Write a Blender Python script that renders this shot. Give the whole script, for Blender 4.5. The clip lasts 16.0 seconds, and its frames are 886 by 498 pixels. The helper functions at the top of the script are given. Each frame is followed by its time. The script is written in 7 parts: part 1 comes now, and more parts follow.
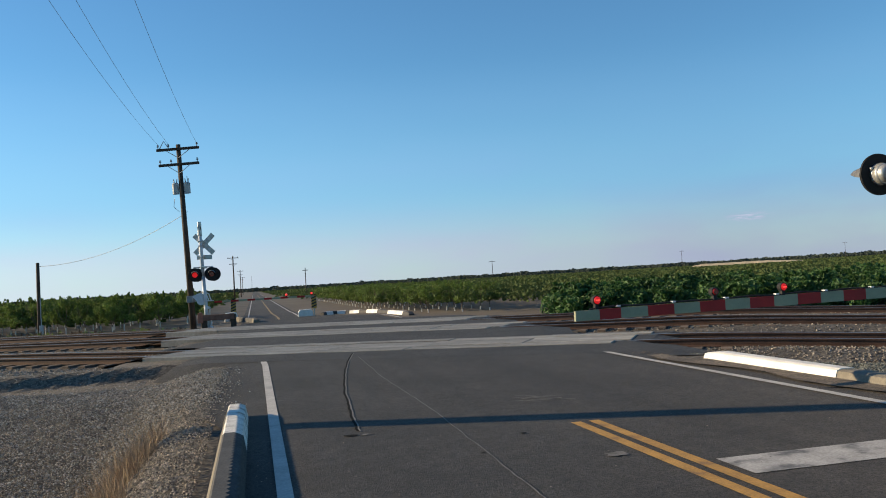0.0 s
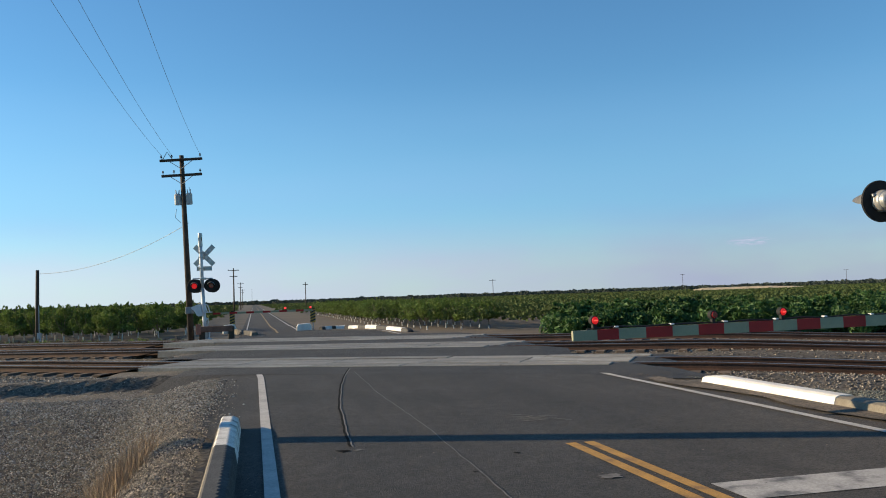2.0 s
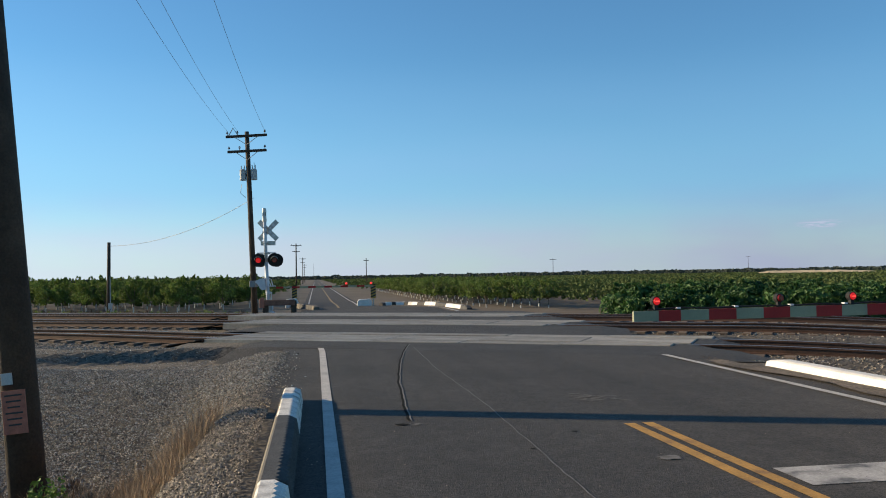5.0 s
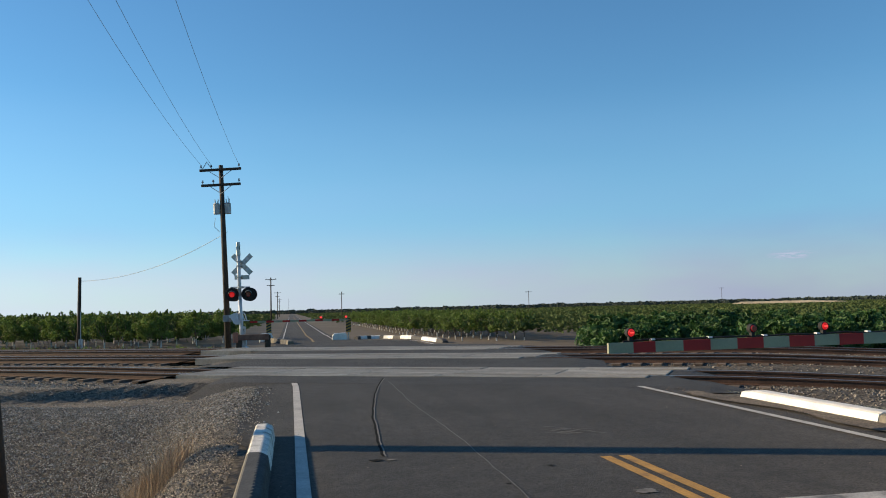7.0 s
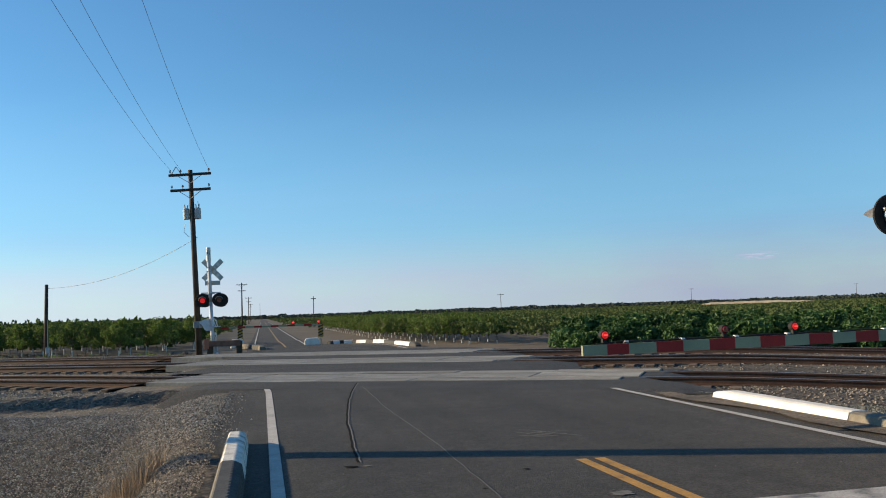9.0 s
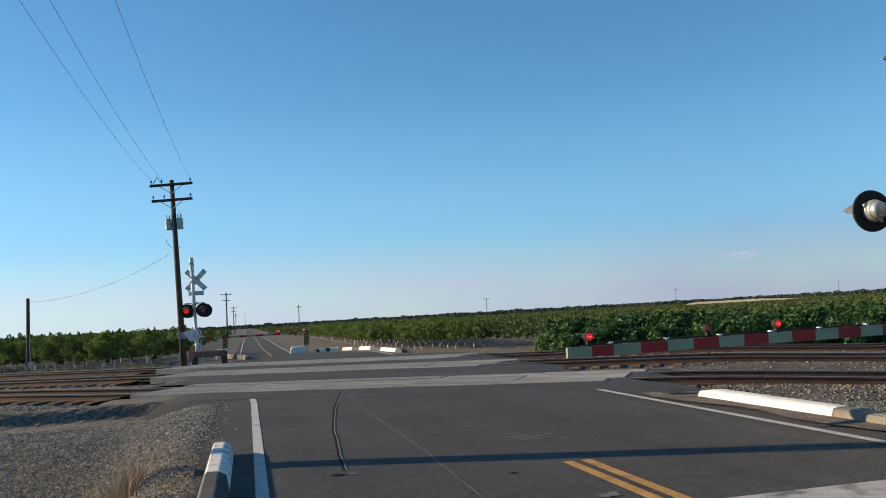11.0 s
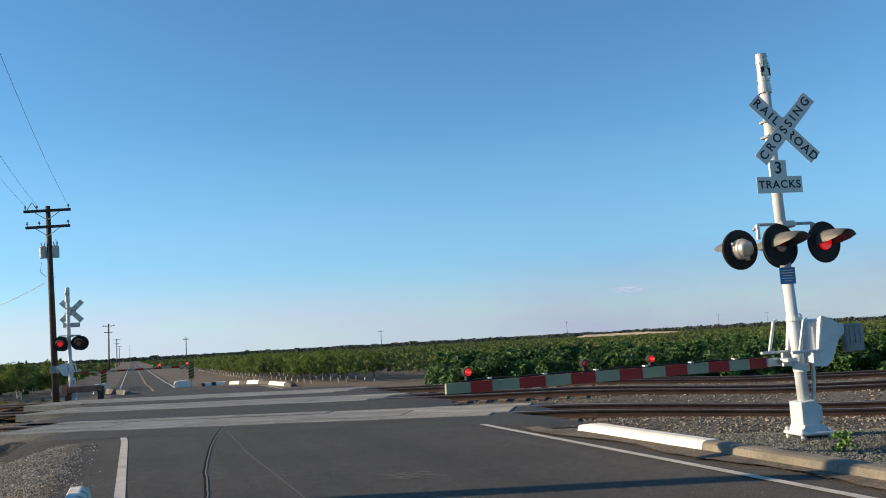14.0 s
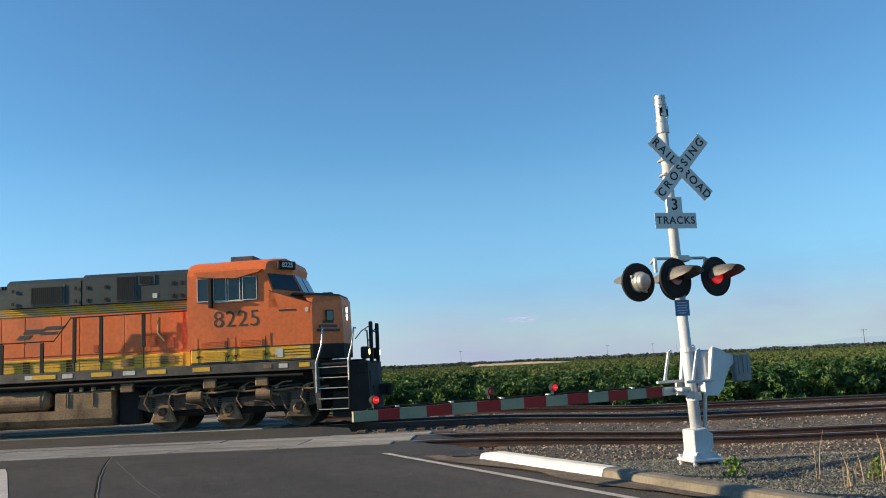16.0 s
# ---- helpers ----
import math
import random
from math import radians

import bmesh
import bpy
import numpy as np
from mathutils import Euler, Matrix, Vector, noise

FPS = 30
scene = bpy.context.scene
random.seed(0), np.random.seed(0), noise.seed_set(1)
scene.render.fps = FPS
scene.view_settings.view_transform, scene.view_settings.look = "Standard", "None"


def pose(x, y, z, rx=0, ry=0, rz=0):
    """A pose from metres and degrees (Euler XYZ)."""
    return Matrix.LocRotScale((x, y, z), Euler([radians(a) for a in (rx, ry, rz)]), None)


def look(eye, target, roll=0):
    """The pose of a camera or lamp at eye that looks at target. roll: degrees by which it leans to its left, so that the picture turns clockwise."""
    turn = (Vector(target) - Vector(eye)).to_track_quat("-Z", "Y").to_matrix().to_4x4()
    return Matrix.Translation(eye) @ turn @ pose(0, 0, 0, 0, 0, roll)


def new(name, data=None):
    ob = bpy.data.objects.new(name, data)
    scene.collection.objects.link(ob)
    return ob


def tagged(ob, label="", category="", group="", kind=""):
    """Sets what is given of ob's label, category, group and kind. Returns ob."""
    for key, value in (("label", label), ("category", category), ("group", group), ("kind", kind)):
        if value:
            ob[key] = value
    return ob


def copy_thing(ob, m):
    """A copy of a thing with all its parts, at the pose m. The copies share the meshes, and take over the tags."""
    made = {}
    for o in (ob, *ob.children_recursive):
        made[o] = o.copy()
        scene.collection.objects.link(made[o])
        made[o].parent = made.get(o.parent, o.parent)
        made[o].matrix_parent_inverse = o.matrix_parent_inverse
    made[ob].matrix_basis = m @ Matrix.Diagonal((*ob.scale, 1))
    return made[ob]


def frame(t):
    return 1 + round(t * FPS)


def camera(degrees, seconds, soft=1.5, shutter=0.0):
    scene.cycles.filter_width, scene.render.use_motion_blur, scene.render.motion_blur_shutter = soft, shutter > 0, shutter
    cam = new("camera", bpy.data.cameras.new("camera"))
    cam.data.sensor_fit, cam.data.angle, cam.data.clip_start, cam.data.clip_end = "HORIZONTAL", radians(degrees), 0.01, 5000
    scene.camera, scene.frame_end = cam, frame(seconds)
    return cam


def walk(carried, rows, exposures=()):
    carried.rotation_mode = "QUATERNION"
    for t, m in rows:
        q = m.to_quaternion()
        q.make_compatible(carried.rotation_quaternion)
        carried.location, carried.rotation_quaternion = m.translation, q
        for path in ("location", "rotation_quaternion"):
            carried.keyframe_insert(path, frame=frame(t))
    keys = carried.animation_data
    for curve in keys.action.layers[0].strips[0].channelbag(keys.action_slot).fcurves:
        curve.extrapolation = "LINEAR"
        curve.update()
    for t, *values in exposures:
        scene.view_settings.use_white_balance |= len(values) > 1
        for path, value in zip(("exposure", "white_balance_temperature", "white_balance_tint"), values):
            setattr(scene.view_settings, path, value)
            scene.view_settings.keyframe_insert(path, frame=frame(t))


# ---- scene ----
cam = camera(54.7, 16.0, 1.0)
PATH = [
    (0, (-0.0506, -0.1201, 1.5209), (-0.0478, 1.7536, 1.5870), -3.4),
    (0.5, (-0.0394, -0.1041, 1.5126), (-0.0328, 1.7686, 1.5983), -2.6),
    (1, (-0.0328, -0.0657, 1.5072), (-0.0262, 1.8060, 1.6070), -2.3),
    (1.5, (-0.0750, 0.0027, 1.5225), (-0.0656, 1.8743, 1.6317), -1.9),
    (2, (-0.0178, -0.0750, 1.5043), (-0.0159, 1.7966, 1.6088), -2.0),
    (2.5, (-0.0216, -0.1069, 1.5069), (-0.0384, 1.7648, 1.6067), -2.1),
    (3, (-0.0347, -0.1078, 1.5013), (-0.1378, 1.7631, 1.5777), -1.8),
    (3.5, (-0.0291, -0.1453, 1.5030), (-0.0750, 1.7284, 1.5625), -1.3),
    (4, (-0.0178, -0.1734, 1.4944), (-0.0909, 1.6995, 1.5436), -1.3),
    (4.2, (-0.0197, -0.1650, 1.4954), (-0.1134, 1.7070, 1.5408), -1.1),
    (6.3, (-0.0262, -0.0338, 1.5064), (-0.1678, 1.8332, 1.6183), -0.9),
    (6.5, (-0.0216, -0.0329, 1.5083), (-0.1341, 1.8350, 1.6277), -1.0),
    (7, (-0.0047, -0.0525, 1.4941), (-0.0806, 1.8162, 1.6248), -1.4),
    (7.5, (-0.0047, -0.0515, 1.4913), (-0.0788, 1.8192, 1.5977), -2.1),
    (8, (-0.0037, -0.0347, 1.5017), (-0.0431, 1.8369, 1.6099), -2.4),
    (8.5, (-0.0169, -0.0225, 1.5055), (-0.0572, 1.8482, 1.6194), -2.3),
    (9, (-0.0281, -0.0281, 1.5045), (-0.0422, 1.8415, 1.6409), -2.0),
    (9.2, (-0.0262, -0.0291, 1.5064), (-0.0600, 1.8415, 1.6371), -2.1),
    (11.3, (-0.0019, 0.0047, 1.4972), (0.0394, 1.8733, 1.6532), -3.6),
    (11.5, (-0.0159, -0.0112, 1.4990), (0.0469, 1.8554, 1.6700), -3.6),
    (12, (0.0206, -0.0037, 1.4944), (0.0881, 1.8620, 1.6663), -3.8),
    (12.5, (0.0094, 0.0140, 1.5104), (0.1303, 1.8768, 1.6889), -4.1),
    (13, (0.0703, 0.0440, 1.5134), (0.2391, 1.9022, 1.6900), -4.0),
    (13.5, (0.1284, 0.2277, 1.5256), (0.3600, 2.0773, 1.7265), -3.9),
    (14, (0.2062, 0.1218, 1.5222), (0.4556, 1.9685, 1.7259), -3.2),
    (14.5, (0.1969, 0.1011, 1.5221), (0.4838, 1.9413, 1.7417), -2.8),
    (15, (0.1031, 0.1255, 1.5325), (0.4866, 1.9458, 1.7718), -2.6),
    (15.5, (0.0703, 0.1921, 1.5104), (0.5006, 1.9993, 1.7636), -2.9),
    (16, (0.0291, 0.1265, 1.5194), (0.5025, 1.9233, 1.7726), -2.8),
]
walk(cam, [(t, look(eye, target, roll)) for t, eye, target, roll in PATH],
     [(0, 0.68), (1, 0.69), (2, 0.72), (3, 0.62), (4, 0.68), (6.5, 0.63), (8, 0.71), (9, 0.69), (12.5, 0.77), (14, 0.83), (16, 0.86)])


# ---- world, sun, exposure ----
SUN_AZ, SUN_EL = radians(279.0), radians(18.0)
world = bpy.data.worlds.new("world")
scene.world = world
world.use_nodes = True
wn = world.node_tree
sky = wn.nodes.new("ShaderNodeTexSky")
sky.sky_type, sky.sun_disc = "NISHITA", False
sky.sun_elevation, sky.sun_rotation = SUN_EL, SUN_AZ
sky.air_density, sky.dust_density, sky.ozone_density = 1.0, 0.0, 1.0
hue = wn.nodes.new("ShaderNodeHueSaturation")
hue.inputs["Saturation"].default_value = 1.0
tint = wn.nodes.new("ShaderNodeMixRGB")
tint.blend_type, tint.inputs[0].default_value, tint.inputs[2].default_value = "MULTIPLY", 1.0, (0.79, 1.39, 1.82, 1)
wn.links.new(sky.outputs[0], hue.inputs["Color"])
wn.links.new(hue.outputs[0], tint.inputs[1])
wn.links.new(tint.outputs[0], wn.nodes["Background"].inputs[0])
wn.nodes["Background"].inputs[1].default_value = 0.053
sun = new("sun", bpy.data.lights.new("sun", "SUN"))
sun.data.energy, sun.data.angle, sun.data.color = 5.0, radians(0.6), (1.0, 0.78, 0.49)
sun.matrix_world = look((0, 0, 0), (-math.sin(SUN_AZ) * math.cos(SUN_EL), -math.cos(SUN_AZ) * math.cos(SUN_EL), -math.sin(SUN_EL)))
sun.location = (-60, 10, 40)

# ---- distant haze, its glow painted on a thin sheet far behind the fields ----


def build_haze():
    m = bpy.data.materials.new("painted_haze")
    m.use_nodes = True
    t = m.node_tree
    n, l = t.nodes, t.links
    n.remove(n["Principled BSDF"])
    co = n.new("ShaderNodeTexCoord")
    sep = n.new("ShaderNodeSeparateXYZ")
    l.new(co.outputs["UV"], sep.inputs[0])
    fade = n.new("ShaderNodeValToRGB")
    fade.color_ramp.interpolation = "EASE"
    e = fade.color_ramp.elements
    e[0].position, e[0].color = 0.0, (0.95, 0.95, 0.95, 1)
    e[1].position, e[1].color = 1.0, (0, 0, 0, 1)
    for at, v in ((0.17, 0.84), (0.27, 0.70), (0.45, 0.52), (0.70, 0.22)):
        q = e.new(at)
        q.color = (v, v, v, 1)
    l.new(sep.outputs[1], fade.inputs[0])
    side = n.new("ShaderNodeMapRange")
    side.inputs[1].default_value, side.inputs[2].default_value = 0.15, 0.72
    side.inputs[3].default_value, side.inputs[4].default_value = 0.85, 0.97
    l.new(sep.outputs[0], side.inputs[0])
    sc = n.new("ShaderNodeVectorMath")
    sc.operation = "MULTIPLY"
    sc.inputs[1].default_value = (14, 4.8, 1)
    l.new(co.outputs["UV"], sc.inputs[0])
    cloud = n.new("ShaderNodeTexNoise")
    cloud.inputs["Scale"].default_value, cloud.inputs["Detail"].default_value = 1.0, 5
    l.new(sc.outputs[0], cloud.inputs["Vector"])
    soft = n.new("ShaderNodeMapRange")
    soft.inputs[1].default_value, soft.inputs[2].default_value = 0.3, 0.7
    soft.inputs[3].default_value, soft.inputs[4].default_value = 0.75, 1.15
    l.new(cloud.outputs["Fac"], soft.inputs[0])
    a = n.new("ShaderNodeMath")
    a.operation = "MULTIPLY"
    b = n.new("ShaderNodeMath")
    b.operation, b.use_clamp = "MULTIPLY", True
    l.new(fade.outputs[0], a.inputs[0])
    l.new(side.outputs[0], a.inputs[1])
    l.new(a.outputs[0], b.inputs[0])
    l.new(soft.outputs[0], b.inputs[1])
    # one small cloud
    off = n.new("ShaderNodeVectorMath")
    off.operation = "SUBTRACT"
    off.inputs[1].default_value = (0.628, 0.190, 0)
    l.new(co.outputs["UV"], off.inputs[0])
    wide = n.new("ShaderNodeVectorMath")
    wide.operation = "MULTIPLY"
    wide.inputs[1].default_value = (95, 52, 1)
    l.new(off.outputs[0], wide.inputs[0])
    far_off = n.new("ShaderNodeVectorMath")
    far_off.operation = "LENGTH"
    l.new(wide.outputs[0], far_off.inputs[0])
    puff = n.new("ShaderNodeMapRange")
    puff.interpolation_type = "SMOOTHSTEP"
    puff.inputs[1].default_value, puff.inputs[2].default_value = 0.2, 1.3
    puff.inputs[3].default_value, puff.inputs[4].default_value = 0.42, 0.0
    l.new(far_off.outputs["Value"], puff.inputs[0])
    tear = n.new("ShaderNodeVectorMath")
    tear.operation = "MULTIPLY"
    tear.inputs[1].default_value = (230, 150, 1)
    l.new(co.outputs["UV"], tear.inputs[0])
    wisps = n.new("ShaderNodeTexNoise")
    wisps.inputs["Scale"].default_value, wisps.inputs["Detail"].default_value = 1.0, 4
    l.new(tear.outputs[0], wisps.inputs["Vector"])
    ragged = n.new("ShaderNodeMapRange")
    ragged.inputs[1].default_value, ragged.inputs[2].default_value = 0.42, 0.62
    l.new(wisps.outputs["Fac"], ragged.inputs[0])
    torn = n.new("ShaderNodeMath")
    torn.operation = "MULTIPLY"
    l.new(puff.outputs[0], torn.inputs[0])
    l.new(ragged.outputs[0], torn.inputs[1])
    puff = torn
    both = n.new("ShaderNodeMath")
    both.operation, both.use_clamp = "ADD", True
    l.new(b.outputs[0], both.inputs[0])
    l.new(puff.outputs[0], both.inputs[1])
    b = both
    # haze painted as emission: paler in the west, bluer sky tone higher up
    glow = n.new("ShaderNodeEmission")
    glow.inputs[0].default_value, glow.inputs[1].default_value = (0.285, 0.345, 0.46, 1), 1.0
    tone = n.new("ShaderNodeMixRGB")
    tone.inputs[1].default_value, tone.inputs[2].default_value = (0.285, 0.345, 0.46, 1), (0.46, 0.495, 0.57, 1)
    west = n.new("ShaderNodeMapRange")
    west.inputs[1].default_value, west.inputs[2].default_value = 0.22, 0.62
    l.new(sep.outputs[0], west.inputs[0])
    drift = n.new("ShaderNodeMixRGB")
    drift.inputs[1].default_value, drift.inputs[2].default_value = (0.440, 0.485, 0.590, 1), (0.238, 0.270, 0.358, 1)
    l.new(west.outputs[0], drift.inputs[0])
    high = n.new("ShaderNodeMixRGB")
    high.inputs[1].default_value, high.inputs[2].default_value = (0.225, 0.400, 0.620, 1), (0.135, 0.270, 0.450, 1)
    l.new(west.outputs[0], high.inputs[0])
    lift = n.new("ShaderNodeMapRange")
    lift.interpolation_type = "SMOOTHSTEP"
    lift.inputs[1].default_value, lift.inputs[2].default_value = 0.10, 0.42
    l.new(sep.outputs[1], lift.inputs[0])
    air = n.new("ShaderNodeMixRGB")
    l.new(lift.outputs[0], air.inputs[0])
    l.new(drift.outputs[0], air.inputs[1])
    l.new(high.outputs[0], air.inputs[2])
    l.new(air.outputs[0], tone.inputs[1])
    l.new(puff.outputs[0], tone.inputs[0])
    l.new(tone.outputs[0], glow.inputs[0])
    clear = n.new("ShaderNodeBsdfTransparent")
    mix = n.new("ShaderNodeMixShader")
    l.new(b.outputs[0], mix.inputs[0])
    l.new(clear.outputs[0], mix.inputs[1])
    l.new(glow.outputs[0], mix.inputs[2])
    l.new(mix.outputs[0], n["Material Output"].inputs[0])
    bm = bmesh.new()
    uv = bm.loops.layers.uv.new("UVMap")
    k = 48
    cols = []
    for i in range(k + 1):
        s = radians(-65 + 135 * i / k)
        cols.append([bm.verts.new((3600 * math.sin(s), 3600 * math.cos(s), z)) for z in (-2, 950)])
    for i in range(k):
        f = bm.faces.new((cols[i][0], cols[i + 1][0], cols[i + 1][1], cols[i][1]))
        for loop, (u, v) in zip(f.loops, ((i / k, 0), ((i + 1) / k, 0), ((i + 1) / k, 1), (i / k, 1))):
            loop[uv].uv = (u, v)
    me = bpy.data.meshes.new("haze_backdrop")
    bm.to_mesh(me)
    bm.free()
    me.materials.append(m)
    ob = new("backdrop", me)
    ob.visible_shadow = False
    tagged(ob, "pale lavender haze and thin cloud painted on a glowing backdrop", "sky haze", kind="structure")


build_haze()


def build_hills():
    """Faint hills beyond the fields to the east, haze put into their glowing colour."""
    m = bpy.data.materials.new("hazy_hill")
    m.use_nodes = True
    n, l = m.node_tree.nodes, m.node_tree.links
    n.remove(n["Principled BSDF"])
    # pale blue emission, mostly transparent, paints the hills as seen through haze
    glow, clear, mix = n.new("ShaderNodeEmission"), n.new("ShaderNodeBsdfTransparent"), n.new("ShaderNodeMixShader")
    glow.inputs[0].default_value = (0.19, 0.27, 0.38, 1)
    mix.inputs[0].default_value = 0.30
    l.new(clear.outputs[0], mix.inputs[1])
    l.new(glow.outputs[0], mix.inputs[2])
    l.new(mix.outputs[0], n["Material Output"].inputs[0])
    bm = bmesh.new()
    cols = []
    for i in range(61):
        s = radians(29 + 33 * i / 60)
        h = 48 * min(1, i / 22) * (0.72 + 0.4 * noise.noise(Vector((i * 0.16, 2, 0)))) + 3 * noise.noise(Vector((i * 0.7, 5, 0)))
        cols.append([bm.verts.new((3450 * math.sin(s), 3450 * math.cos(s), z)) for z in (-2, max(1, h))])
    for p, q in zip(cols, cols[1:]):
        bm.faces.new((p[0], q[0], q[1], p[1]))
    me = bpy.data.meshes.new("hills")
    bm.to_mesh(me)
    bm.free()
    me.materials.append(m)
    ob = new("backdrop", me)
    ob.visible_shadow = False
    tagged(ob, "faint blue hills on the horizon, haze painted into their colour", "hills", kind="structure")


build_hills()

# ---- materials ----


def material(name, color, rough=0.8, metal=0.0, vary=0.25, scale=3.0, bump=0.0, bump_scale=None, second=None, spot=0.5,
             island=0.0, random_object=0.0, speckle=None, emit=0.0, glow=None, thin=0.0, streak=None, matte=False):
    """A surface with large stains, fine grain and relief; sizes in metres by the object's own space."""
    m = bpy.data.materials.new(name)
    m.use_nodes = True
    t = m.node_tree
    n, l = t.nodes, t.links
    b = n["Principled BSDF"]
    b.inputs["Roughness"].default_value, b.inputs["Metallic"].default_value = rough, metal
    if matte:
        b.inputs["Diffuse Roughness"].default_value = 1.0
    co = n.new("ShaderNodeTexCoord")
    big = n.new("ShaderNodeTexNoise")
    big.inputs["Scale"].default_value, big.inputs["Detail"].default_value = scale, 6
    l.new(co.outputs["Object"], big.inputs["Vector"])
    fine = n.new("ShaderNodeTexNoise")
    fine.inputs["Scale"].default_value, fine.inputs["Detail"].default_value = scale * 14, 3
    l.new(co.outputs["Object"], fine.inputs["Vector"])
    dark = tuple(c * (1 - vary) for c in color)
    light = tuple(min(1, c * (1 + vary)) for c in color)
    r = n.new("ShaderNodeValToRGB")
    r.color_ramp.elements[0].position, r.color_ramp.elements[1].position = 0.32, 0.68
    r.color_ramp.elements[0].color, r.color_ramp.elements[1].color = (*(second or dark), 1), (*light, 1)
    if second:
        e = r.color_ramp.elements.new(spot)
        e.color = (*color, 1)
    l.new(big.outputs["Fac"], r.inputs[0])
    grain = n.new("ShaderNodeMixRGB")
    grain.blend_type = "MULTIPLY"
    grain.inputs[0].default_value = 1.0
    g = n.new("ShaderNodeMapRange")
    g.inputs[1].default_value, g.inputs[2].default_value = 0.3, 0.7
    g.inputs[3].default_value, g.inputs[4].default_value = 1 - vary * 0.7, 1 + vary * 0.7
    l.new(fine.outputs["Fac"], g.inputs[0])
    l.new(r.outputs[0], grain.inputs[1])
    l.new(g.outputs[0], grain.inputs[2])
    out = grain.outputs[0]
    if speckle:
        vo = n.new("ShaderNodeTexVoronoi")
        vo.inputs["Scale"].default_value = speckle[0]
        l.new(co.outputs["Object"], vo.inputs["Vector"])
        sr = n.new("ShaderNodeMapRange")
        sr.inputs[3].default_value, sr.inputs[4].default_value = 1 - speckle[1], 1 + speckle[1]
        sep = n.new("ShaderNodeSeparateColor")
        l.new(vo.outputs["Color"], sep.inputs[0])
        l.new(sep.outputs[0], sr.inputs[0])
        mm = n.new("ShaderNodeMixRGB")
        mm.blend_type = "MULTIPLY"
        mm.inputs[0].default_value = 1.0
        l.new(out, mm.inputs[1])
        l.new(sr.outputs[0], mm.inputs[2])
        out = mm.outputs[0]
    for amount, node, socket in ((island, "ShaderNodeNewGeometry", "Random Per Island"), (random_object, "ShaderNodeObjectInfo", "Random")):
        if amount:
            src = n.new(node)
            mr = n.new("ShaderNodeMapRange")
            mr.inputs[3].default_value, mr.inputs[4].default_value = 1 - amount, 1 + amount
            l.new(src.outputs[socket], mr.inputs[0])
            mm = n.new("ShaderNodeMixRGB")
            mm.blend_type = "MULTIPLY"
            mm.inputs[0].default_value = 1.0
            l.new(out, mm.inputs[1])
            l.new(mr.outputs[0], mm.inputs[2])
            out = mm.outputs[0]
    if streak:
        # long drawn-out wear: size along and across, turn, amount
        mp = n.new("ShaderNodeMapping")
        mp.inputs["Rotation"].default_value = (0, 0, -radians(streak[2]))
        oi = n.new("ShaderNodeObjectInfo")
        shift = n.new("ShaderNodeVectorMath")
        shift.operation = "MULTIPLY"
        shift.inputs[1].default_value = (37.0, 53.0, 11.0)
        l.new(oi.outputs["Random"], shift.inputs[0])
        moved = n.new("ShaderNodeVectorMath")
        l.new(co.outputs["Object"], moved.inputs[0])
        l.new(shift.outputs[0], moved.inputs[1])
        l.new(moved.outputs[0], mp.inputs["Vector"])
        st = n.new("ShaderNodeVectorMath")
        st.operation = "MULTIPLY"
        st.inputs[1].default_value = (1 / streak[0], 1 / streak[1], 1)
        l.new(mp.outputs[0], st.inputs[0])
        sn = n.new("ShaderNodeTexNoise")
        sn.inputs["Scale"].default_value, sn.inputs["Detail"].default_value = 1.0, 5
        l.new(st.outputs[0], sn.inputs["Vector"])
        sm = n.new("ShaderNodeMapRange")
        sm.inputs[1].default_value, sm.inputs[2].default_value = 0.3, 0.7
        sm.inputs[3].default_value, sm.inputs[4].default_value = 1 - streak[3], 1 + streak[3]
        l.new(sn.outputs["Fac"], sm.inputs[0])
        mm = n.new("ShaderNodeMixRGB")
        mm.blend_type = "MULTIPLY"
        mm.inputs[0].default_value = 1.0
        l.new(out, mm.inputs[1])
        l.new(sm.outputs[0], mm.inputs[2])
        out = mm.outputs[0]
    l.new(out, b.inputs["Base Color"])
    if thin:
        # light that comes through a leaf
        tr = n.new("ShaderNodeBsdfTranslucent")
        l.new(out, tr.inputs["Color"])
        mx = n.new("ShaderNodeMixShader")
        mx.inputs[0].default_value = thin
        l.new(b.outputs[0], mx.inputs[1])
        l.new(tr.outputs[0], mx.inputs[2])
        l.new(mx.outputs[0], n["Material Output"].inputs[0])
    if bump:
        bn = n.new("ShaderNodeTexNoise")
        bn.inputs["Scale"].default_value, bn.inputs["Detail"].default_value = bump_scale or scale * 10, 4
        l.new(co.outputs["Object"], bn.inputs["Vector"])
        bp = n.new("ShaderNodeBump")
        bp.inputs["Strength"].default_value, bp.inputs["Distance"].default_value = bump, 0.02
        l.new(bn.outputs["Fac"], bp.inputs["Height"])
        l.new(bp.outputs[0], b.inputs["Normal"])
    if emit:
        b.inputs["Emission Color"].default_value = (*(glow or color), 1)
        b.inputs["Emission Strength"].default_value = emit
    return m


ASPHALT = material("asphalt", (0.0445, 0.0385, 0.0330), 0.85, 0, 0.26, 0.33, 0.7, 90, speckle=(65, 0.55), streak=(0.55, 9.0, 12.5, 0.20), matte=True)
ASPHALT_PATCH = material("asphalt_patch", (0.03822, 0.03458, 0.03185), 0.85, 0, 0.3, 0.7, 0.6, 80, speckle=(60, 0.5), matte=True)
TAR = material("tar_crack_seal", (0.010, 0.0095, 0.009), 0.95, 0, 0.3, 6)
TAR.node_tree.nodes["Principled BSDF"].inputs["Specular IOR Level"].default_value = 0.08
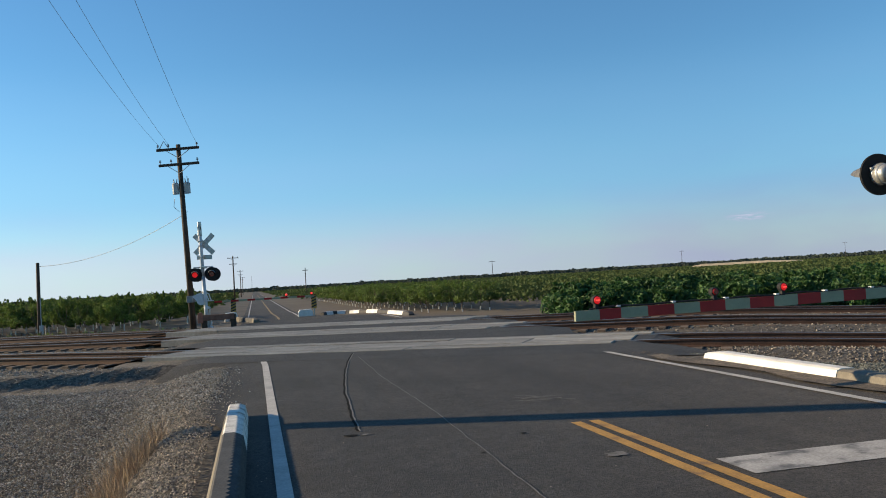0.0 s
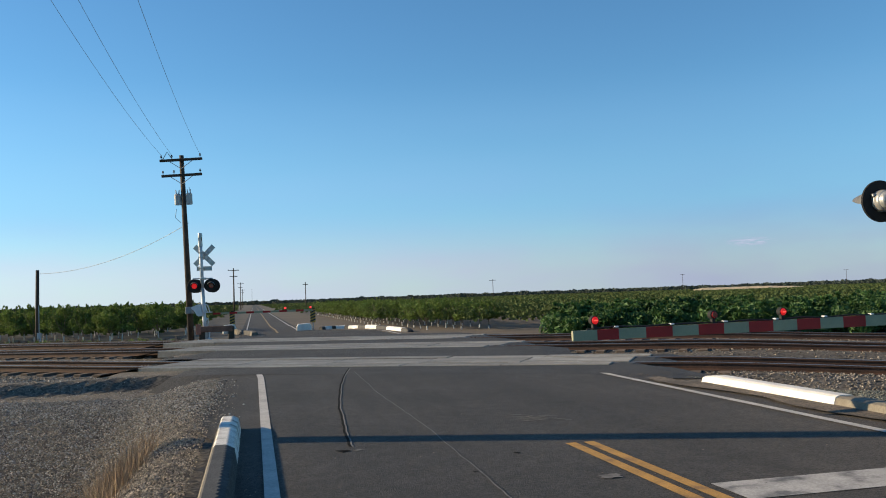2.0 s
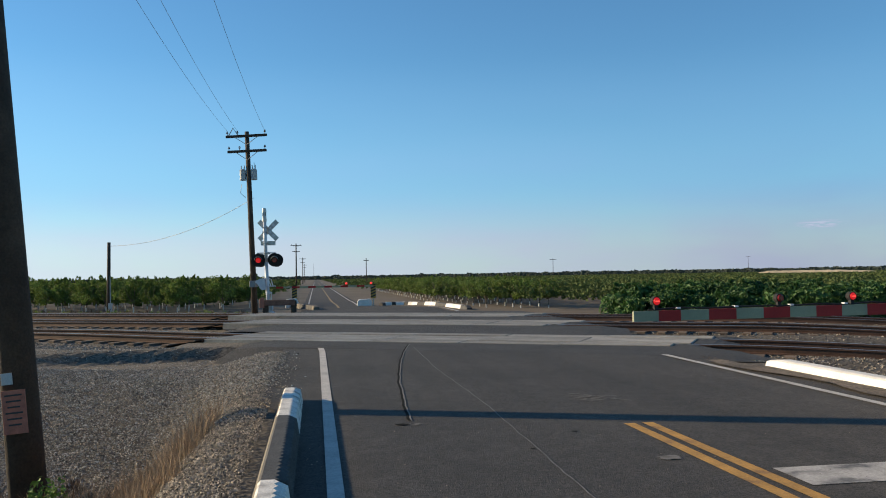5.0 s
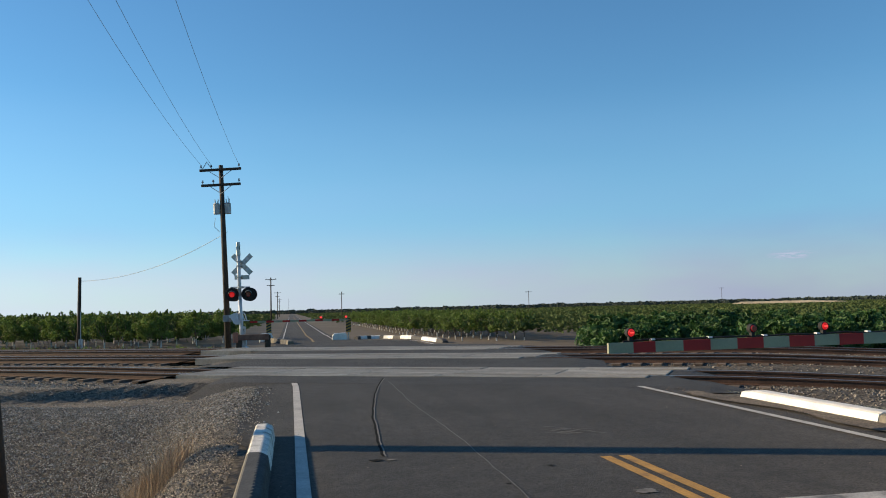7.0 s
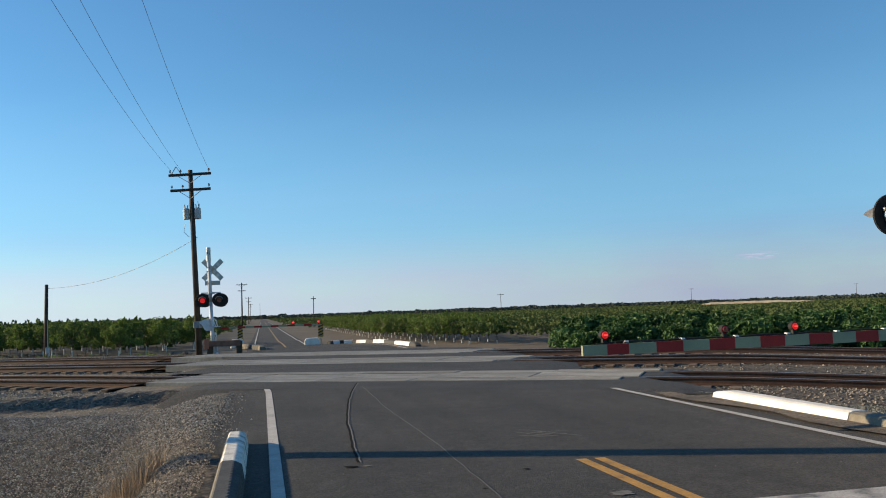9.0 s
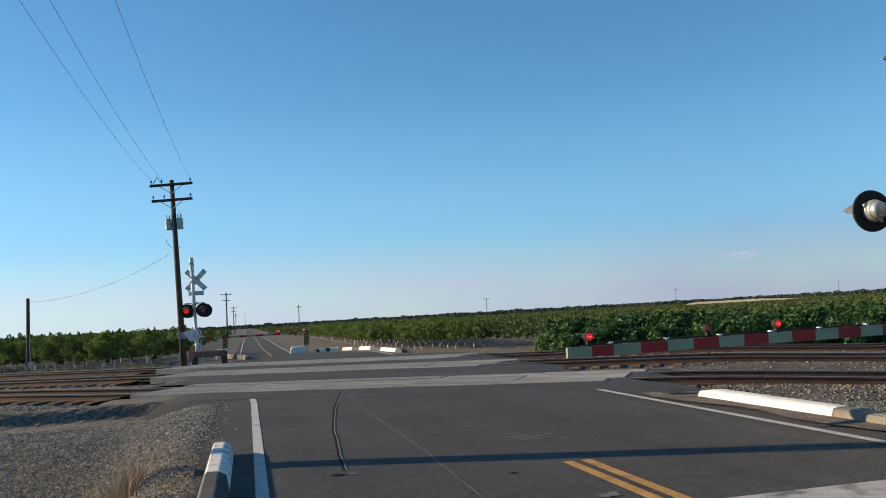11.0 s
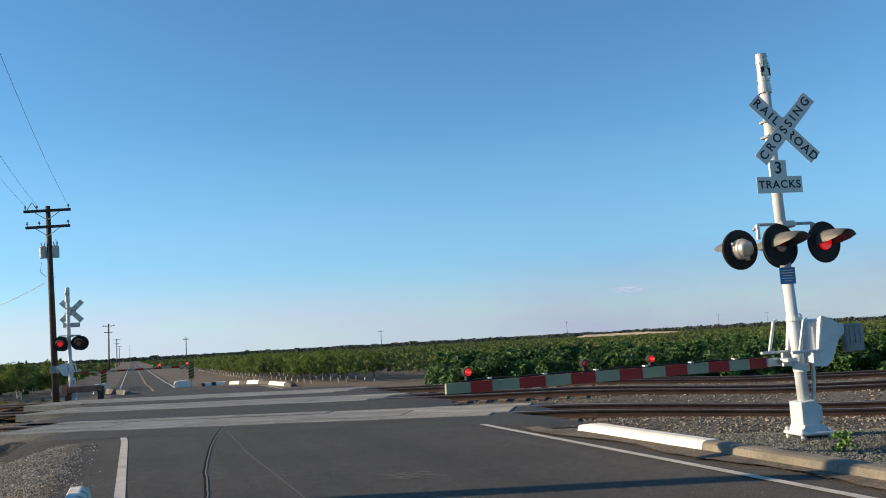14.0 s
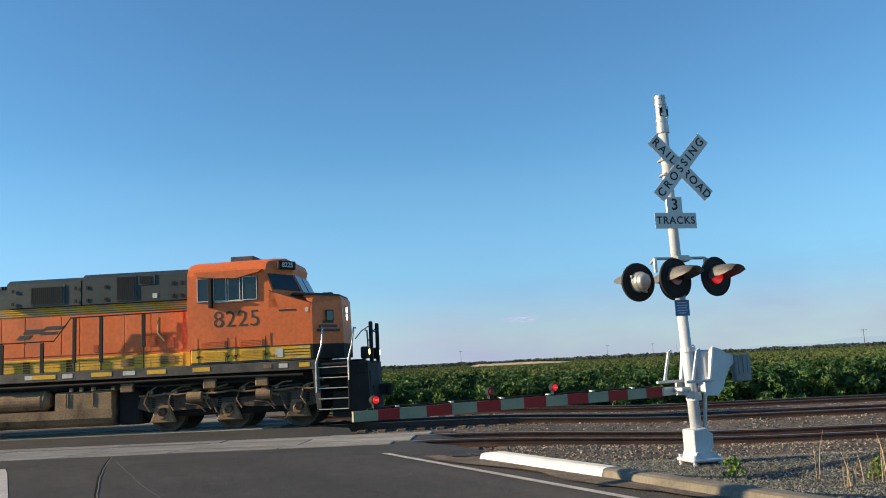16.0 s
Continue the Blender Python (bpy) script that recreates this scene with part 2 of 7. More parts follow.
CRACK = material("worn_joint", (0.1456, 0.1365, 0.1274), 0.9, 0, 0.35, 9)
CONCRETE = material("crossing_concrete", (0.2639, 0.2384, 0.2048), 0.85, 0, 0.2, 0.8, 0.25, 40, random_object=0.10, streak=(1.6, 0.07, 0, 0.42), matte=True)
KERB = material("kerb_concrete", (0.150, 0.134, 0.108), 0.9, 0, 0.25, 2.0, 0.4, 40)
WHITE_PAINT = material("white_paint", (0.6734, 0.6552, 0.6188), 0.6, 0, 0.12, 2.5, 0.15, 30)
KERB_WHITE = material("worn_white_kerb_paint", (0.5642, 0.546, 0.5096), 0.7, 0, 0.25, 5.0, 0.3, 40, second=(0.27, 0.255, 0.23), spot=0.5)
COUNTER = material("dull_steel_weight", (0.1729, 0.1911, 0.2093), 0.6, 0, 0.2, 4)
LINE_WHITE = material("white_road_paint", (0.3822, 0.364, 0.3367), 0.75, 0, 0.22, 3.0, 0.2, 60, second=(0.30, 0.29, 0.27), spot=0.42)
WORN_WHITE = material("worn_white_road_paint", (0.3276, 0.3094, 0.2867), 0.8, 0, 0.3, 4.0, 0.2, 60, second=(0.10, 0.098, 0.095), spot=0.46)
LINE_YELLOW = material("yellow_road_paint", (0.364, 0.1956, 0.04095), 0.75, 0, 0.3, 4.0, 0.3, 60, second=(0.24, 0.13, 0.045), spot=0.42)
BLACK_PAINT = material("black_kerb_paint", (0.04095, 0.04095, 0.04095), 0.8, 0, 0.35, 3.0, 0.3, 40)
DIRT = material("dry_soil", (0.1165, 0.08372, 0.0546), 0.95, 0, 0.22, 0.15, 0.5, 8, matte=True)
DUST = material("drifted_soil", (0.1047, 0.0819, 0.06006), 0.95, 0, 0.35, 1.8, 0.5, 30, speckle=(40, 0.5))
GRAVEL = material("gravel", (0.08918, 0.07644, 0.06188), 0.95, 0, 0.22, 0.6, 0.8, 22, speckle=(22, 0.55))
STONE = material("ballast_stone", (0.2503, 0.2093, 0.1638), 0.9, 0, 0.3, 5, island=0.85)
STONE_BED = material("grey_brown_ballast", (0.190, 0.168, 0.142), 0.9, 0, 0.3, 5, island=0.7)
STONE_BLUE = material("blue_grey_stone", (0.2048, 0.2002, 0.1865), 0.85, 0, 0.3, 5, island=0.85)
STONE_GREY = material("grey_ballast_stone", (0.112, 0.120, 0.108), 0.9, 0, 0.3, 5, island=0.7)
STONE_BROWN = material("rusty_ballast_stone", (0.1411, 0.111, 0.08918), 0.9, 0, 0.3, 5, island=0.5)
RAIL = material("rusty_rail_steel", (0.07462, 0.03913, 0.02639), 0.75, 0.2, 0.3, 1.5, 0.2, 30)
RAIL_TOP = material("worn_rail_head", (0.48, 0.44, 0.40), 0.40, 1.0, 0.12, 1.0)
TIE = material("weathered_tie_timber", (0.1001, 0.0728, 0.0546), 0.9, 0, 0.35, 3, 0.5, 30, random_object=0.3)
POLE = material("creosoted_pole_timber", (0.04732, 0.03367, 0.02457), 0.9, 0, 0.35, 2.5, 0.5, 25)
SILVER = material("aluminium_paint", (0.460, 0.495, 0.545), 0.5, 0.0, 0.10, 2.5, 0.1, 30)
GALV = material("galvanised_steel", (0.4095, 0.4186, 0.4186), 0.45, 0.6, 0.15, 3)
SIGN_WHITE = material("reflective_white_sheet", (0.5642, 0.5642, 0.5733), 0.45, 0, 0.06, 2)
SIGN_BLACK = material("black_letters", (0.0182, 0.0182, 0.02002), 0.6)
HOOD_GREY = material("weathered_black_hood", (0.1047, 0.1028, 0.1001), 0.5, 0, 0.3, 5)
SIGNAL_BLACK = material("black_signal_enamel", (0.01001, 0.01001, 0.01092), 0.85, 0, 0.3, 4)
BLUE = material("blue_notice_sheet", (0.04095, 0.1638, 0.364), 0.5, 0, 0.1, 4)
NOTICE_RED = material("faded_red_notice", (0.3003, 0.1092, 0.0728), 0.7, 0, 0.25, 9)
ARM_RED = material("red_gate_sheeting", (0.3094, 0.01092, 0.01001), 0.75, 0, 0.12, 3)
ARM_WHITE = material("white_gate_sheeting", (0.2384, 0.2457, 0.1638), 0.6, 0, 0.10, 3)
LAMP_RED = material("lit_red_lens", (0.22, 0.008, 0.008), 0.3, emit=0.28, glow=(1.0, 0.012, 0.015))
LAMP_HOT = material("lit_red_filament", (0.3, 0.01, 0.01), 0.3, emit=1.1, glow=(1.0, 0.06, 0.045))
FADED_YELLOW = material("faded_yellow_road_paint", (0.2457, 0.1729, 0.07735), 0.8, 0, 0.3, 4.0, 0.3, 60)
LENS_RED = material("unlit_red_lens", (0.182, 0.01092, 0.01092), 0.2)
HEADLIGHT = material("lit_headlight", (1.0, 0.62, 0.28), 0.3, emit=2.4)
WIRE = material("weathered_wire", (0.25, 0.28, 0.32), 0.6, 0.3)
PORCELAIN = material("brown_insulator", (0.0819, 0.0546, 0.0455), 0.3)
TRANSFORMER = material("grey_transformer_paint", (0.3276, 0.3458, 0.3549), 0.5, 0, 0.12, 3)
LEAF = material("green_leaf", (0.047, 0.110, 0.024), 0.65, 0, 0.25, 1.2, island=0.28, random_object=0.12, thin=0.25)
LEAF_DARK = material("orchard_leaf", (0.105, 0.160, 0.030), 0.7, 0, 0.3, 1.2, island=0.3, random_object=0.12, thin=0.35)
# dull bluish leaf colour, with the haze of distance mixed in
LEAF_FAR = material("haze_toned_foliage", (0.034, 0.050, 0.040), 0.9, 0, 0.15, 0.05, island=0.12)
FIELD = material("field_canopy", (0.070, 0.100, 0.027), 0.9, 0, 0.2, 0.3, island=0.15, thin=0.2)
BARK = material("grey_bark", (0.1092, 0.08645, 0.0637), 0.9, 0, 0.3, 6)
TRUNK_WRAP = material("white_trunk_paint", (0.5096, 0.5005, 0.4732), 0.7, 0, 0.15, 5)
STRAW = material("dry_grass", (0.31, 0.225, 0.145), 0.9, 0, 0.2, 4, island=0.5)
BRUSH = material("dead_brown_brush", (0.1138, 0.07098, 0.04368), 0.9, 0, 0.25, 4, island=0.5)
WEED = material("green_weed", (0.12, 0.20, 0.03), 0.7, 0, 0.3, 5, island=0.4)
PALE_FIELD = material("pale_dry_bank", (0.46, 0.37, 0.25), 0.95, 0, 0.15, 0.02)
WEATHERED_RED = material("weathered_red_timber", (0.1547, 0.07735, 0.0546), 0.8, 0, 0.3, 4)
MARKER = material("yellow_marker_sheet", (0.36, 0.21, 0.03), 0.5, 0, 0.1, 4)

# ---- mesh helpers ----


def finish(name, bm, mat, smooth=False):
    me = bpy.data.meshes.new(name)
    bm.normal_update()
    bm.to_mesh(me)
    bm.free()
    for m in mat if isinstance(mat, (list, tuple)) else (mat,):
        me.materials.append(m)
    if smooth:
        for p in me.polygons:
            p.use_smooth = True
    return me


def part(name, bm, mat, parent=None, label="", smooth=False):
    """One mesh object, under its thing where there is one."""
    ob = new(name, finish(name, bm, mat, smooth))
    if parent is not None:
        ob.parent = parent
    return tagged(ob, label)


def thing(name, m, label, category, group="", kind=""):
    """An Empty at a thing's base, to carry its parts."""
    ob = new(name)
    ob.empty_display_size = 0.2
    ob.matrix_basis = m
    return tagged(ob, label, category, group, kind)


def box(bm, c, s, m=None, bevel=0.0, mi=0):
    """A box of size s round c, its edges broken."""
    mat = (m or Matrix()) @ Matrix.Translation(c) @ Matrix.Diagonal((*s, 1))
    r = bmesh.ops.create_cube(bm, size=1.0, matrix=mat)
    faces = {f for v in r["verts"] for f in v.link_faces}
    for f in faces:
        f.material_index = mi
    if bevel:
        edges = {e for v in r["verts"] for e in v.link_edges}
        q = bmesh.ops.bevel(bm, geom=list(edges), offset=bevel, segments=1, affect="EDGES")
        for f in q["faces"]:
            f.material_index = mi
    return bm


def tube(bm, a, b, r0, r1=None, n=12, mi=0):
    """A tapered round bar from a to b."""
    a, b = Vector(a), Vector(b)
    d = b - a
    m = Matrix.Translation((a + b) / 2) @ d.to_track_quat("Z", "Y").to_matrix().to_4x4()
    r = bmesh.ops.create_cone(bm, cap_ends=True, segments=n, radius1=r0, radius2=r0 if r1 is None else r1, depth=d.length, matrix=m)
    for f in {f for v in r["verts"] for f in v.link_faces}:
        f.material_index = mi
    return bm


def rod(bm, points, r, n=6, mi=0):
    """One round bar bent along points."""
    pts = [Vector(p) for p in points]
    rings = []
    for i, p in enumerate(pts):
        d = (pts[min(i + 1, len(pts) - 1)] - pts[max(i - 1, 0)]).normalized()
        q = d.to_track_quat("Z", "Y").to_matrix()
        rings.append([bm.verts.new(p + q @ Vector((r * math.cos(k * math.tau / n), r * math.sin(k * math.tau / n), 0))) for k in range(n)])
    fs = []
    for a, b in zip(rings, rings[1:]):
        s = min(range(n), key=lambda j: sum((a[k].co - b[(k + j) % n].co).length for k in range(n)))
        b[:] = b[s:] + b[:s]
        fs += [bm.faces.new((a[k], a[(k + 1) % n], b[(k + 1) % n], b[k])) for k in range(n)]
    fs += [bm.faces.new(rings[0][::-1]), bm.faces.new(rings[-1])]
    for f in fs:
        f.material_index = mi
    return bm


def prism(bm, outline, y0, y1, m=None, mi=0):
    """A flat outline in x and z, given depth in y."""
    m = m or Matrix()
    lo = [bm.verts.new(m @ Vector((x, y0, z))) for x, z in outline]
    hi = [bm.verts.new(m @ Vector((x, y1, z))) for x, z in outline]
    fs = [bm.faces.new(lo), bm.faces.new(hi[::-1])]
    k = len(outline)
    for i in range(k):
        fs.append(bm.faces.new((lo[i], hi[i], hi[(i + 1) % k], lo[(i + 1) % k])))
    for f in fs:
        f.material_index = mi
    bmesh.ops.recalc_face_normals(bm, faces=fs)
    return bm


def strip_of(points, half, z):
    """A painted strip along points on the ground, with a slight thickness."""
    bm = bmesh.new()
    rows = []
    for i, p in enumerate(points):
        a, b = Vector(points[max(0, i - 1)]), Vector(points[min(len(points) - 1, i + 1)])
        d = (b - a).normalized()
        s = Vector((-d.y, d.x)) * half
        rows.append([bm.verts.new((p[0] + k * s.x, p[1] + k * s.y, z)) for k in (1, -1)])
    for p, q in zip(rows, rows[1:]):
        bm.faces.new((p[0], p[1], q[1], q[0]))
    bmesh.ops.recalc_face_normals(bm, faces=bm.faces)
    return bm


def text_mesh(body, size, depth, m, spread=1.0, weight=0.02):
    """Lettering in the built-in font, as a mesh laid by m (it reads along x, up along y, proud along z)."""
    cu = bpy.data.curves.new("letters", "FONT")
    cu.offset = min(weight * size, 0.005)
    cu.body, cu.size, cu.extrude, cu.align_x, cu.align_y = body, size, depth, "CENTER", "CENTER"
    cu.space_character = spread
    ob = bpy.data.objects.new("letters", cu)
    me = bpy.data.meshes.new_from_object(ob)
    bpy.data.objects.remove(ob)
    bm = bmesh.new()
    bm.from_mesh(me)
    bpy.data.meshes.remove(me)
    bm.transform(m)
    return bm


# ---- the plan: the road's frame and the tracks' frame ----
ROAD = pose(0, 0, 0, 0, 0, 12.5)        # x across the road to the right, y along it
TRACK = pose(0, 0, 0, 0, 0, -18.4)      # x along the tracks to the right, y across them
TRACK_Y = (19.05, 25.55, 30.7)          # the three centre lines
ROAD_INV, TRACK_INV = ROAD.inverted(), TRACK.inverted()


def step(a, b, v):
    v = min(1.0, max(0.0, (v - a) / (b - a)))
    return v * v * (3 - 2 * v)


def track_z(x):
    """The rails' fall past the crossing."""
    return -0.20 * step(-1.5, 5.5, x)


def near_lift(x):
    """The nearest track climbs slightly west of the crossing."""
    return 0.07 * step(-14.0, -20.0, x)


def ground_z(x, y):
    """The land's height."""
    r = ROAD_INV @ Vector((x, y, 0))
    k = TRACK_INV @ Vector((x, y, 0))
    z = -0.02 - 0.38 * step(33.2, 39.0, k.y)
    # the fall beside the road, up to the ballast
    if r.x < -0.75 and k.y < 33:
        left = step(-0.85, -2.5, r.x)
        bank = step(0.0, 0.6, (x + 9.95) * 0.375 - (y - 18.6) * 0.927)
        u = (x + 9.95) * 0.927 + (y - 18.6) * 0.375
        z -= left * (0.95 * (1 - step(7.5, 13.0, k.y)) + (0.08 + 0.20 * step(-4.0, 1.0, u)) * bank + 0.03)
    if r.x > 3:
        side = step(6.9, 9.0, r.x) * (1 - step(31, 36, k.y))
        z -= 0.13 * side
        z -= 0.16 * step(6.9, 8.2, r.x) * step(14.0, 16.0, k.y) * (1 - step(31, 36, k.y))
        z += 0.05 * step(6.9, 7.4, r.x) * (1 - step(7.6, 9.5, r.x))
        z -= 0.40 * step(8.5, 10.5, r.x) * step(31.0, 33.0, k.y) * (1 - step(35.5, 39.0, k.y))
    # the bed that the ballast fills
    lo, hi = -14.9 - (k.y - 19) * 0.45, -0.6 - (k.y - 19) * 0.6
    away = 1 - step(lo - 1.2, lo, k.x) * (1 - step(hi, hi + 1.2, k.x))
    z -= 0.7 * away * step(15.9, 16.6, k.y) * (1 - step(33.0, 33.8, k.y))
    return z

# ---- ground, road, crossing ----


def spaced(lo, a, b, hi, fine, grow):
    v = [a]
    while v[-1] < b:
        v.append(v[-1] + fine)
    s = fine
    while v[-1] < hi:
        s *= grow
        v.append(v[-1] + s)
    s, u = fine, [a]
    while u[-1] > lo:
        s *= grow
        u.append(u[-1] - s)
    return u[:0:-1] + v


def build_ground():
    xs, ys = spaced(-3500, -26, 24, 3500, 0.28, 1.25), spaced(-400, 0, 48, 3500, 0.28, 1.25)
    bm = bmesh.new()
    grid = [[bm.verts.new((x, y, ground_z(x, y) + (0.018 * noise.noise(Vector((x * 0.8, y * 0.8, 0))) - 0.03 if abs(x) < 60 and y < 90 else -0.03))) for x in xs] for y in ys]
    for j in range(len(ys) - 1):
        for i in range(len(xs) - 1):
            f = bm.faces.new((grid[j][i], grid[j][i + 1], grid[j + 1][i + 1], grid[j + 1][i]))
            c = f.calc_center_median()
            k = TRACK_INV @ Vector((c.x, c.y, 0))
            f.material_index = 1 if k.y < 33.5 and abs(k.x) < 400 else 0
    tagged(part("ground", bm, [DIRT, GRAVEL]), "dry brown soil and grey gravel verge beside the road", "ground", kind="structure")


def build_road():
    bm = bmesh.new()
    rows = []
    ys = [-14 + 1.0 * i for i in range(62)] + [52, 58, 66, 80, 100, 130, 180, 260, 400, 700, 1200]
    for y in ys:
        if y < 34:
            a, b = (-0.52 if y < 10.5 else -0.75), 6.75
        else:
            q = step(34, 46, y)
            a, b = -0.75 - 0.15 * q, 6.75 + 1.05 * step(34, 44, y) - 4.75 * step(51, 61, y)
        row = []
        for i in range(9):
            x = a + (b - a) * i / 8
            w = ROAD @ Vector((x, y, 0))
            k = TRACK_INV @ w
            z = -0.38 * step(33.2, 39.0, k.y) + 0.004
            if i in (0, 8):
                z -= 0.03
            row.append(bm.verts.new((w.x, w.y, z)))
        rows.append(row)
    for p, q in zip(rows, rows[1:]):
        for i in range(8):
            bm.faces.new((p[i], p[i + 1], q[i + 1], q[i]))
    road = tagged(part("road", bm, ASPHALT), "worn grey asphalt two-lane road over the railway", "road", kind="structure")
    # asphalt apron between and beside the concrete panels
    bm = bmesh.new()
    for a, b, y0, y1 in ((-11.7, -0.3, 15.9, 17.62), (-15.7, -3.6, 20.47, 24.15), (-18.4, -6.4, 26.95, 29.3), (-20.8, -9.2, 32.1, 34.0)):
        n = 16
        lo = [bm.verts.new(TRACK @ Vector((a + (b - a) * i / n, y0, 0.010 if 0 < i < n else -0.06))) for i in range(n + 1)]
        hi = [bm.verts.new(TRACK @ Vector((a + (b - a) * i / n - 0.8, y1, 0.010 if 0 < i < n else -0.06))) for i in range(n + 1)]
        for i in range(n):
            bm.faces.new((lo[i], lo[i + 1], hi[i + 1], hi[i]))
        if y0 < 17:
            skirt = [bm.verts.new(TRACK @ Vector((a + (b - a) * i / n + 0.1 * math.sin(i * 2.1), y0 - 0.75 - 0.12 * math.sin(i * 1.7), -0.30 if i < 6 else -0.02))) for i in range(n + 1)]
            for i in range(n):
                bm.faces.new((skirt[i], skirt[i + 1], lo[i + 1], lo[i]))
    part("asphalt_apron", bm, ASPHALT_PATCH, road, "darker patched asphalt between the tracks")
    def road_line(name, pts, half, mat, label, z=0.009):
        world_pts = [tuple((ROAD @ Vector((x, y, 0))).xy) for x, y in pts]
        part(name, strip_of(world_pts, half, z), mat, road, label)
    road_line("edge_line", [(0.075, -10 + 1.45 * i) for i in range(20)] + [(0.02, 19.4)], 0.06, LINE_WHITE, "white edge line")
    road_line("edge_line", [(5.97 + 0.012 * i, -6 + 1.05 * i) for i in range(20)] + [(6.24, 15.6)], 0.06, LINE_WHITE, "white edge line")
    for x in (3.02, 3.21):
        road_line("centre_line", [(x, -10 + i) for i in range(18)] + [(x, 8.1)], 0.055, LINE_YELLOW, "yellow centre line")
    road_line("stop_bar", [(3.35, 5.72), (4.5, 5.72), (6.0, 5.72)], 0.27, WORN_WHITE, "worn white stop bar")
    # far lane lines
    def far_line(name, pts, half, mat, label):
        bm = bmesh.new()
        rows = []
        for x, y in pts:
            rows.append([bm.verts.new(ROAD @ Vector((x + k, y, -0.38 * step(33.2, 39.0, (TRACK_INV @ (ROAD @ Vector((x, y, 0)))).y) + 0.016))) for k in (-half, half)])
        for p, q in zip(rows, rows[1:]):
            bm.faces.new((p[0], p[1], q[1], q[0]))
        part(name, bm, mat, road, label)
    far_line("centre_line", [(1.38, y) for y in range(54, 62, 2)] + [(1.2, y) for y in (70, 90, 130, 200, 400)], 0.07, FADED_YELLOW, "faded yellow centre line")
    far_line("edge_line", [(2.78, y) for y in range(58, 70, 2)] + [(2.7, y) for y in (70, 90, 130, 200, 400)], 0.06, LINE_WHITE, "faded white edge line")
    far_line("edge_line", [(-0.55, y) for y in range(58, 70, 2)] + [(-0.55, y) for y in (70, 90, 130, 200, 400)], 0.05, LINE_WHITE, "faded white edge line")
    far_line("edge_line", [(7.50, y) for y in range(43, 51)] + [(7.4, 51), (7.25, 52), (6.9, 53.5)], 0.07, LINE_WHITE, "worn white edge line along the flared corner")
    # a dark curved seal crack, a pale joint and small patches
    pts = [(-2.16, 18.9), (-2.05, 17.0), (-1.90, 15.2), (-1.72, 13.5), (-1.55, 12.1), (-1.36, 10.86), (-1.17, 9.6), (-0.99, 8.6)]
    fine = []
    for a, b in zip(pts, pts[1:]):
        for i in range(6):
            q = i / 6
            fine.append((a[0] + (b[0] - a[0]) * q + random.uniform(-0.008, 0.008), a[1] + (b[1] - a[1]) * q))
    part("sealed_crack", strip_of(fine, 0.015, 0.011), TAR, road, "black tar-sealed crack")
    part("sealed_crack", strip_of([(x + 0.023, y) for x, y in fine], 0.009, 0.0105), CRACK, road, "pale thin strip along the crack")
    pts = [(-1.95, 18.0), (-1.1, 13.6), (-0.21, 9.68), (0.20, 7.5), (0.55, 5.66), (1.1, 2.6)]
    fine = []
    for a, b in zip(pts, pts[1:]):
        for i in range(12):
            q = i / 12
            fine.append((a[0] + (b[0] - a[0]) * q + random.uniform(-0.012, 0.012), a[1] + (b[1] - a[1]) * q))
    part("paving_joint", strip_of(fine, 0.0055, 0.011), CRACK, road, "pale worn paving joint")
    for c, sx, sy, mat in (((-1.06, 8.54), 0.085, 0.055, TAR), ((-0.92, 8.56), 0.05, 0.035, CRACK), ((0.62, 8.12), 0.04, 0.03, TAR), ((0.2, 7.3), 0.03, 0.02, TAR), ((1.28, 6.95), 0.10, 0.09, CRACK)):
        bm = bmesh.new()
        ring = [bm.verts.new((c[0] + sx * math.cos(a) * random.uniform(0.6, 1.2), c[1] + sy * math.sin(a) * random.uniform(0.6, 1.2), 0.012)) for a in [i * math.tau / 14 for i in range(14)]]
        bm.faces.new(ring)
        part("road_patch", bm, mat, road, "small dark patch in the asphalt")
    # soil washed onto the asphalt along the kerb and round the panels' ends
    rnd = random.Random(77)
    for rows_of in ([(6.55 + 0.10 * math.sin(1.9 * y) + 0.06 * rnd.random() - 0.22 * step(11.0, 14.5, y), 6.92 if y < 12.7 else 6.74, y) for y in [4.0 + 0.3 * i for i in range(33)]],):
        bm = bmesh.new()
        edge = [[bm.verts.new(ROAD @ Vector((q, y, z))) for q, z in ((a, 0.0075), ((a + b) / 2, 0.011), (b, 0.012))] for a, b, y in rows_of]
        for p, q in zip(edge, edge[1:]):
            for i in range(2):
                bm.faces.new((p[i], p[i + 1], q[i + 1], q[i]))
        bmesh.ops.recalc_face_normals(bm, faces=bm.faces)
        part("soil_drift", bm, DUST, road, "brown soil drifted along the kerb")
    # pale scrapes left on the asphalt
    rnd = random.Random(31)
    for cx, cy in ((0.95, 10.3), (1.05, 10.15), (0.85, 10.5), (1.15, 10.35)):
        for _ in range(3):
            a = rnd.uniform(-0.5, 0.5) - 0.3
            x, y = cx + rnd.gauss(0, 0.12), cy + rnd.gauss(0, 0.12)
            q = rnd.uniform(0.08, 0.22)
            part("scrape", strip_of([(x - q * math.cos(a), y - q * math.sin(a)), (x, y + 0.01), (x + q * math.cos(a), y + q * math.sin(a))], 0.010, 0.0105), CRACK, road)
    return road


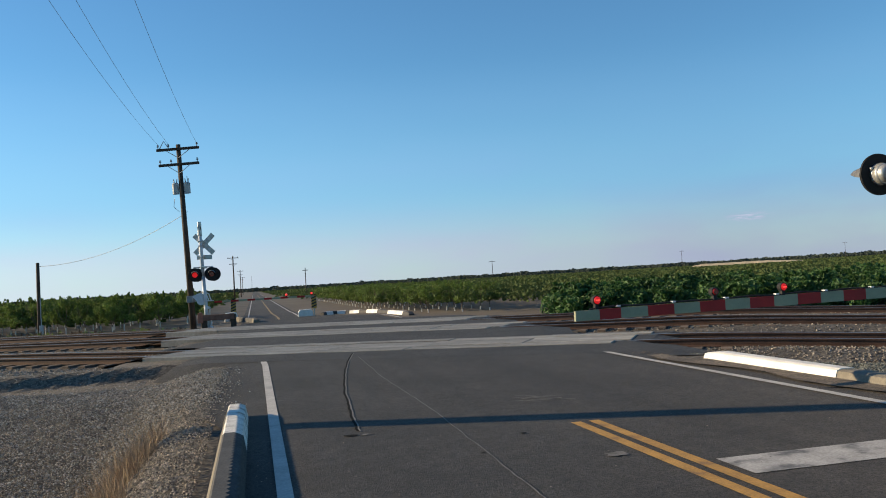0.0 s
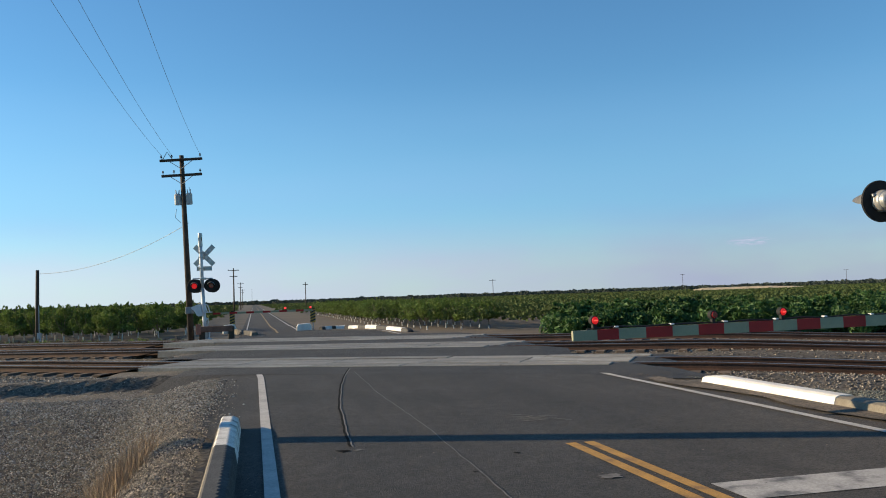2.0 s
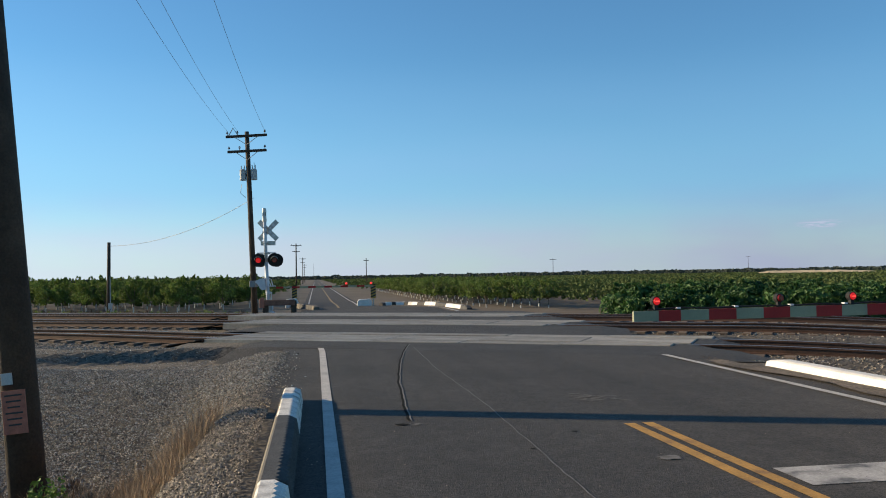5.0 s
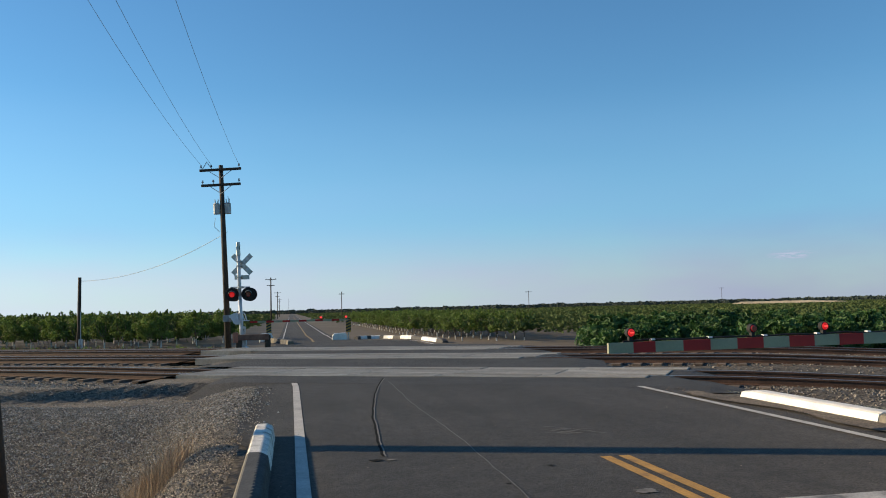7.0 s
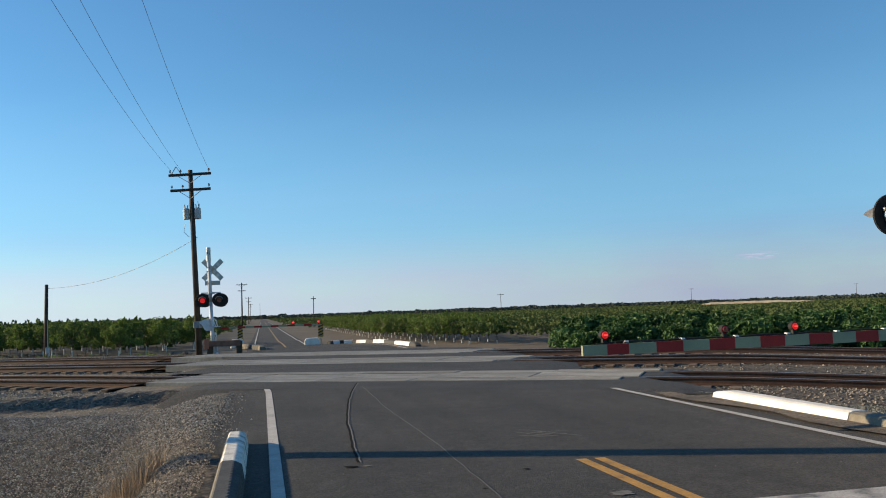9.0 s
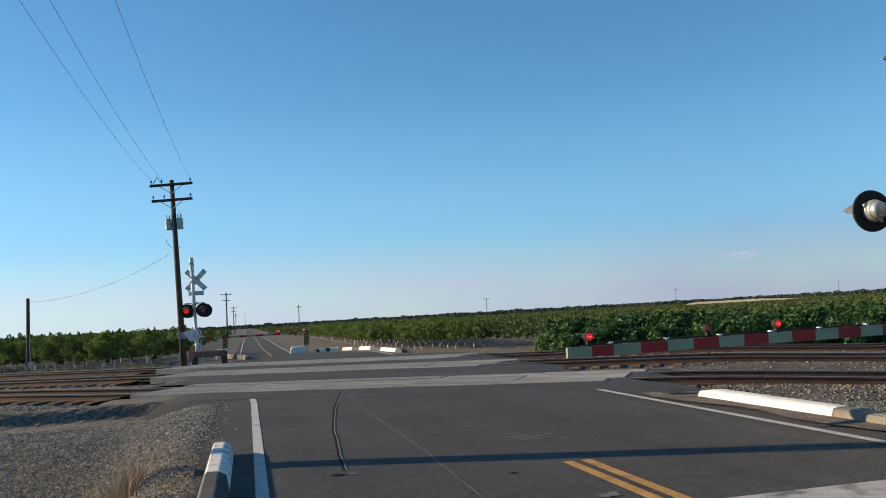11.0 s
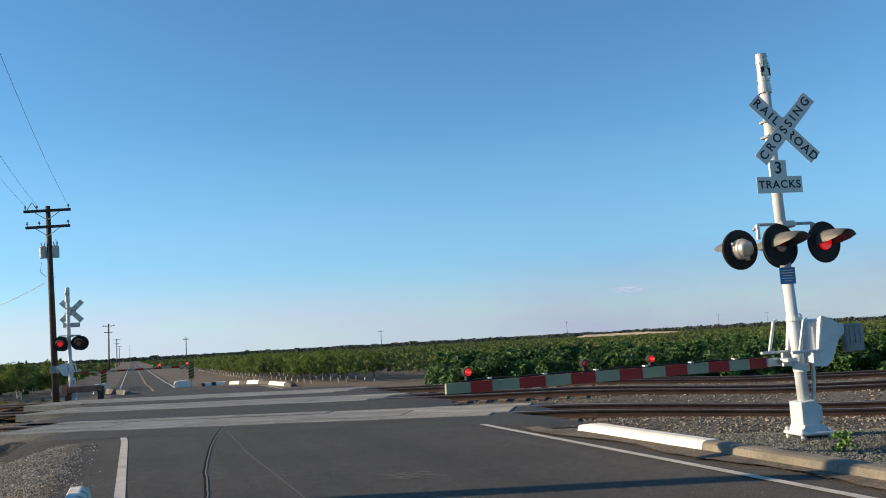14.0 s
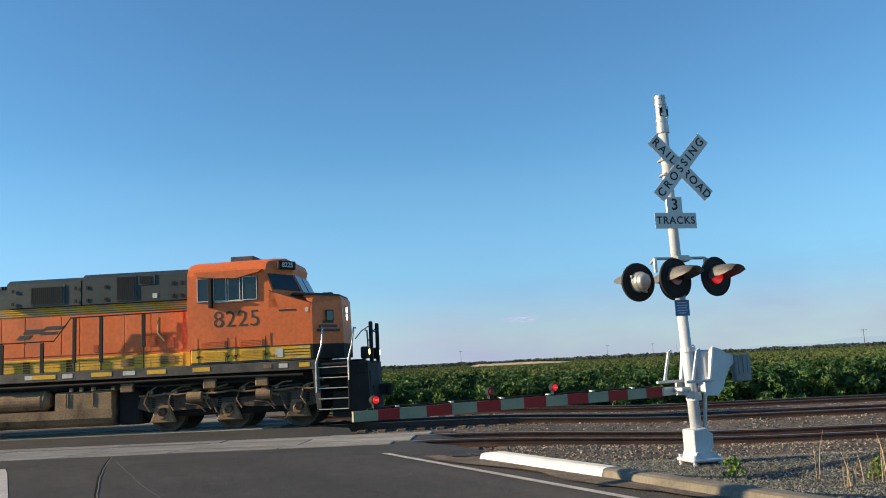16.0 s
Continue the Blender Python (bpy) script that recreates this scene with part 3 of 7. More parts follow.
def build_panels(road):
    """Concrete crossing panels: two rows inside and beside each pair of rails."""
    for ty, x0 in ((TRACK_Y[0], -13.9), (TRACK_Y[1], -18.2), (TRACK_Y[2], -21.8)):
        bm = bmesh.new()
        for a, b in ((-1.42, -0.80), (-0.66, 0.66), (0.80, 1.42)):
            bm.faces.new([bm.verts.new(TRACK @ Vector(p)) for p in ((x0 - 1.3, ty + a, -0.2), (x0 + 0.01, ty + a, 0.0), (x0 + 0.01, ty + b, 0.0), (x0 - 1.3, ty + b, -0.2))])
        part("asphalt_ramp", bm, ASPHALT_PATCH, road, "worn asphalt ramp at the panels' end")
    for ty, x0, x1 in ((TRACK_Y[0], -13.9, -1.75), (TRACK_Y[1], -18.2, -6.25), (TRACK_Y[2], -21.8, -8.95)):
        bm = bmesh.new()
        for a, b, back in ((-1.55, -0.80, 0.62), (-0.66, 0.66, 0.3), (0.80, 1.42, 0.0)):
            xa, n = x1 - back - 0.01, 6
            lo = [bm.verts.new(TRACK @ Vector((xa + 1.25 * i / n, ty + a, (0.0, 0.01, 0.0, -0.03, -0.09, -0.18, -0.34)[i] + track_z(xa) * 0.6 * i / n + 0.012 * math.sin(5 * i)))) for i in range(n + 1)]
            hi = [bm.verts.new(TRACK @ Vector((xa + 1.25 * i / n - 0.1 * math.sin(3 * i), ty + b, (0.0, 0.01, 0.0, -0.03, -0.09, -0.18, -0.34)[i] + track_z(xa) * 0.6 * i / n))) for i in range(n + 1)]
            for i in range(n):
                bm.faces.new((lo[i], lo[i + 1], hi[i + 1], hi[i]))
        part("asphalt_ramp", bm, ASPHALT_PATCH, road, "black asphalt spill at the panels' end")
        for lo, hi, back in ((-1.40, -0.80, 0.62), (-0.66, 0.66, 0.3), (0.80, 1.40, 0.0)):
            n = 5
            w = (x1 - back - x0) / n
            for i in range(n):
                bm = bmesh.new()
                box(bm, (0, 0, -0.09), (w - 0.025, hi - lo, 0.22), None, 0.012)
                ob = part("crossing_panel", bm, CONCRETE, road)
                ob.matrix_basis = TRACK @ pose(x0 + (i + 0.5) * w, ty + (lo + hi) / 2, random.uniform(-0.006, 0.006))


def rail_profile():
    return [(-0.075, -0.172), (0.075, -0.172), (0.075, -0.155), (0.012, -0.135), (0.012, -0.045), (0.036, -0.036), (0.036, -0.004),
            (0.028, 0.0), (-0.028, 0.0), (-0.036, -0.004), (-0.036, -0.036), (-0.012, -0.045), (-0.012, -0.135), (-0.075, -0.155)]


def build_tracks():
    prof = rail_profile()
    xs = [-420, -300, -200, -140, -100, -70, -50] + [-40 + 0.5 * i for i in range(161)] + [50, 70, 100, 140, 200, 300, 420]
    for number, ty in enumerate(TRACK_Y):
        t = thing("railway_track", TRACK @ pose(0, ty, 0), "railway track of rusty steel rails on timber ties", "railway track", "tracks over the crossing", "structure")
        for side in (-0.7535, 0.7535):
            bm = bmesh.new()
            rows = [[bm.verts.new((x, side + p[0], track_z(x) + (near_lift(x) if number == 0 else 0) + 0.004 + p[1])) for p in prof] for x in xs]
            k = len(prof)
            for a, b in zip(rows, rows[1:]):
                for i in range(k):
                    f = bm.faces.new((a[i], b[i], b[(i + 1) % k], a[(i + 1) % k]))
                    f.material_index = 1 if i in (6, 7, 8) else 0
            bmesh.ops.recalc_face_normals(bm, faces=bm.faces)
            part("rail", bm, [RAIL, RAIL_TOP], t, "rusty rail with a bright worn head")
        gap = {0: (-15.2, -0.9), 1: (-18.6, -5.6), 2: (-22.2, -8.4)}[number]
        mesh = None
        stuff = bmesh.new()
        x = -120.0
        while x < 120:
            if not gap[0] < x < gap[1]:
                if -34 < x < 26:
                    if mesh is None:
                        bm = bmesh.new()
                        box(bm, (0, 0, 0), (0.23, 2.6, 0.17), None, 0.012)
                        mesh = finish("tie", bm, TIE)
                    ob = new("tie", mesh)
                    ob.parent = t
                    ob.matrix_basis = pose(x + random.uniform(-0.03, 0.03), random.uniform(-0.06, 0.06), track_z(x) + (near_lift(x) if number == 0 else 0) - 0.245, 0, 0, random.uniform(-1.2, 1.2))
                else:
                    box(stuff, (x, 0, track_z(x) - 0.245), (0.23, 2.6, 0.17))
            x += 0.56
        tagged(part("ties", stuff, TIE, t), kind="stuff")


def build_ballast():
    """The ballast beds as sheets, with loose stones on them."""
    def bed_z(x, y):
        z = -0.47 - 0.3 * (1 - step(14.9, 16.2, y))
        for ty in TRACK_Y:
            z = max(z, -0.215 + 0.062 * step(-2.0, 1.5, x) - 0.24 * step(1.15, 2.7, abs(y - ty)))
        return z + track_z(x) + near_lift(x) * (1 - step(20.5, 22.5, y))
    bm = bmesh.new()
    xs = [-420, -200, -120, -80, -60] + [-50 + 0.6 * i for i in range(150)] + [60, 90, 140, 220, 420]
    ys = [14.9 + 0.3 * i for i in range(65)]
    grid = [[bm.verts.new(TRACK @ Vector((x, y, bed_z(x, y) + 0.02 * noise.noise(Vector((x, y, 3)))))) for x in xs] for y in ys]
    for j in range(len(ys) - 1):
        for i in range(len(xs) - 1):
            bm.faces.new((grid[j][i], grid[j][i + 1], grid[j + 1][i + 1], grid[j + 1][i]))
    bed = tagged(part("ballast_bed", bm, GRAVEL), "grey crushed stone ballast under the tracks", "ballast", kind="structure")
    return bed, bed_z


def stones(name, count, place, mats, lo, hi, label, parent=None, seed=4):
    """Loose angular stones, scattered by place(random)."""
    rnd = random.Random(seed)
    verts, faces = [], []
    base = [(1, 0, -0.25), (-1, 0, -0.25), (0, 1, -0.25), (0, -1, -0.25), (0.25, 0.15, 0.9), (-0.3, -0.1, 0.8)]
    tri = [(0, 2, 4), (2, 5, 4), (2, 1, 5), (1, 3, 5), (3, 4, 5), (3, 0, 4)]
    for _ in range(count):
        p = place(rnd)
        if p is None:
            continue
        s = rnd.uniform(lo, hi)
        e = Euler((rnd.uniform(-0.6, 0.6), rnd.uniform(-0.6, 0.6), rnd.uniform(0, 6.28))).to_matrix()
        n = len(verts)
        q = (rnd.uniform(0.7, 1.3), rnd.uniform(0.6, 1.2), rnd.uniform(0.5, 0.9))
        for b in base:
            v = e @ Vector([b[i] * q[i] * s * rnd.uniform(0.8, 1.2) for i in range(3)])
            verts.append((p[0] + v.x, p[1] + v.y, p[2] + v.z + s * 0.25))
        faces += [tuple(n + i for i in f) for f in tri]
    me = bpy.data.meshes.new(name)
    me.from_pydata(verts, [], faces)
    me.materials.append(mats)
    ob = new(name, me)
    return tagged(ob, label, "stones", kind="stuff")


build_ground()
road = build_road()
build_panels(road)
build_tracks()
bed, bed_z = build_ballast()

# ---- kerbs ----


def kerb_run(name, pts, segments, label, width=0.40, height=0.17, ribs=False, zf=None, flip=1, back=None, taper=(1, 1)):
    """A low kerb along points, cut into painted segments: (length, material)."""
    t = thing(name, Matrix(), label, "kerb")
    pts = [Vector((x, y, 0)) for x, y in pts]
    lengths = [(b - a).length for a, b in zip(pts, pts[1:])]

    def at(s):
        for a, b, n in zip(pts, pts[1:], lengths):
            if s <= n or b is pts[-1]:
                return a + (b - a) * (s / n), (b - a).normalized()
            s -= n
    s, total = 0.0, sum(lengths)
    i = 0
    while s < total - 0.02:
        n, mat = segments[i % len(segments)]
        e = min(total, s + n)
        bm = bmesh.new()
        rows = []
        k = max(2, int((e - s) / (0.06 if ribs else 0.3)))
        for j in range(k + 1):
            p, d = at(s + (e - s) * j / k)
            z0 = zf(p.x, p.y) if zf else 0.0
            side = Vector((d.y, -d.x, 0)) * flip
            end = (min(1.0, 0.72 + 1.6 * (s + (e - s) * j / k)) if taper[0] else 1.0) * (min(1.0, 0.35 + 2.2 * (total - s - (e - s) * j / k)) if taper[1] else 1.0)
            rib = 0.03 * (j % 2) if ribs else 0.006 * noise.noise(p * 5)
            outline = [(-width / 2, -0.12), (-width / 2 + (0.10 if back else 0.05), height * 0.88 * end), (-width / 2 + (0.12 if back else 0.09), height * end), (width / 2 - 0.13 + rib, height * end),
                       (width / 2 - 0.07 + rib, height * 0.82 * end), (width / 2, -0.12)]
            rows.append([bm.verts.new(p + side * x + Vector((0, 0, z0 + z))) for x, z in outline])
        for a, b in zip(rows, rows[1:]):
            for q in range(5):
                f = bm.faces.new((a[q], b[q], b[q + 1], a[q + 1]))
                f.material_index = 1 if back and q == 0 else 0
        bm.faces.new(rows[0])
        bm.faces.new(rows[-1][::-1])
        bmesh.ops.recalc_face_normals(bm, faces=bm.faces)
        part("kerb_block", bm, [mat, back] if back else mat, t, {"white_paint": "white-painted block", "worn_white_kerb_paint": "worn white-painted block", "black_kerb_paint": "black-painted block"}.get(mat.name, "bare concrete block"))
        s, i = e, i + 1
    return t


def road_xy(pts):
    return [tuple((ROAD @ Vector((x, y, 0))).xy) for x, y in pts]


kerb_run("road_kerb", road_xy([(-0.37, 10.75 - 0.5 * i) for i in range(40)]), [(2.31, KERB_WHITE), (2.72, BLACK_PAINT), (2.4, KERB_WHITE), (2.6, BLACK_PAINT)],
         "black and white painted kerb with ribbed edge beside the verge", 0.34, 0.175, True, flip=-1, back=KERB)
kerb_run("road_kerb", road_xy([(7.12, 12.6), (7.10, 11.0), (7.08, 9.32)]), [(9, WHITE_PAINT)], "white-painted concrete kerb at the ballast's edge", 0.38, 0.118, taper=(1, 0))
kerb_run("road_kerb", road_xy([(7.08, 9.30), (7.04, 8.2), (7.0, 7.0), (6.96, 5.0), (6.95, -6)]), [(1.9, KERB), (3.2, KERB)], "bare tan concrete kerb at the ballast's edge", 0.38, 0.11, taper=(0, 1))
far = lambda x, y: ground_z(x, y)


far_corner = [(4.35, 58.4), (4.8, 58.8), (5.4, 59.0), (6.0, 58.9), (6.6, 58.3), (7.1, 57.3), (7.5, 56.0), (7.8, 54.2), (8.0, 52.2), (8.2, 50.0), (8.5, 47.4)]
kerb_run("road_kerb", road_xy(far_corner), [(0.3, BLACK_PAINT), (0.6, WHITE_PAINT), (0.3, BLACK_PAINT), (0.75, WHITE_PAINT), (0.35, BLACK_PAINT), (1.05, WHITE_PAINT), (1.1, BLACK_PAINT), (2.1, WHITE_PAINT), (2.6, BLACK_PAINT), (3.4, WHITE_PAINT), (2.0, BLACK_PAINT)],
         "white and black painted kerb curving round the far corner", 0.42, 0.19, zf=far)
kerb_run("road_kerb", road_xy([(0.0, 51.6), (-0.25, 53.0), (-0.6, 54.6), (-0.95, 56.2), (-1.3, 57.8)]), [(0.5, KERB), (4.0, BLACK_PAINT), (2.0, KERB)],
         "dark painted kerb with white ends on the far road edge", 0.45, 0.28, zf=far)


def barrier_block(m, size, label, mat=WHITE_PAINT):
    bm = bmesh.new()
    w, d, h = size
    prism(bm, [(-w / 2, 0), (w / 2, 0), (w / 2, h * 0.55), (w / 2 - 0.12, h), (-w / 2 + 0.1, h * 0.92), (-w / 2, h * 0.6)], -d / 2, d / 2)
    bmesh.ops.bevel(bm, geom=list(bm.edges), offset=0.03, segments=1, affect="EDGES")
    ob = part("kerb_end_block", bm, mat)
    ob.matrix_basis = m
    return tagged(ob, label, "concrete block")


p = ROAD @ Vector((3.2, 57.5, -0.42))
barrier_block(Matrix.Translation(p) @ pose(0, 0, 0, 0, 0, 10), (1.0, 0.7, 0.5), "white-painted concrete block at the far road edge")
p = ROAD @ Vector((-1.62, 57.6, -0.42))
barrier_block(Matrix.Translation(p) @ pose(0, 0, 0, 0, 0, 20), (0.85, 0.7, 0.62), "dirty white concrete block by the far kerb", KERB_WHITE)

# ---- crossing signals ----


def signal_head(parent, x, y, z, toward, lit, name="signal_lamp"):
    """One flashing-light unit; toward -1 faces the local -y, +1 the other way."""
    h = new(name)
    h.parent = parent
    h.matrix_basis = pose(x, y, z, 0, 0, 14 if toward < 0 else 188)
    tagged(h, "round black signal lamp with a hood, " + ("lit red" if lit else "dark"))
    bm = bmesh.new()
    tube(bm, (0, 0.012, 0), (0, -0.012, 0), 0.305, 0.305, 36)
    for i in range(36):
        a, b = i * math.tau / 36, (i + 1) * math.tau / 36
        tube(bm, (0.3 * math.cos(a), -0.012, 0.3 * math.sin(a)), (0.3 * math.cos(b), -0.012, 0.3 * math.sin(b)), 0.012, n=5)
    part("background_disc", bm, SIGNAL_BLACK, h)
    bm = bmesh.new()
    tube(bm, (0, -0.02, 0), (0, -0.05, 0), 0.12, 0.108, 24)
    part("lens", bm, LAMP_RED if lit else LENS_RED, h, "glowing red lens" if lit else "dark red lens")
    # housing behind
    bm = bmesh.new()
    tube(bm, (0, 0.012, 0), (0, 0.07, 0), 0.165, 0.165, 24)
    tube(bm, (0, 0.07, 0), (0, 0.15, 0), 0.165, 0.135, 24)
    tube(bm, (0, 0.15, 0), (0, 0.20, 0), 0.135, 0.075, 24)
    for a in (0.5, 2.6, 4.2):
        box(bm, (0.17 * math.cos(a), 0.05, 0.17 * math.sin(a)), (0.05, 0.05, 0.05))
    part("housing", bm, GALV, h, "silver lamp housing", True)
    # hood: part of a cylinder, open below
    bm = bmesh.new()
    n = 16
    rings = []
    for j, d in enumerate((0.0, 0.16, 0.32, 0.46)):
        drop = (0, 0.0, 0.01, 0.035)[j]
        span = (3.7, 3.4, 2.9, 2.0)[j]
        rings.append([[bm.verts.new((rr * math.sin(a), -0.02 - d, rr * math.cos(a) - drop)) for a in [(-span / 2 + span * i / n) for i in range(n + 1)]] for rr in (0.172, 0.165)])
    for a, b in zip(rings, rings[1:]):
        for s in (0, 1):
            for i in range(n):
                bm.faces.new((a[s][i], a[s][i + 1], b[s][i + 1], b[s][i]))
    for ring in (rings[-1],):
        for i in range(n):
            bm.faces.new((ring[0][i], ring[0][i + 1], ring[1][i + 1], ring[1][i]))
    bmesh.ops.recalc_face_normals(bm, faces=bm.faces)
    part("hood", bm, HOOD_GREY, h, "black visor", True)
    return h


def blade(parent, body, turn, y, text_off):
    bm = bmesh.new()
    m = pose(0, 0, 0, 0, turn, 0)
    box(bm, (0, 0, 0), (1.30, 0.006, 0.229), m, 0.001)
    b = part("crossbuck_blade", bm, SIGN_WHITE, parent, "white reflective blade")
    b.matrix_basis = pose(0.03, y, 4.455)
    for word, off, size, gap in text_off:
        lm = m @ Matrix.Translation((off, -0.0035, 0)) @ pose(0, 0, 0, 90, 0, 0)
        bm = text_mesh(word, size, 0.001, lm, gap)
        part("letters", bm, SIGN_BLACK, b, "black letters")


def crossing_signal(m, arm_len, arm_turn, lit_right, label, top=5.68, tracks_sign=True, front=-1):
    t = thing("crossing_signal", m, label, "crossing signal", "crossing signals")
    # mast
    bm = bmesh.new()
    tube(bm, (0.05, 0, -0.08), (-0.05, 0, 2.3), 0.092, 0.082, 20)
    tube(bm, (-0.05, 0, 2.3), (-0.105, 0, top - 0.55), 0.082, 0.078, 20)
    part("mast", bm, SILVER, t, "silver-painted steel mast", True)
    bm = bmesh.new()
    tube(bm, (-0.105, 0, top - 0.62), (-0.107, 0, top - 0.50), 0.102, 0.102, 20)
    tube(bm, (-0.107, 0, top - 0.50), (-0.115, 0, top - 0.06), 0.090, 0.088, 20)
    for z in (0.14, 0.42):
        tube(bm, (-0.11, 0, top - z - 0.02), (-0.11, 0, top - z + 0.02), 0.098, 0.098, 20)
    for a, z in ((-0.25, 0.33), (0.55, 0.22), (0.5, 0.38), (-0.6, 0.2)):
        tube(bm, (-0.11 + 0.085 * math.sin(a), -0.085 * math.cos(a), top - z), (-0.11 + 0.11 * math.sin(a), -0.11 * math.cos(a), top - z), 0.03, 0.026, 12)
    tube(bm, (-0.115, 0, top - 0.06), (-0.117, 0, top), 0.092, 0.085, 20)
    for a in (-0.5, 0.9, 2.6):
        box(bm, (-0.111 + 0.088 * math.sin(a), -0.088 * math.cos(a), top - 0.27), (0.045, 0.02, 0.17), None, 0, 1)
    part("mast_bell", bm, [GALV, SIGNAL_BLACK], t, "pale bell housing with dark slots on the mast top")
    # base casting and junction box
    bm = bmesh.new()
    box(bm, (0.05, 0, -0.09), (0.52, 0.52, 0.05), None, 0.015)
    for sx in (-1, 1):
        for sy in (-1, 1):
            tube(bm, (0.05 + 0.21 * sx, 0.21 * sy, -0.20), (0.05 + 0.21 * sx, 0.21 * sy, -0.02), 0.03, n=8)
    prism(bm, [(-0.16, -0.08), (0.26, -0.08), (0.20, 0.03), (-0.10, 0.03)], -0.2, 0.2)
    part("base", bm, SILVER, t, "white base casting with anchor bolts")
    bm = bmesh.new()
    prism(bm, [(-0.12, 0.0), (0.15, 0.0), (0.15, 0.35), (0.10, 0.39), (-0.12, 0.36)], -0.17, 0.17)
    prism(bm, [(0.155, 0.04), (0.24, 0.07), (0.24, 0.29), (0.155, 0.33)], -0.12, 0.12)
    bmesh.ops.bevel(bm, geom=list(bm.edges), offset=0.012, segments=1, affect="EDGES")
    part("junction_box", bm, SILVER, t, "white junction box at the mast's foot")
    bm = bmesh.new()
    rod(bm, [(0.15, -0.05, 0.34), (0.19, -0.05, 0.7), (0.20, -0.05, 0.9)], 0.03, 8)
    part("conduit", bm, GALV, t, "grey conduit")
    # signs
    if tracks_sign:
        blade(t, None, 45, -0.205, [("RAIL", -0.375, 0.185, 1.4), ("ROAD", 0.375, 0.185, 1.22)])
        blade(t, None, -48, -0.225, [("CROSSING", 0.0, 0.185, 1.52)])
        bm = bmesh.new()
        prism(bm, [(-0.36, 3.52), (0.36, 3.52), (0.36, 3.77), (0.13, 3.77), (0.13, 4.02), (-0.13, 4.02), (-0.13, 3.77), (-0.36, 3.77)], -0.208, -0.202)
        bm.transform(Matrix.Translation((-0.13, 0, -0.045)))
        plate = part("tracks_plate", bm, SIGN_WHITE, t, "white inverted-T plate")
        part("letters", text_mesh("3", 0.25, 0.001, pose(-0.13, -0.2095, 3.85, 90, 0, 0)), SIGN_BLACK, plate, "black numeral")
        part("letters", text_mesh("TRACKS", 0.165, 0.001, pose(-0.13, -0.2095, 3.60, 90, 0, 0), 1.15), SIGN_BLACK, plate, "black letters")
    else:
        for turn, y in ((45, 0.205), (-45, 0.225)):
            bm = bmesh.new()
            box(bm, (0, 0, 0), (1.22, 0.006, 0.229), pose(0, 0, 0, 0, turn, 0), 0.001)
            b = part("crossbuck_blade", bm, GALV, t, "bare grey back of a blade")
            b.matrix_basis = pose(0, y, top - 1.02)
            for k in (-0.35, -0.12, 0.12, 0.35):
                bm = bmesh.new()
                box(bm, (k, -0.006, 0), (0.13, 0.004, 0.16), pose(0, 0, 0, 0, turn, 0))
                part("panel_mark", bm, SIGN_WHITE, b)
        bm = bmesh.new()
        box(bm, (0, 0.2, top - 1.62), (0.7, 0.006, 0.2))
        part("tracks_plate", bm, GALV, t, "bare back of the plate")
    for z in (4.38, 4.62, 3.64) if tracks_sign else (top - 1.1, top - 0.9, top - 1.62):
        bm = bmesh.new()
        box(bm, (-0.085, 0, z), (0.22, 0.22, 0.035), None, 0.004)
        s = -1 if tracks_sign else 1
        box(bm, (-0.01, s * 0.15, z), (0.10, 0.11, 0.03))
        part("sign_clamp", bm, GALV, t, "dark steel sign clamp")
    # lamps on a cross tube
    zl = 2.685 if tracks_sign else top - 2.42
    bm = bmesh.new()
    rod(bm, [(-0.46, 0.10, zl + 0.28), (-0.46, -0.02, zl + 0.34), (0.42, -0.02, zl + 0.34), (0.42, -0.12, zl + 0.30)], 0.024, 8)
    for x in (-0.46, 0.42):
        tube(bm, (x, -0.04, zl + 0.34), (x, -0.04, zl + 0.12), 0.03, 0.03, 8)
    box(bm, (0, 0, zl + 0.33), (0.24, 0.24, 0.10), None, 0.02)
    part("lamp_bracket", bm, GALV, t, "galvanised cross tube")
    signal_head(t, -0.29 if tracks_sign else -0.38, -0.30 if tracks_sign else -0.14, zl, -1, not lit_right)
    signal_head(t, 0.42 if tracks_sign else 0.38, -0.30 if tracks_sign else -0.14, zl + 0.01, -1, lit_right)
    signal_head(t, -0.63 if tracks_sign else -0.38, 0.24, zl, 1, False)
    signal_head(t, 0.03 if tracks_sign else 0.38, 0.24, zl, 1, False)
    if tracks_sign:
        bm = bmesh.new()
        box(bm, (-0.09, -0.10, 2.235), (0.25, 0.008, 0.25), None, 0.002)
        n = part("notice_plate", bm, BLUE, t, "blue notice plate with a pale border")
        for i in range(5):
            bm = bmesh.new()
            w = (0.17, 0.19, 0.15, 0.18, 0.12)[i]
            box(bm, (-0.09, -0.106, 2.315 - 0.04 * i), (w, 0.003, 0.012))
            part("text_bar", bm, SIGN_WHITE, n)
    # gate mechanism
    g = Matrix.Rotation(radians(arm_turn), 4, "Z")
    if not tracks_sign:
        g = Matrix.Translation((0, 0, 1.25)) @ g @ Matrix.Scale(0.72, 4) @ Matrix.Translation((0, 0, -1.2))
    bm = bmesh.new()
    box(bm, (0.29, 0.03, 1.26), (0.34, 0.44, 0.62), g, 0.04)
    box(bm, (0.20, -0.10, 0.98), (0.26, 0.30, 0.12), g, 0.02)
    tube(bm, g @ Vector((0, 0, 1.55)), g @ Vector((0, 0, 1.62)), 0.12, 0.12, 16)
    tube(bm, (0.04, 0, 0.80), (0.035, 0, 0.92), 0.12, 0.12, 16)
    part("gate_mechanism", bm, SILVER, t, "white gate mechanism box")
    bm = bmesh.new()
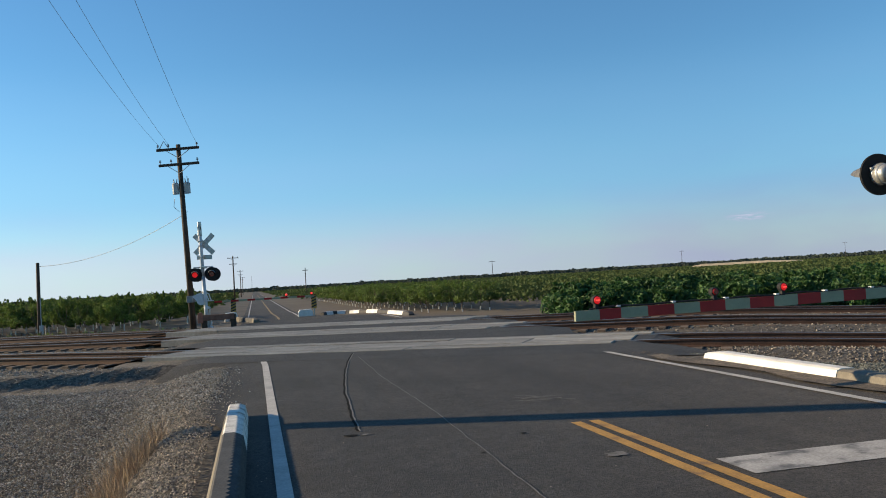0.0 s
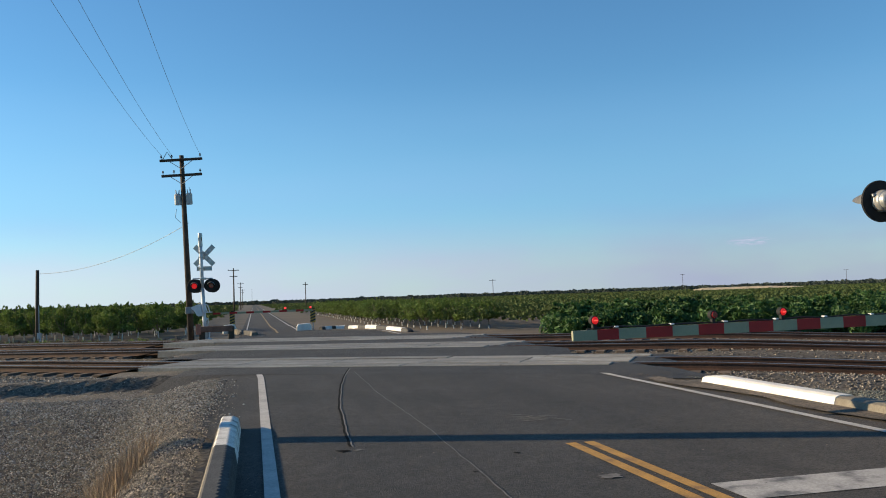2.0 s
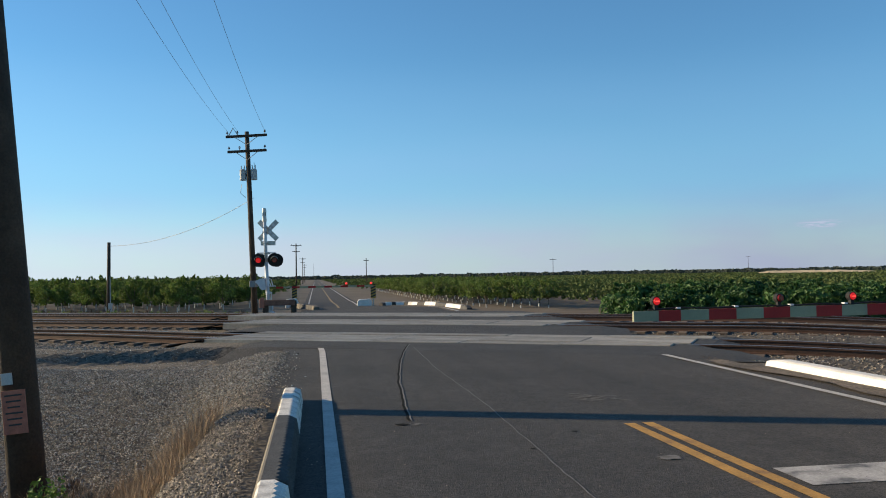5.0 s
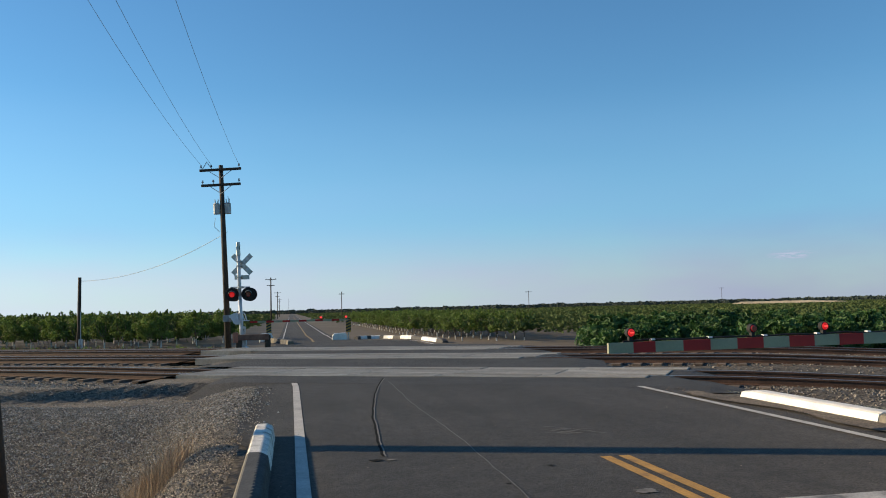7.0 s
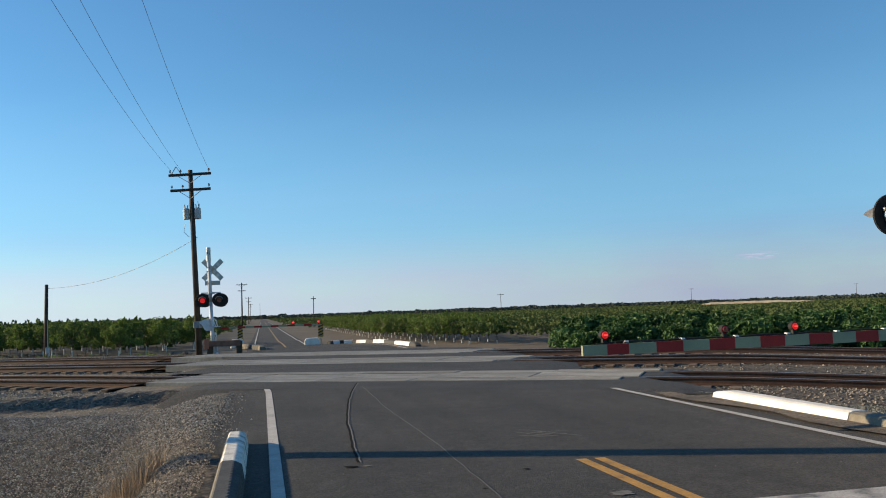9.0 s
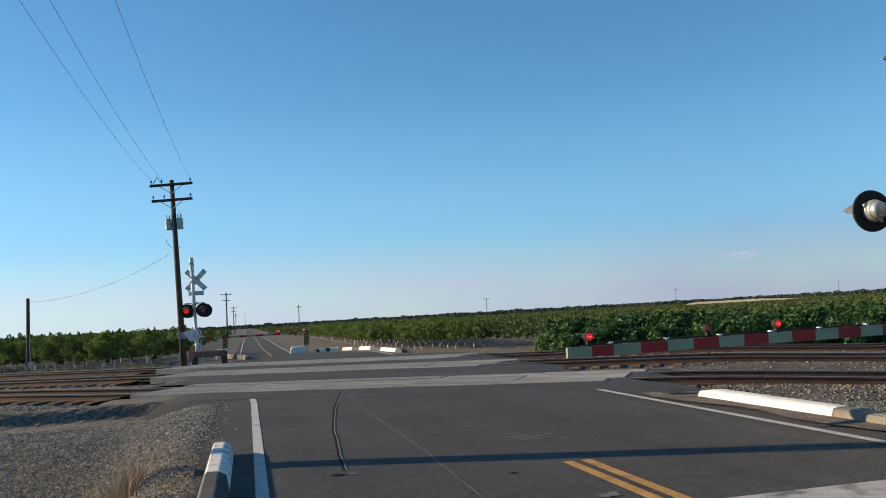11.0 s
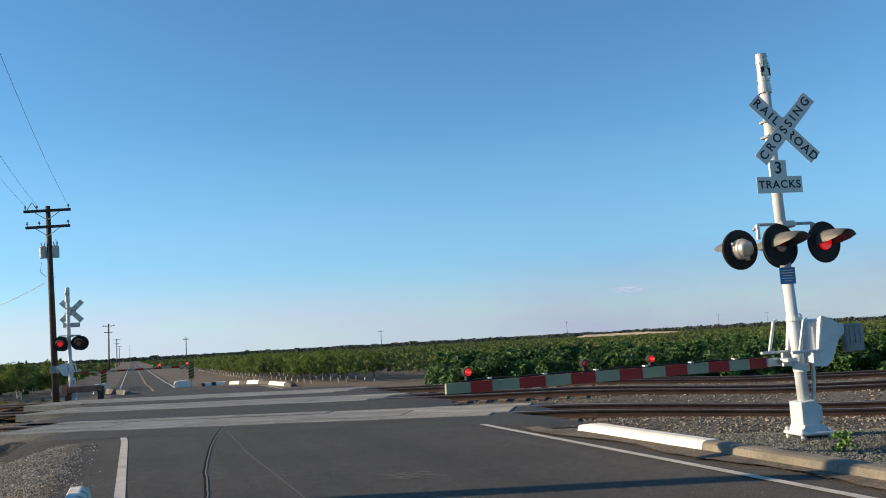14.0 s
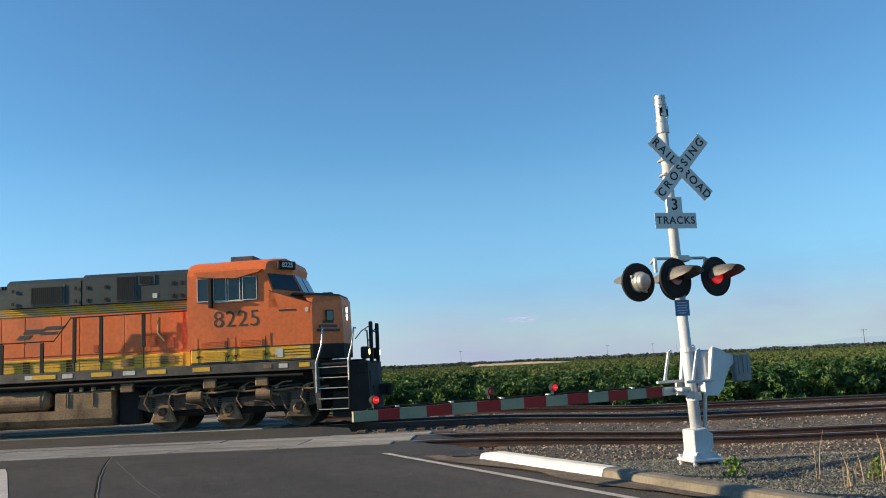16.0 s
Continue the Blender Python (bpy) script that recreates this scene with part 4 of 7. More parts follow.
    for i in range(12):
        a, b = i * math.tau / 12, (i + 1) * math.tau / 12
        c = g @ Vector((0.22, 0.10, 1.61))
        tube(bm, c + Vector((0.045 * math.cos(a), 0, 0.045 * math.sin(a))), c + Vector((0.045 * math.cos(b), 0, 0.045 * math.sin(b))), 0.011, n=5)
    part("lifting_eye", bm, GALV, t, "steel lifting eye")
    for y in (-0.27, 0.30):
        bm = bmesh.new()
        prism(bm, [(0.0, 1.08), (0.0, 0.88), (0.26, 0.86), (0.40, 0.95), (0.48, 1.12), (0.58, 1.27), (0.70, 1.34), (0.70, 1.47), (0.56, 1.50), (0.42, 1.57), (0.26, 1.61), (0.19, 1.58), (0.10, 1.10)], y - 0.018, y + 0.018, g)
        part("gate_bracket", bm, SILVER, t, "white side arm of the gate")
        bm = bmesh.new()
        rod(bm, [g @ Vector((0.10, y - 0.035, 1.12)), g @ Vector((0.22, y - 0.035, 1.60))], 0.025, 6)
        rod(bm, [g @ Vector((-0.45, y - 0.035, 1.10)), g @ Vector((0.18, y - 0.035, 1.10))], 0.024, 6)
        rod(bm, [g @ Vector((-0.28, y - 0.035, 1.12)), g @ Vector((-0.15, y - 0.035, 1.55)), g @ Vector((-0.06, y, 1.58))], 0.025, 6)
        part("gate_brace", bm, SILVER, t, "white brace rails")
    for y in (-0.27, 0.30):
        bm = bmesh.new()
        box(bm, (0.89, y, 1.26), (0.38, 0.10, 0.42), g, 0.015)
        w = part("counterweight", bm, COUNTER, t, "dull grey counterweight plate")
        for k in (0, 1, 2):
            bm = bmesh.new()
            box(bm, (0.78 + 0.11 * k, y - 0.056, 1.31), (0.03, 0.012, 0.28), g)
            part("weight_rib", bm, COUNTER, w)
    if not tracks_sign:
        return t
    # arm
    L = arm_len
    z0, z1 = 1.00, 1.03
    arm = new("gate_arm")
    arm.parent = t
    arm.matrix_basis = Matrix.Translation((0, 0, -0.03 if tracks_sign else 0)) @ g
    tagged(arm, "lowered gate arm in red and white sheeting")
    x = -L
    bm = bmesh.new()
    box(bm, (-0.52, 0, 1.0), (0.30, 0.10, 0.12), None, 0.01)
    box(bm, (-0.34, 0, 1.02), (0.20, 0.44, 0.06), None, 0.01)
    part("arm_adapter", bm, GALV, arm, "dull steel arm adapter")
    i = 0
    while x < -0.62:
        n = (0.33, 0.30)[i] if i < 2 else 0.385
        e = min(x + n, -0.60)
        bm = bmesh.new()
        h0, h1 = (0.125 + 0.03 * (x + L) / L), (0.125 + 0.03 * (e + L) / L)
        prism(bm, [(x, 1.0 - h0 / 2), (e, 1.0 - h1 / 2), (e, 1.0 + h1 / 2), (x, 1.0 + h0 / 2)], -0.022, 0.022)
        part("arm_panel", bm, ARM_RED if i % 2 else ARM_WHITE, arm, "red panel" if i % 2 else "greyish white panel")
        x, i = e, i + 1
    bm = bmesh.new()
    xs = [-L + 0.2 + 0.4 * k for k in range(int((L - 0.8) / 0.4) + 1)]
    pts = [(q, 0.0, 1.085 + 0.012 * math.sin(7 * q)) for q in xs]
    rod(bm, pts, 0.011, 5)
    part("lamp_cable", bm, SIGNAL_BLACK, arm, "black cable")
    for q in xs[1::2]:
        bm = bmesh.new()
        box(bm, (q, 0, 1.09), (0.05, 0.06, 0.02))
        part("cable_clip", bm, SIGN_WHITE, arm, "pale cable clip")
    for d, lit in ((0.30, True), (2.02, False), (3.10, True)) if tracks_sign else ((0.25, True), (2.1, True), (3.6, False)):
        lamp = new("arm_lamp")
        lamp.parent = arm
        lamp.matrix_basis = pose(-L + d, 0, 1.16)
        tagged(lamp, "small red lamp on the arm, " + ("lit" if lit else "dark"))
        bm = bmesh.new()
        tube(bm, (0, -0.035, 0.02), (0, 0.035, 0.02), 0.056, 0.056, 18)
        box(bm, (0, 0, -0.06), (0.05, 0.05, 0.06))
        part("lamp_body", bm, SIGNAL_BLACK, lamp)
        for s in (-1, 1):
            bm = bmesh.new()
            tube(bm, (0, s * 0.036, 0.02), (0, s * 0.055, 0.02), 0.047, 0.036, 18)
            part("lamp_lens", bm, LAMP_RED if lit else LENS_RED, lamp)
            if lit:
                bm = bmesh.new()
                box(bm, (0, s * 0.057, 0.02), (0.052, 0.006, 0.014), None, 0.002)
                part("lamp_glow", bm, LAMP_HOT, lamp, "bright lamp centre")
    return t


crossing_signal(pose(7.10, 12.25, 0.0), 5.86, 18.2, True, "silver railroad crossing signal with gate lowered over the road", 5.69)
crossing_signal(pose(-10.95, 39.0, 0.0), 0.7, 180, False, "silver far-side crossing signal with crossbuck seen from behind", 4.80, False)

# ---- poles and wires ----


def insulators(bm, xs, z, y=0.0):
    for x in xs:
        tube(bm, (x, y, z), (x, y, z + 0.10), 0.016, 0.016, 6)
        tube(bm, (x, y, z + 0.09), (x, y, z + 0.13), 0.055, 0.05, 8)
        tube(bm, (x, y, z + 0.15), (x, y, z + 0.19), 0.045, 0.03, 8)


def utility_pole(m, height, arms, label, r=0.15, transformers=False):
    t = thing("utility_pole", m, label, "utility pole", "poles along the road")
    bm = bmesh.new()
    tube(bm, (0, 0, -0.3), (0, 0, height), r, r * 0.68, 16)
    part("pole", bm, POLE, t, "dark creosoted timber pole", True)
    for z, w, ins in arms:
        bm = bmesh.new()
        box(bm, (0, -r * 0.8, z), (w, 0.10, 0.12), None, 0.012)
        a = part("crossarm", bm, POLE, t, "timber crossarm")
        bm = bmesh.new()
        for s in (-1, 1):
            rod(bm, [(s * w * 0.28, -r, z - 0.05), (0, -r * 0.9, z - 0.42)], 0.016, 5)
        part("arm_brace", bm, GALV, a, "steel brace")
        for x in ins:
            bm = bmesh.new()
            insulators(bm, (x,), z + 0.06, -r * 0.8)
            part("insulator", bm, PORCELAIN, a, "brown insulator")
    if transformers:
        for s, zc in ((-1, 6.55), (1, 6.55)):
            bm = bmesh.new()
            x = 0.26 * s
            tube(bm, (x, -0.05, zc - 0.26), (x, -0.05, zc + 0.20), 0.15, 0.15, 16)
            tube(bm, (x, -0.05, zc + 0.20), (x, -0.05, zc + 0.26), 0.158, 0.11, 16)
            tube(bm, (x - 0.05, -0.05, zc + 0.26), (x - 0.07, -0.05, zc + 0.44), 0.03, 0.02, 8)
            tube(bm, (x + 0.06, -0.05, zc + 0.26), (x + 0.09, -0.05, zc + 0.44), 0.03, 0.02, 8)
            box(bm, (x * 0.5, 0, zc), (0.16, 0.06, 0.10))
            part("transformer", bm, TRANSFORMER, t, "grey pole-mounted transformer can")
        bm = bmesh.new()
        rod(bm, [(-0.33, -0.1, 6.1), (-0.40, -0.1, 5.7), (-0.15, -0.15, 5.45)], 0.012, 5)
        part("lead", bm, WIRE, t)
        bm = bmesh.new()
        rod(bm, [(0.36, -0.1, 6.6), (0.30, -0.1, 7.1)], 0.012, 5)
        part("lead", bm, WIRE, t)
        bm = bmesh.new()
        rod(bm, [(-0.85, -0.12, 8.42), (-0.62, -0.12, 8.78), (-0.40, -0.12, 8.42)], 0.025, 5)
        part("arm_bracket", bm, GALV, t, "bent steel bracket on the crossarm")
    return t


def wire(a, b, sag, label, r=0.006):
    bm = bmesh.new()
    a, b = Vector(a), Vector(b)
    n = 24
    pts = [a.lerp(b, i / n) - Vector((0, 0, sag * 4 * (i / n) * (1 - i / n))) for i in range(n + 1)]
    rod(bm, pts, r, 5)
    return tagged(part("overhead_wire", bm, WIRE), label, "wire", "overhead wires")


PX, PY = -11.7, 39.5
utility_pole(pose(PX, PY, -0.10, 0, -2.0, 3), 8.60, [(8.38, 1.95, (-0.9, -0.42, 0.88)), (7.66, 1.85, (-0.85, -0.35, 0.85))], "tall timber utility pole with two crossarms and transformers", 0.15, True)
NX, NY = -5.78, 9.97
near = utility_pole(pose(NX, NY, -1.40, -2.2, -6.2, 0), 11.5, [(11.2, 4.0, (-0.25, 0.45, 1.9))], "stout weathered utility pole with a faded red notice", 0.225)
bm = bmesh.new()
box(bm, (0.05, -0.225, 1.36), (0.30, 0.015, 0.52), None, 0.002)
n = part("notice_board", bm, NOTICE_RED, near, "faded red notice nailed to the pole")
for i in range(6):
    bm = bmesh.new()
    box(bm, (0.05, -0.235, 1.56 - 0.07 * i), (0.22 - 0.03 * (i % 3), 0.003, 0.02))
    part("text_bar", bm, SIGN_BLACK, n)
bm = bmesh.new()
box(bm, (-0.02, -0.222, 1.76), (0.14, 0.015, 0.14), None, 0.002)
part("tag_plate", bm, TRANSFORMER, near, "small grey metal tag")
for i, x in enumerate((-0.9, -0.42, 0.88)):
    wire((PX + x - 0.29, PY - 0.1, 8.5), ((-7.25, -6.55, -5.1)[i], NY - 0.18, 9.95 + (-0.03, 0.06, 0.22)[i]), 0.5, "thin dark overhead power line between poles")
# lone service pole beside the orchard
sp = thing("service_pole", pose(-21.4, 45.0, -0.4, 0, 0.6, 0), "bare dark service pole beside the orchard", "pole")
bm = bmesh.new()
tube(bm, (0, 0, -0.2), (0, 0, 4.05), 0.11, 0.085, 12)
part("pole", bm, POLE, sp, "", True)
bm = bmesh.new()
box(bm, (0.12, -0.05, 0.5), (0.18, 0.14, 0.5), None, 0.01)
rod(bm, [(0.12, -0.05, 0.75), (0.10, -0.06, 2.2)], 0.025, 6)
part("meter_box", bm, TRANSFORMER, sp, "grey meter box")
wire((-21.3, 45.0, 3.45), (PX, PY, 5.35), 0.55, "slack service wire to the lone pole", 0.012)
# poles far down the road
for y, x, h, w in ((170, -41.6, 9.0, 2.2), (285, -67.5, 9.0, 2.2), (420, -98.5, 9.0, 2.2)):
    utility_pole(pose(x, y, -0.4, 0, 0, 12), h, [(h - 0.4, w, (-0.9, 0.9)), (h - 1.6, w * 0.7, ())], "distant timber utility pole along the road", 0.16)
for az, d, h in ((-9.15, 150, 5.3), (3.3, 330, 8.0), (15.6, 620, 12), (25.2, 700, 12), (28.1, 800, 13), (40.5, 420, 9), (-12.6, 900, 17), (29.6, 900, 12)):
    a = radians(az)
    p = thing("field_pole", pose(d * math.sin(a), d * math.cos(a), -0.4), "distant thin pole standing in the fields", "pole")
    bm = bmesh.new()
    k = 0.7 + min(d, 500) / 500
    tube(bm, (0, 0, 0), (0, 0, h), 0.085 * k, 0.06 * k, 8)
    part("pole", bm, POLE, p)
    if 100 < d < 850:
        bm = bmesh.new()
        box(bm, (0, 0, h - 0.4), (1.9 * k * (0.5 if d < 200 else 1), 0.10 * k, 0.11 * k), pose(0, 0, 0, 0, 0, -az))
        part("crossarm", bm, POLE, p)

# ---- far gate: arm across the far road, markers, timber guard ----
fa = thing("far_gate_arm", pose(-10.75, 39.2, 1.10, 0, -0.2, 0), "far-side gate arm lowered over the road, red and white", "gate arm")
x, i = 0.15, 0
while x < 4.65:
    n = 0.40 if i % 2 else 0.36
    bm = bmesh.new()
    box(bm, (x + n / 2, 0, 0), (n - 0.002, 0.04, 0.085), None, 0.004)
    part("arm_panel", bm, ARM_WHITE if i % 2 else ARM_RED, fa, "white panel" if i % 2 else "red panel")
    x, i = x + n, i + 1
for d in (3.46, 4.62):
    bm = bmesh.new()
    tube(bm, (d, -0.06, 0.13), (d, 0.06, 0.13), 0.055, 0.055, 14)
    lamp = part("arm_lamp", bm, LAMP_RED, fa, "lit red arm lamp")
    bm = bmesh.new()
    tube(bm, (d, -0.062, 0.13), (d, -0.072, 0.13), 0.034, 0.03, 12)
    part("lamp_glow", bm, LAMP_HOT, lamp, "bright lamp centre")
    bm = bmesh.new()
    box(bm, (d, 0, 0.06), (0.05, 0.05, 0.06))
    part("lamp_stem", bm, SIGNAL_BLACK, fa)


def object_marker(m):
    t = thing("object_marker", m, "yellow and black striped object marker on a short post", "road marker", "object markers")
    bm = bmesh.new()
    box(bm, (0, 0.03, 0.6), (0.06, 0.04, 1.4))
    part("post", bm, GALV, t)
    bm = bmesh.new()
    box(bm, (0, 0, 1.0), (0.34, 0.01, 0.9), None, 0.002)
    p = part("marker_panel", bm, MARKER, t, "yellow panel")
    for k in range(5):
        bm = bmesh.new()
        prism(bm, [(-0.17, 0.58 + 0.19 * k), (0.17, 0.72 + 0.19 * k), (0.17, 0.81 + 0.19 * k if k < 4 else 0.81 + 0.19 * k - 0.14), (-0.17, 0.67 + 0.19 * k)], -0.012, -0.006)
        part("stripe", bm, SIGN_BLACK, p)


p = ROAD @ Vector((-1.45, 58.6, -0.42))
object_marker(Matrix.Translation(p))
p = ROAD @ Vector((3.75, 57.0, -0.42))
object_marker(Matrix.Translation(p))
g = thing("timber_guard", pose(-11.05, 38.55, -0.08, 0, 0, 4), "weathered red-brown timber guard rail on stub posts", "guard rail")
bm = bmesh.new()
box(bm, (0.72, 0, 0.50), (1.5, 0.16, 0.26), None, 0.02)
part("rail_beam", bm, WEATHERED_RED, g)
bm = bmesh.new()
box(bm, (-0.02, -0.09, 0.50), (0.22, 0.03, 0.46), None, 0.006)
part("end_board", bm, NOTICE_RED, g, "faded red end board")
for x in (0.1, 1.4):
    bm = bmesh.new()
    box(bm, (x, 0.1, 0.28), (0.24, 0.22, 0.62), None, 0.015)
    part("post", bm, POLE, g)

# ---- vegetation ----


def leaf_cloud(rnd, count, centre, size, leaf, verts, faces, lobes=7, drop=0.25, up=0.0):
    """Many small folded leaves gathered in uneven clumps."""
    blobs = [(Vector(centre) + Vector((rnd.gauss(0, 0.42) * size[0], rnd.gauss(0, 0.42) * size[1], rnd.uniform(-0.75, 0.75) * size[2])), rnd.uniform(0.28, 0.52)) for _ in range(lobes)]
    for _ in range(count):
        c, r = rnd.choice(blobs)
        d = Vector((rnd.gauss(0, 1), rnd.gauss(0, 1), rnd.gauss(0, 1))).normalized()
        p = c + Vector((d.x * size[0], d.y * size[1], d.z * size[2])) * r * rnd.uniform(0.45, 1.12)
        s = leaf * rnd.uniform(0.6, 1.4)
        nrm = (d + Vector((rnd.gauss(0, 0.6), rnd.gauss(0, 0.6), rnd.gauss(0.2 + up, 0.6)))).normalized()
        a = nrm.orthogonal().normalized()
        a = (Matrix.Rotation(rnd.uniform(0, 6.28), 3, nrm) @ a)
        b = nrm.cross(a)
        n = len(verts)
        fold = nrm * s * 0.25
        verts += [tuple(p - a * s), tuple(p + b * s * 0.5 + fold), tuple(p + a * s), tuple(p - b * s * 0.5 + fold)]
        faces += [(n, n + 1, n + 2), (n, n + 2, n + 3)]


def cloud_mesh(name, verts, faces, mat):
    me = bpy.data.meshes.new(name)
    me.from_pydata(verts, [], faces)
    me.materials.append(mat)
    return me


def fruit_tree(seed, height, trunk, spread, leaves, leaf, mat, label, group, name="orchard_tree", wrap=0.5):
    rnd = random.Random(seed)
    t = thing(name, Matrix(), label, "tree", group)
    bm = bmesh.new()
    lean = rnd.uniform(-0.06, 0.06)
    fork = Vector((lean, 0, trunk))
    tube(bm, (0, 0, -0.1), fork, 0.034, 0.03, 8)
    for i in range(5):
        a = i * 1.26 + rnd.uniform(-0.3, 0.3)
        mid = fork + Vector((math.cos(a) * spread * 0.4, math.sin(a) * spread * 0.4, (height - trunk) * 0.45))
        tube(bm, fork, mid, 0.026, 0.016, 6)
        tube(bm, mid, mid + Vector((math.cos(a) * spread * 0.25, math.sin(a) * spread * 0.25, (height - trunk) * 0.42)), 0.016, 0.006, 5)
    trunk_ob = part("trunk", bm, BARK, t, "slender trunk with limbs")
    if wrap:
        bm = bmesh.new()
        tube(bm, (0, 0, 0.0), (lean * wrap / trunk, 0, wrap), 0.05, 0.045, 8)
        part("trunk_wrap", bm, TRUNK_WRAP, trunk_ob, "white-painted trunk guard")
    verts, faces = [], []
    leaf_cloud(rnd, leaves, (lean, 0, (trunk + height) / 2 + 0.08), (spread, spread, (height - trunk) * 0.52), leaf, verts, faces, 11)
    for i in range(10):
        a = rnd.uniform(0, 6.28)
        leaf_cloud(rnd, leaves // 60, (lean + math.cos(a) * spread * 0.6 * rnd.random(), math.sin(a) * spread * 0.6 * rnd.random(), height * rnd.uniform(0.9, 1.06)), (0.1, 0.1, 0.22), leaf, verts, faces, 2)
    c = new("crown", cloud_mesh("crown", verts, faces, mat))
    c.parent = t
    return t


def vine(seed, height, spread, leaves, leaf, mat, label, group):
    rnd = random.Random(seed)
    t = thing("young_tree", Matrix(), label, "young tree", group)
    bm = bmesh.new()
    tube(bm, (0, 0, -0.1), (0.02, 0, height * 0.5), 0.04, 0.025, 7)
    for i in range(4):
        a = i * 1.57 + rnd.uniform(-0.3, 0.3)
        tube(bm, (0.02, 0, height * 0.3), (math.cos(a) * spread * 0.6, math.sin(a) * spread * 0.6, height * 0.8), 0.02, 0.008, 5)
    part("trunk", bm, BARK, t, "short trunk")
    verts, faces = [], []
    leaf_cloud(rnd, leaves, (0, 0, height * 0.55), (spread, spread, height * 0.52), leaf, verts, faces, 13)
    for i in range(7):
        leaf_cloud(rnd, leaves // 40, (rnd.gauss(0, 0.4) * spread, rnd.gauss(0, 0.4) * spread, height * rnd.uniform(0.92, 1.05)), (0.12, 0.12, 0.16), leaf, verts, faces, 2)
    c = new("crown", cloud_mesh("crown", verts, faces, mat))
    c.parent = t
    return t


def plant_all():
    rnd = random.Random(11)
    # orchard beyond the tracks, on the far side of the road from the signals' mast
    kinds = [fruit_tree(20 + i, 2.5, 0.70, 1.15, 2000, 0.075, LEAF_DARK, "leafy young orchard tree with white-painted trunk", "orchard trees beyond the tracks") for i in range(4)]
    spots = []
    for row in range(5):
        for i in range(34):
            p = ROAD @ Vector((-4.6 - 2.0 * i, 56.5 + 3.0 * row, 0))
            k = TRACK_INV @ p
            if k.y > 40.0:
                spots.append((p.x, p.y))
    # a front row that follows the tracks
    for i in range(38):
        p = TRACK @ Vector((-33.5 - 1.7 * i, 40.2 + rnd.uniform(-0.2, 0.2), 0))
        q = TRACK @ Vector((-34.5 - 1.7 * i, 42.6, 0))
        r = TRACK @ Vector((-33.9 - 1.8 * i, 45.4, 0))
        spots += [(p.x, p.y), (q.x, q.y), (r.x, r.y)]
    spots = [s for s in spots if (ROAD_INV @ Vector((*s, 0))).x < -4 and s[0] > -62]
    spots.sort(key=lambda s: s[0] ** 2 + s[1] ** 2)
    first = set()
    chosen = []
    for s in spots:
        if all((s[0] - c[0]) ** 2 + (s[1] - c[1]) ** 2 > 1.7 for c in chosen):
            chosen.append(s)
        if len(chosen) >= 240:
            break
    for i, (x, y) in enumerate(chosen):
        m = pose(x + rnd.uniform(-0.15, 0.15), y, ground_z(x, y) - 0.03, 0, 0, rnd.uniform(0, 360)) @ Matrix.Scale(rnd.uniform(0.70, 0.84), 4)
        k = kinds[i % 4]
        if k.name not in first:
            first.add(k.name)
            k.matrix_basis = m
        else:
            o = copy_thing(k, m)
            o.scale = m.to_scale()
    # rows of young trees on the other side of the road
    kinds = [vine(50 + i, 1.24, 0.9, 1500, 0.105, LEAF, "bushy green young tree in a planted row", "young trees beyond the tracks") for i in range(4)]
    tall = [fruit_tree(70 + i, 1.75, 0.55, 0.85, 1500, 0.062, LEAF_DARK, "young leafy tree at the field's edge", "young trees beyond the tracks", "young_tree", (0.30, 0.20, 0.24)[i]) for i in range(3)]
    first = set()

    def put(k, x, y, s):
        m = pose(x, y, ground_z(x, y) - 0.03, 0, 0, rnd.uniform(0, 360)) @ Matrix.Scale(s, 4)
        if k.name not in first:
            first.add(k.name)
            k.matrix_basis = m
        else:
            o = copy_thing(k, m)
            o.scale = m.to_scale()
    n = 0
    for row in range(5):
        for i in range(34):
            q = TRACK @ Vector((-7.6 + 1.35 * i + 0.6 * (row % 2) + rnd.uniform(-0.2, 0.2), 35.6 + 2.4 * row + rnd.uniform(-0.2, 0.2), 0))
            if (ROAD_INV @ q).x > 12.2:
                put(kinds[n % 4], q.x, q.y, rnd.uniform(0.88, 1.08))
                n += 1
    for row in range(4):
        for i in range(34):
            rx, ry = 8.5 + 1.6 * row, 46.0 + 2.2 * i + rnd.uniform(-0.2, 0.2)
            q = ROAD @ Vector((rx, ry, 0))
            if (TRACK_INV @ q).y > 46.5 and rx > 8.3 + 0.22 * max(0, 58 - ry):
                put(tall[n % 3], q.x, q.y, rnd.uniform(0.80, 0.98))
                n += 1


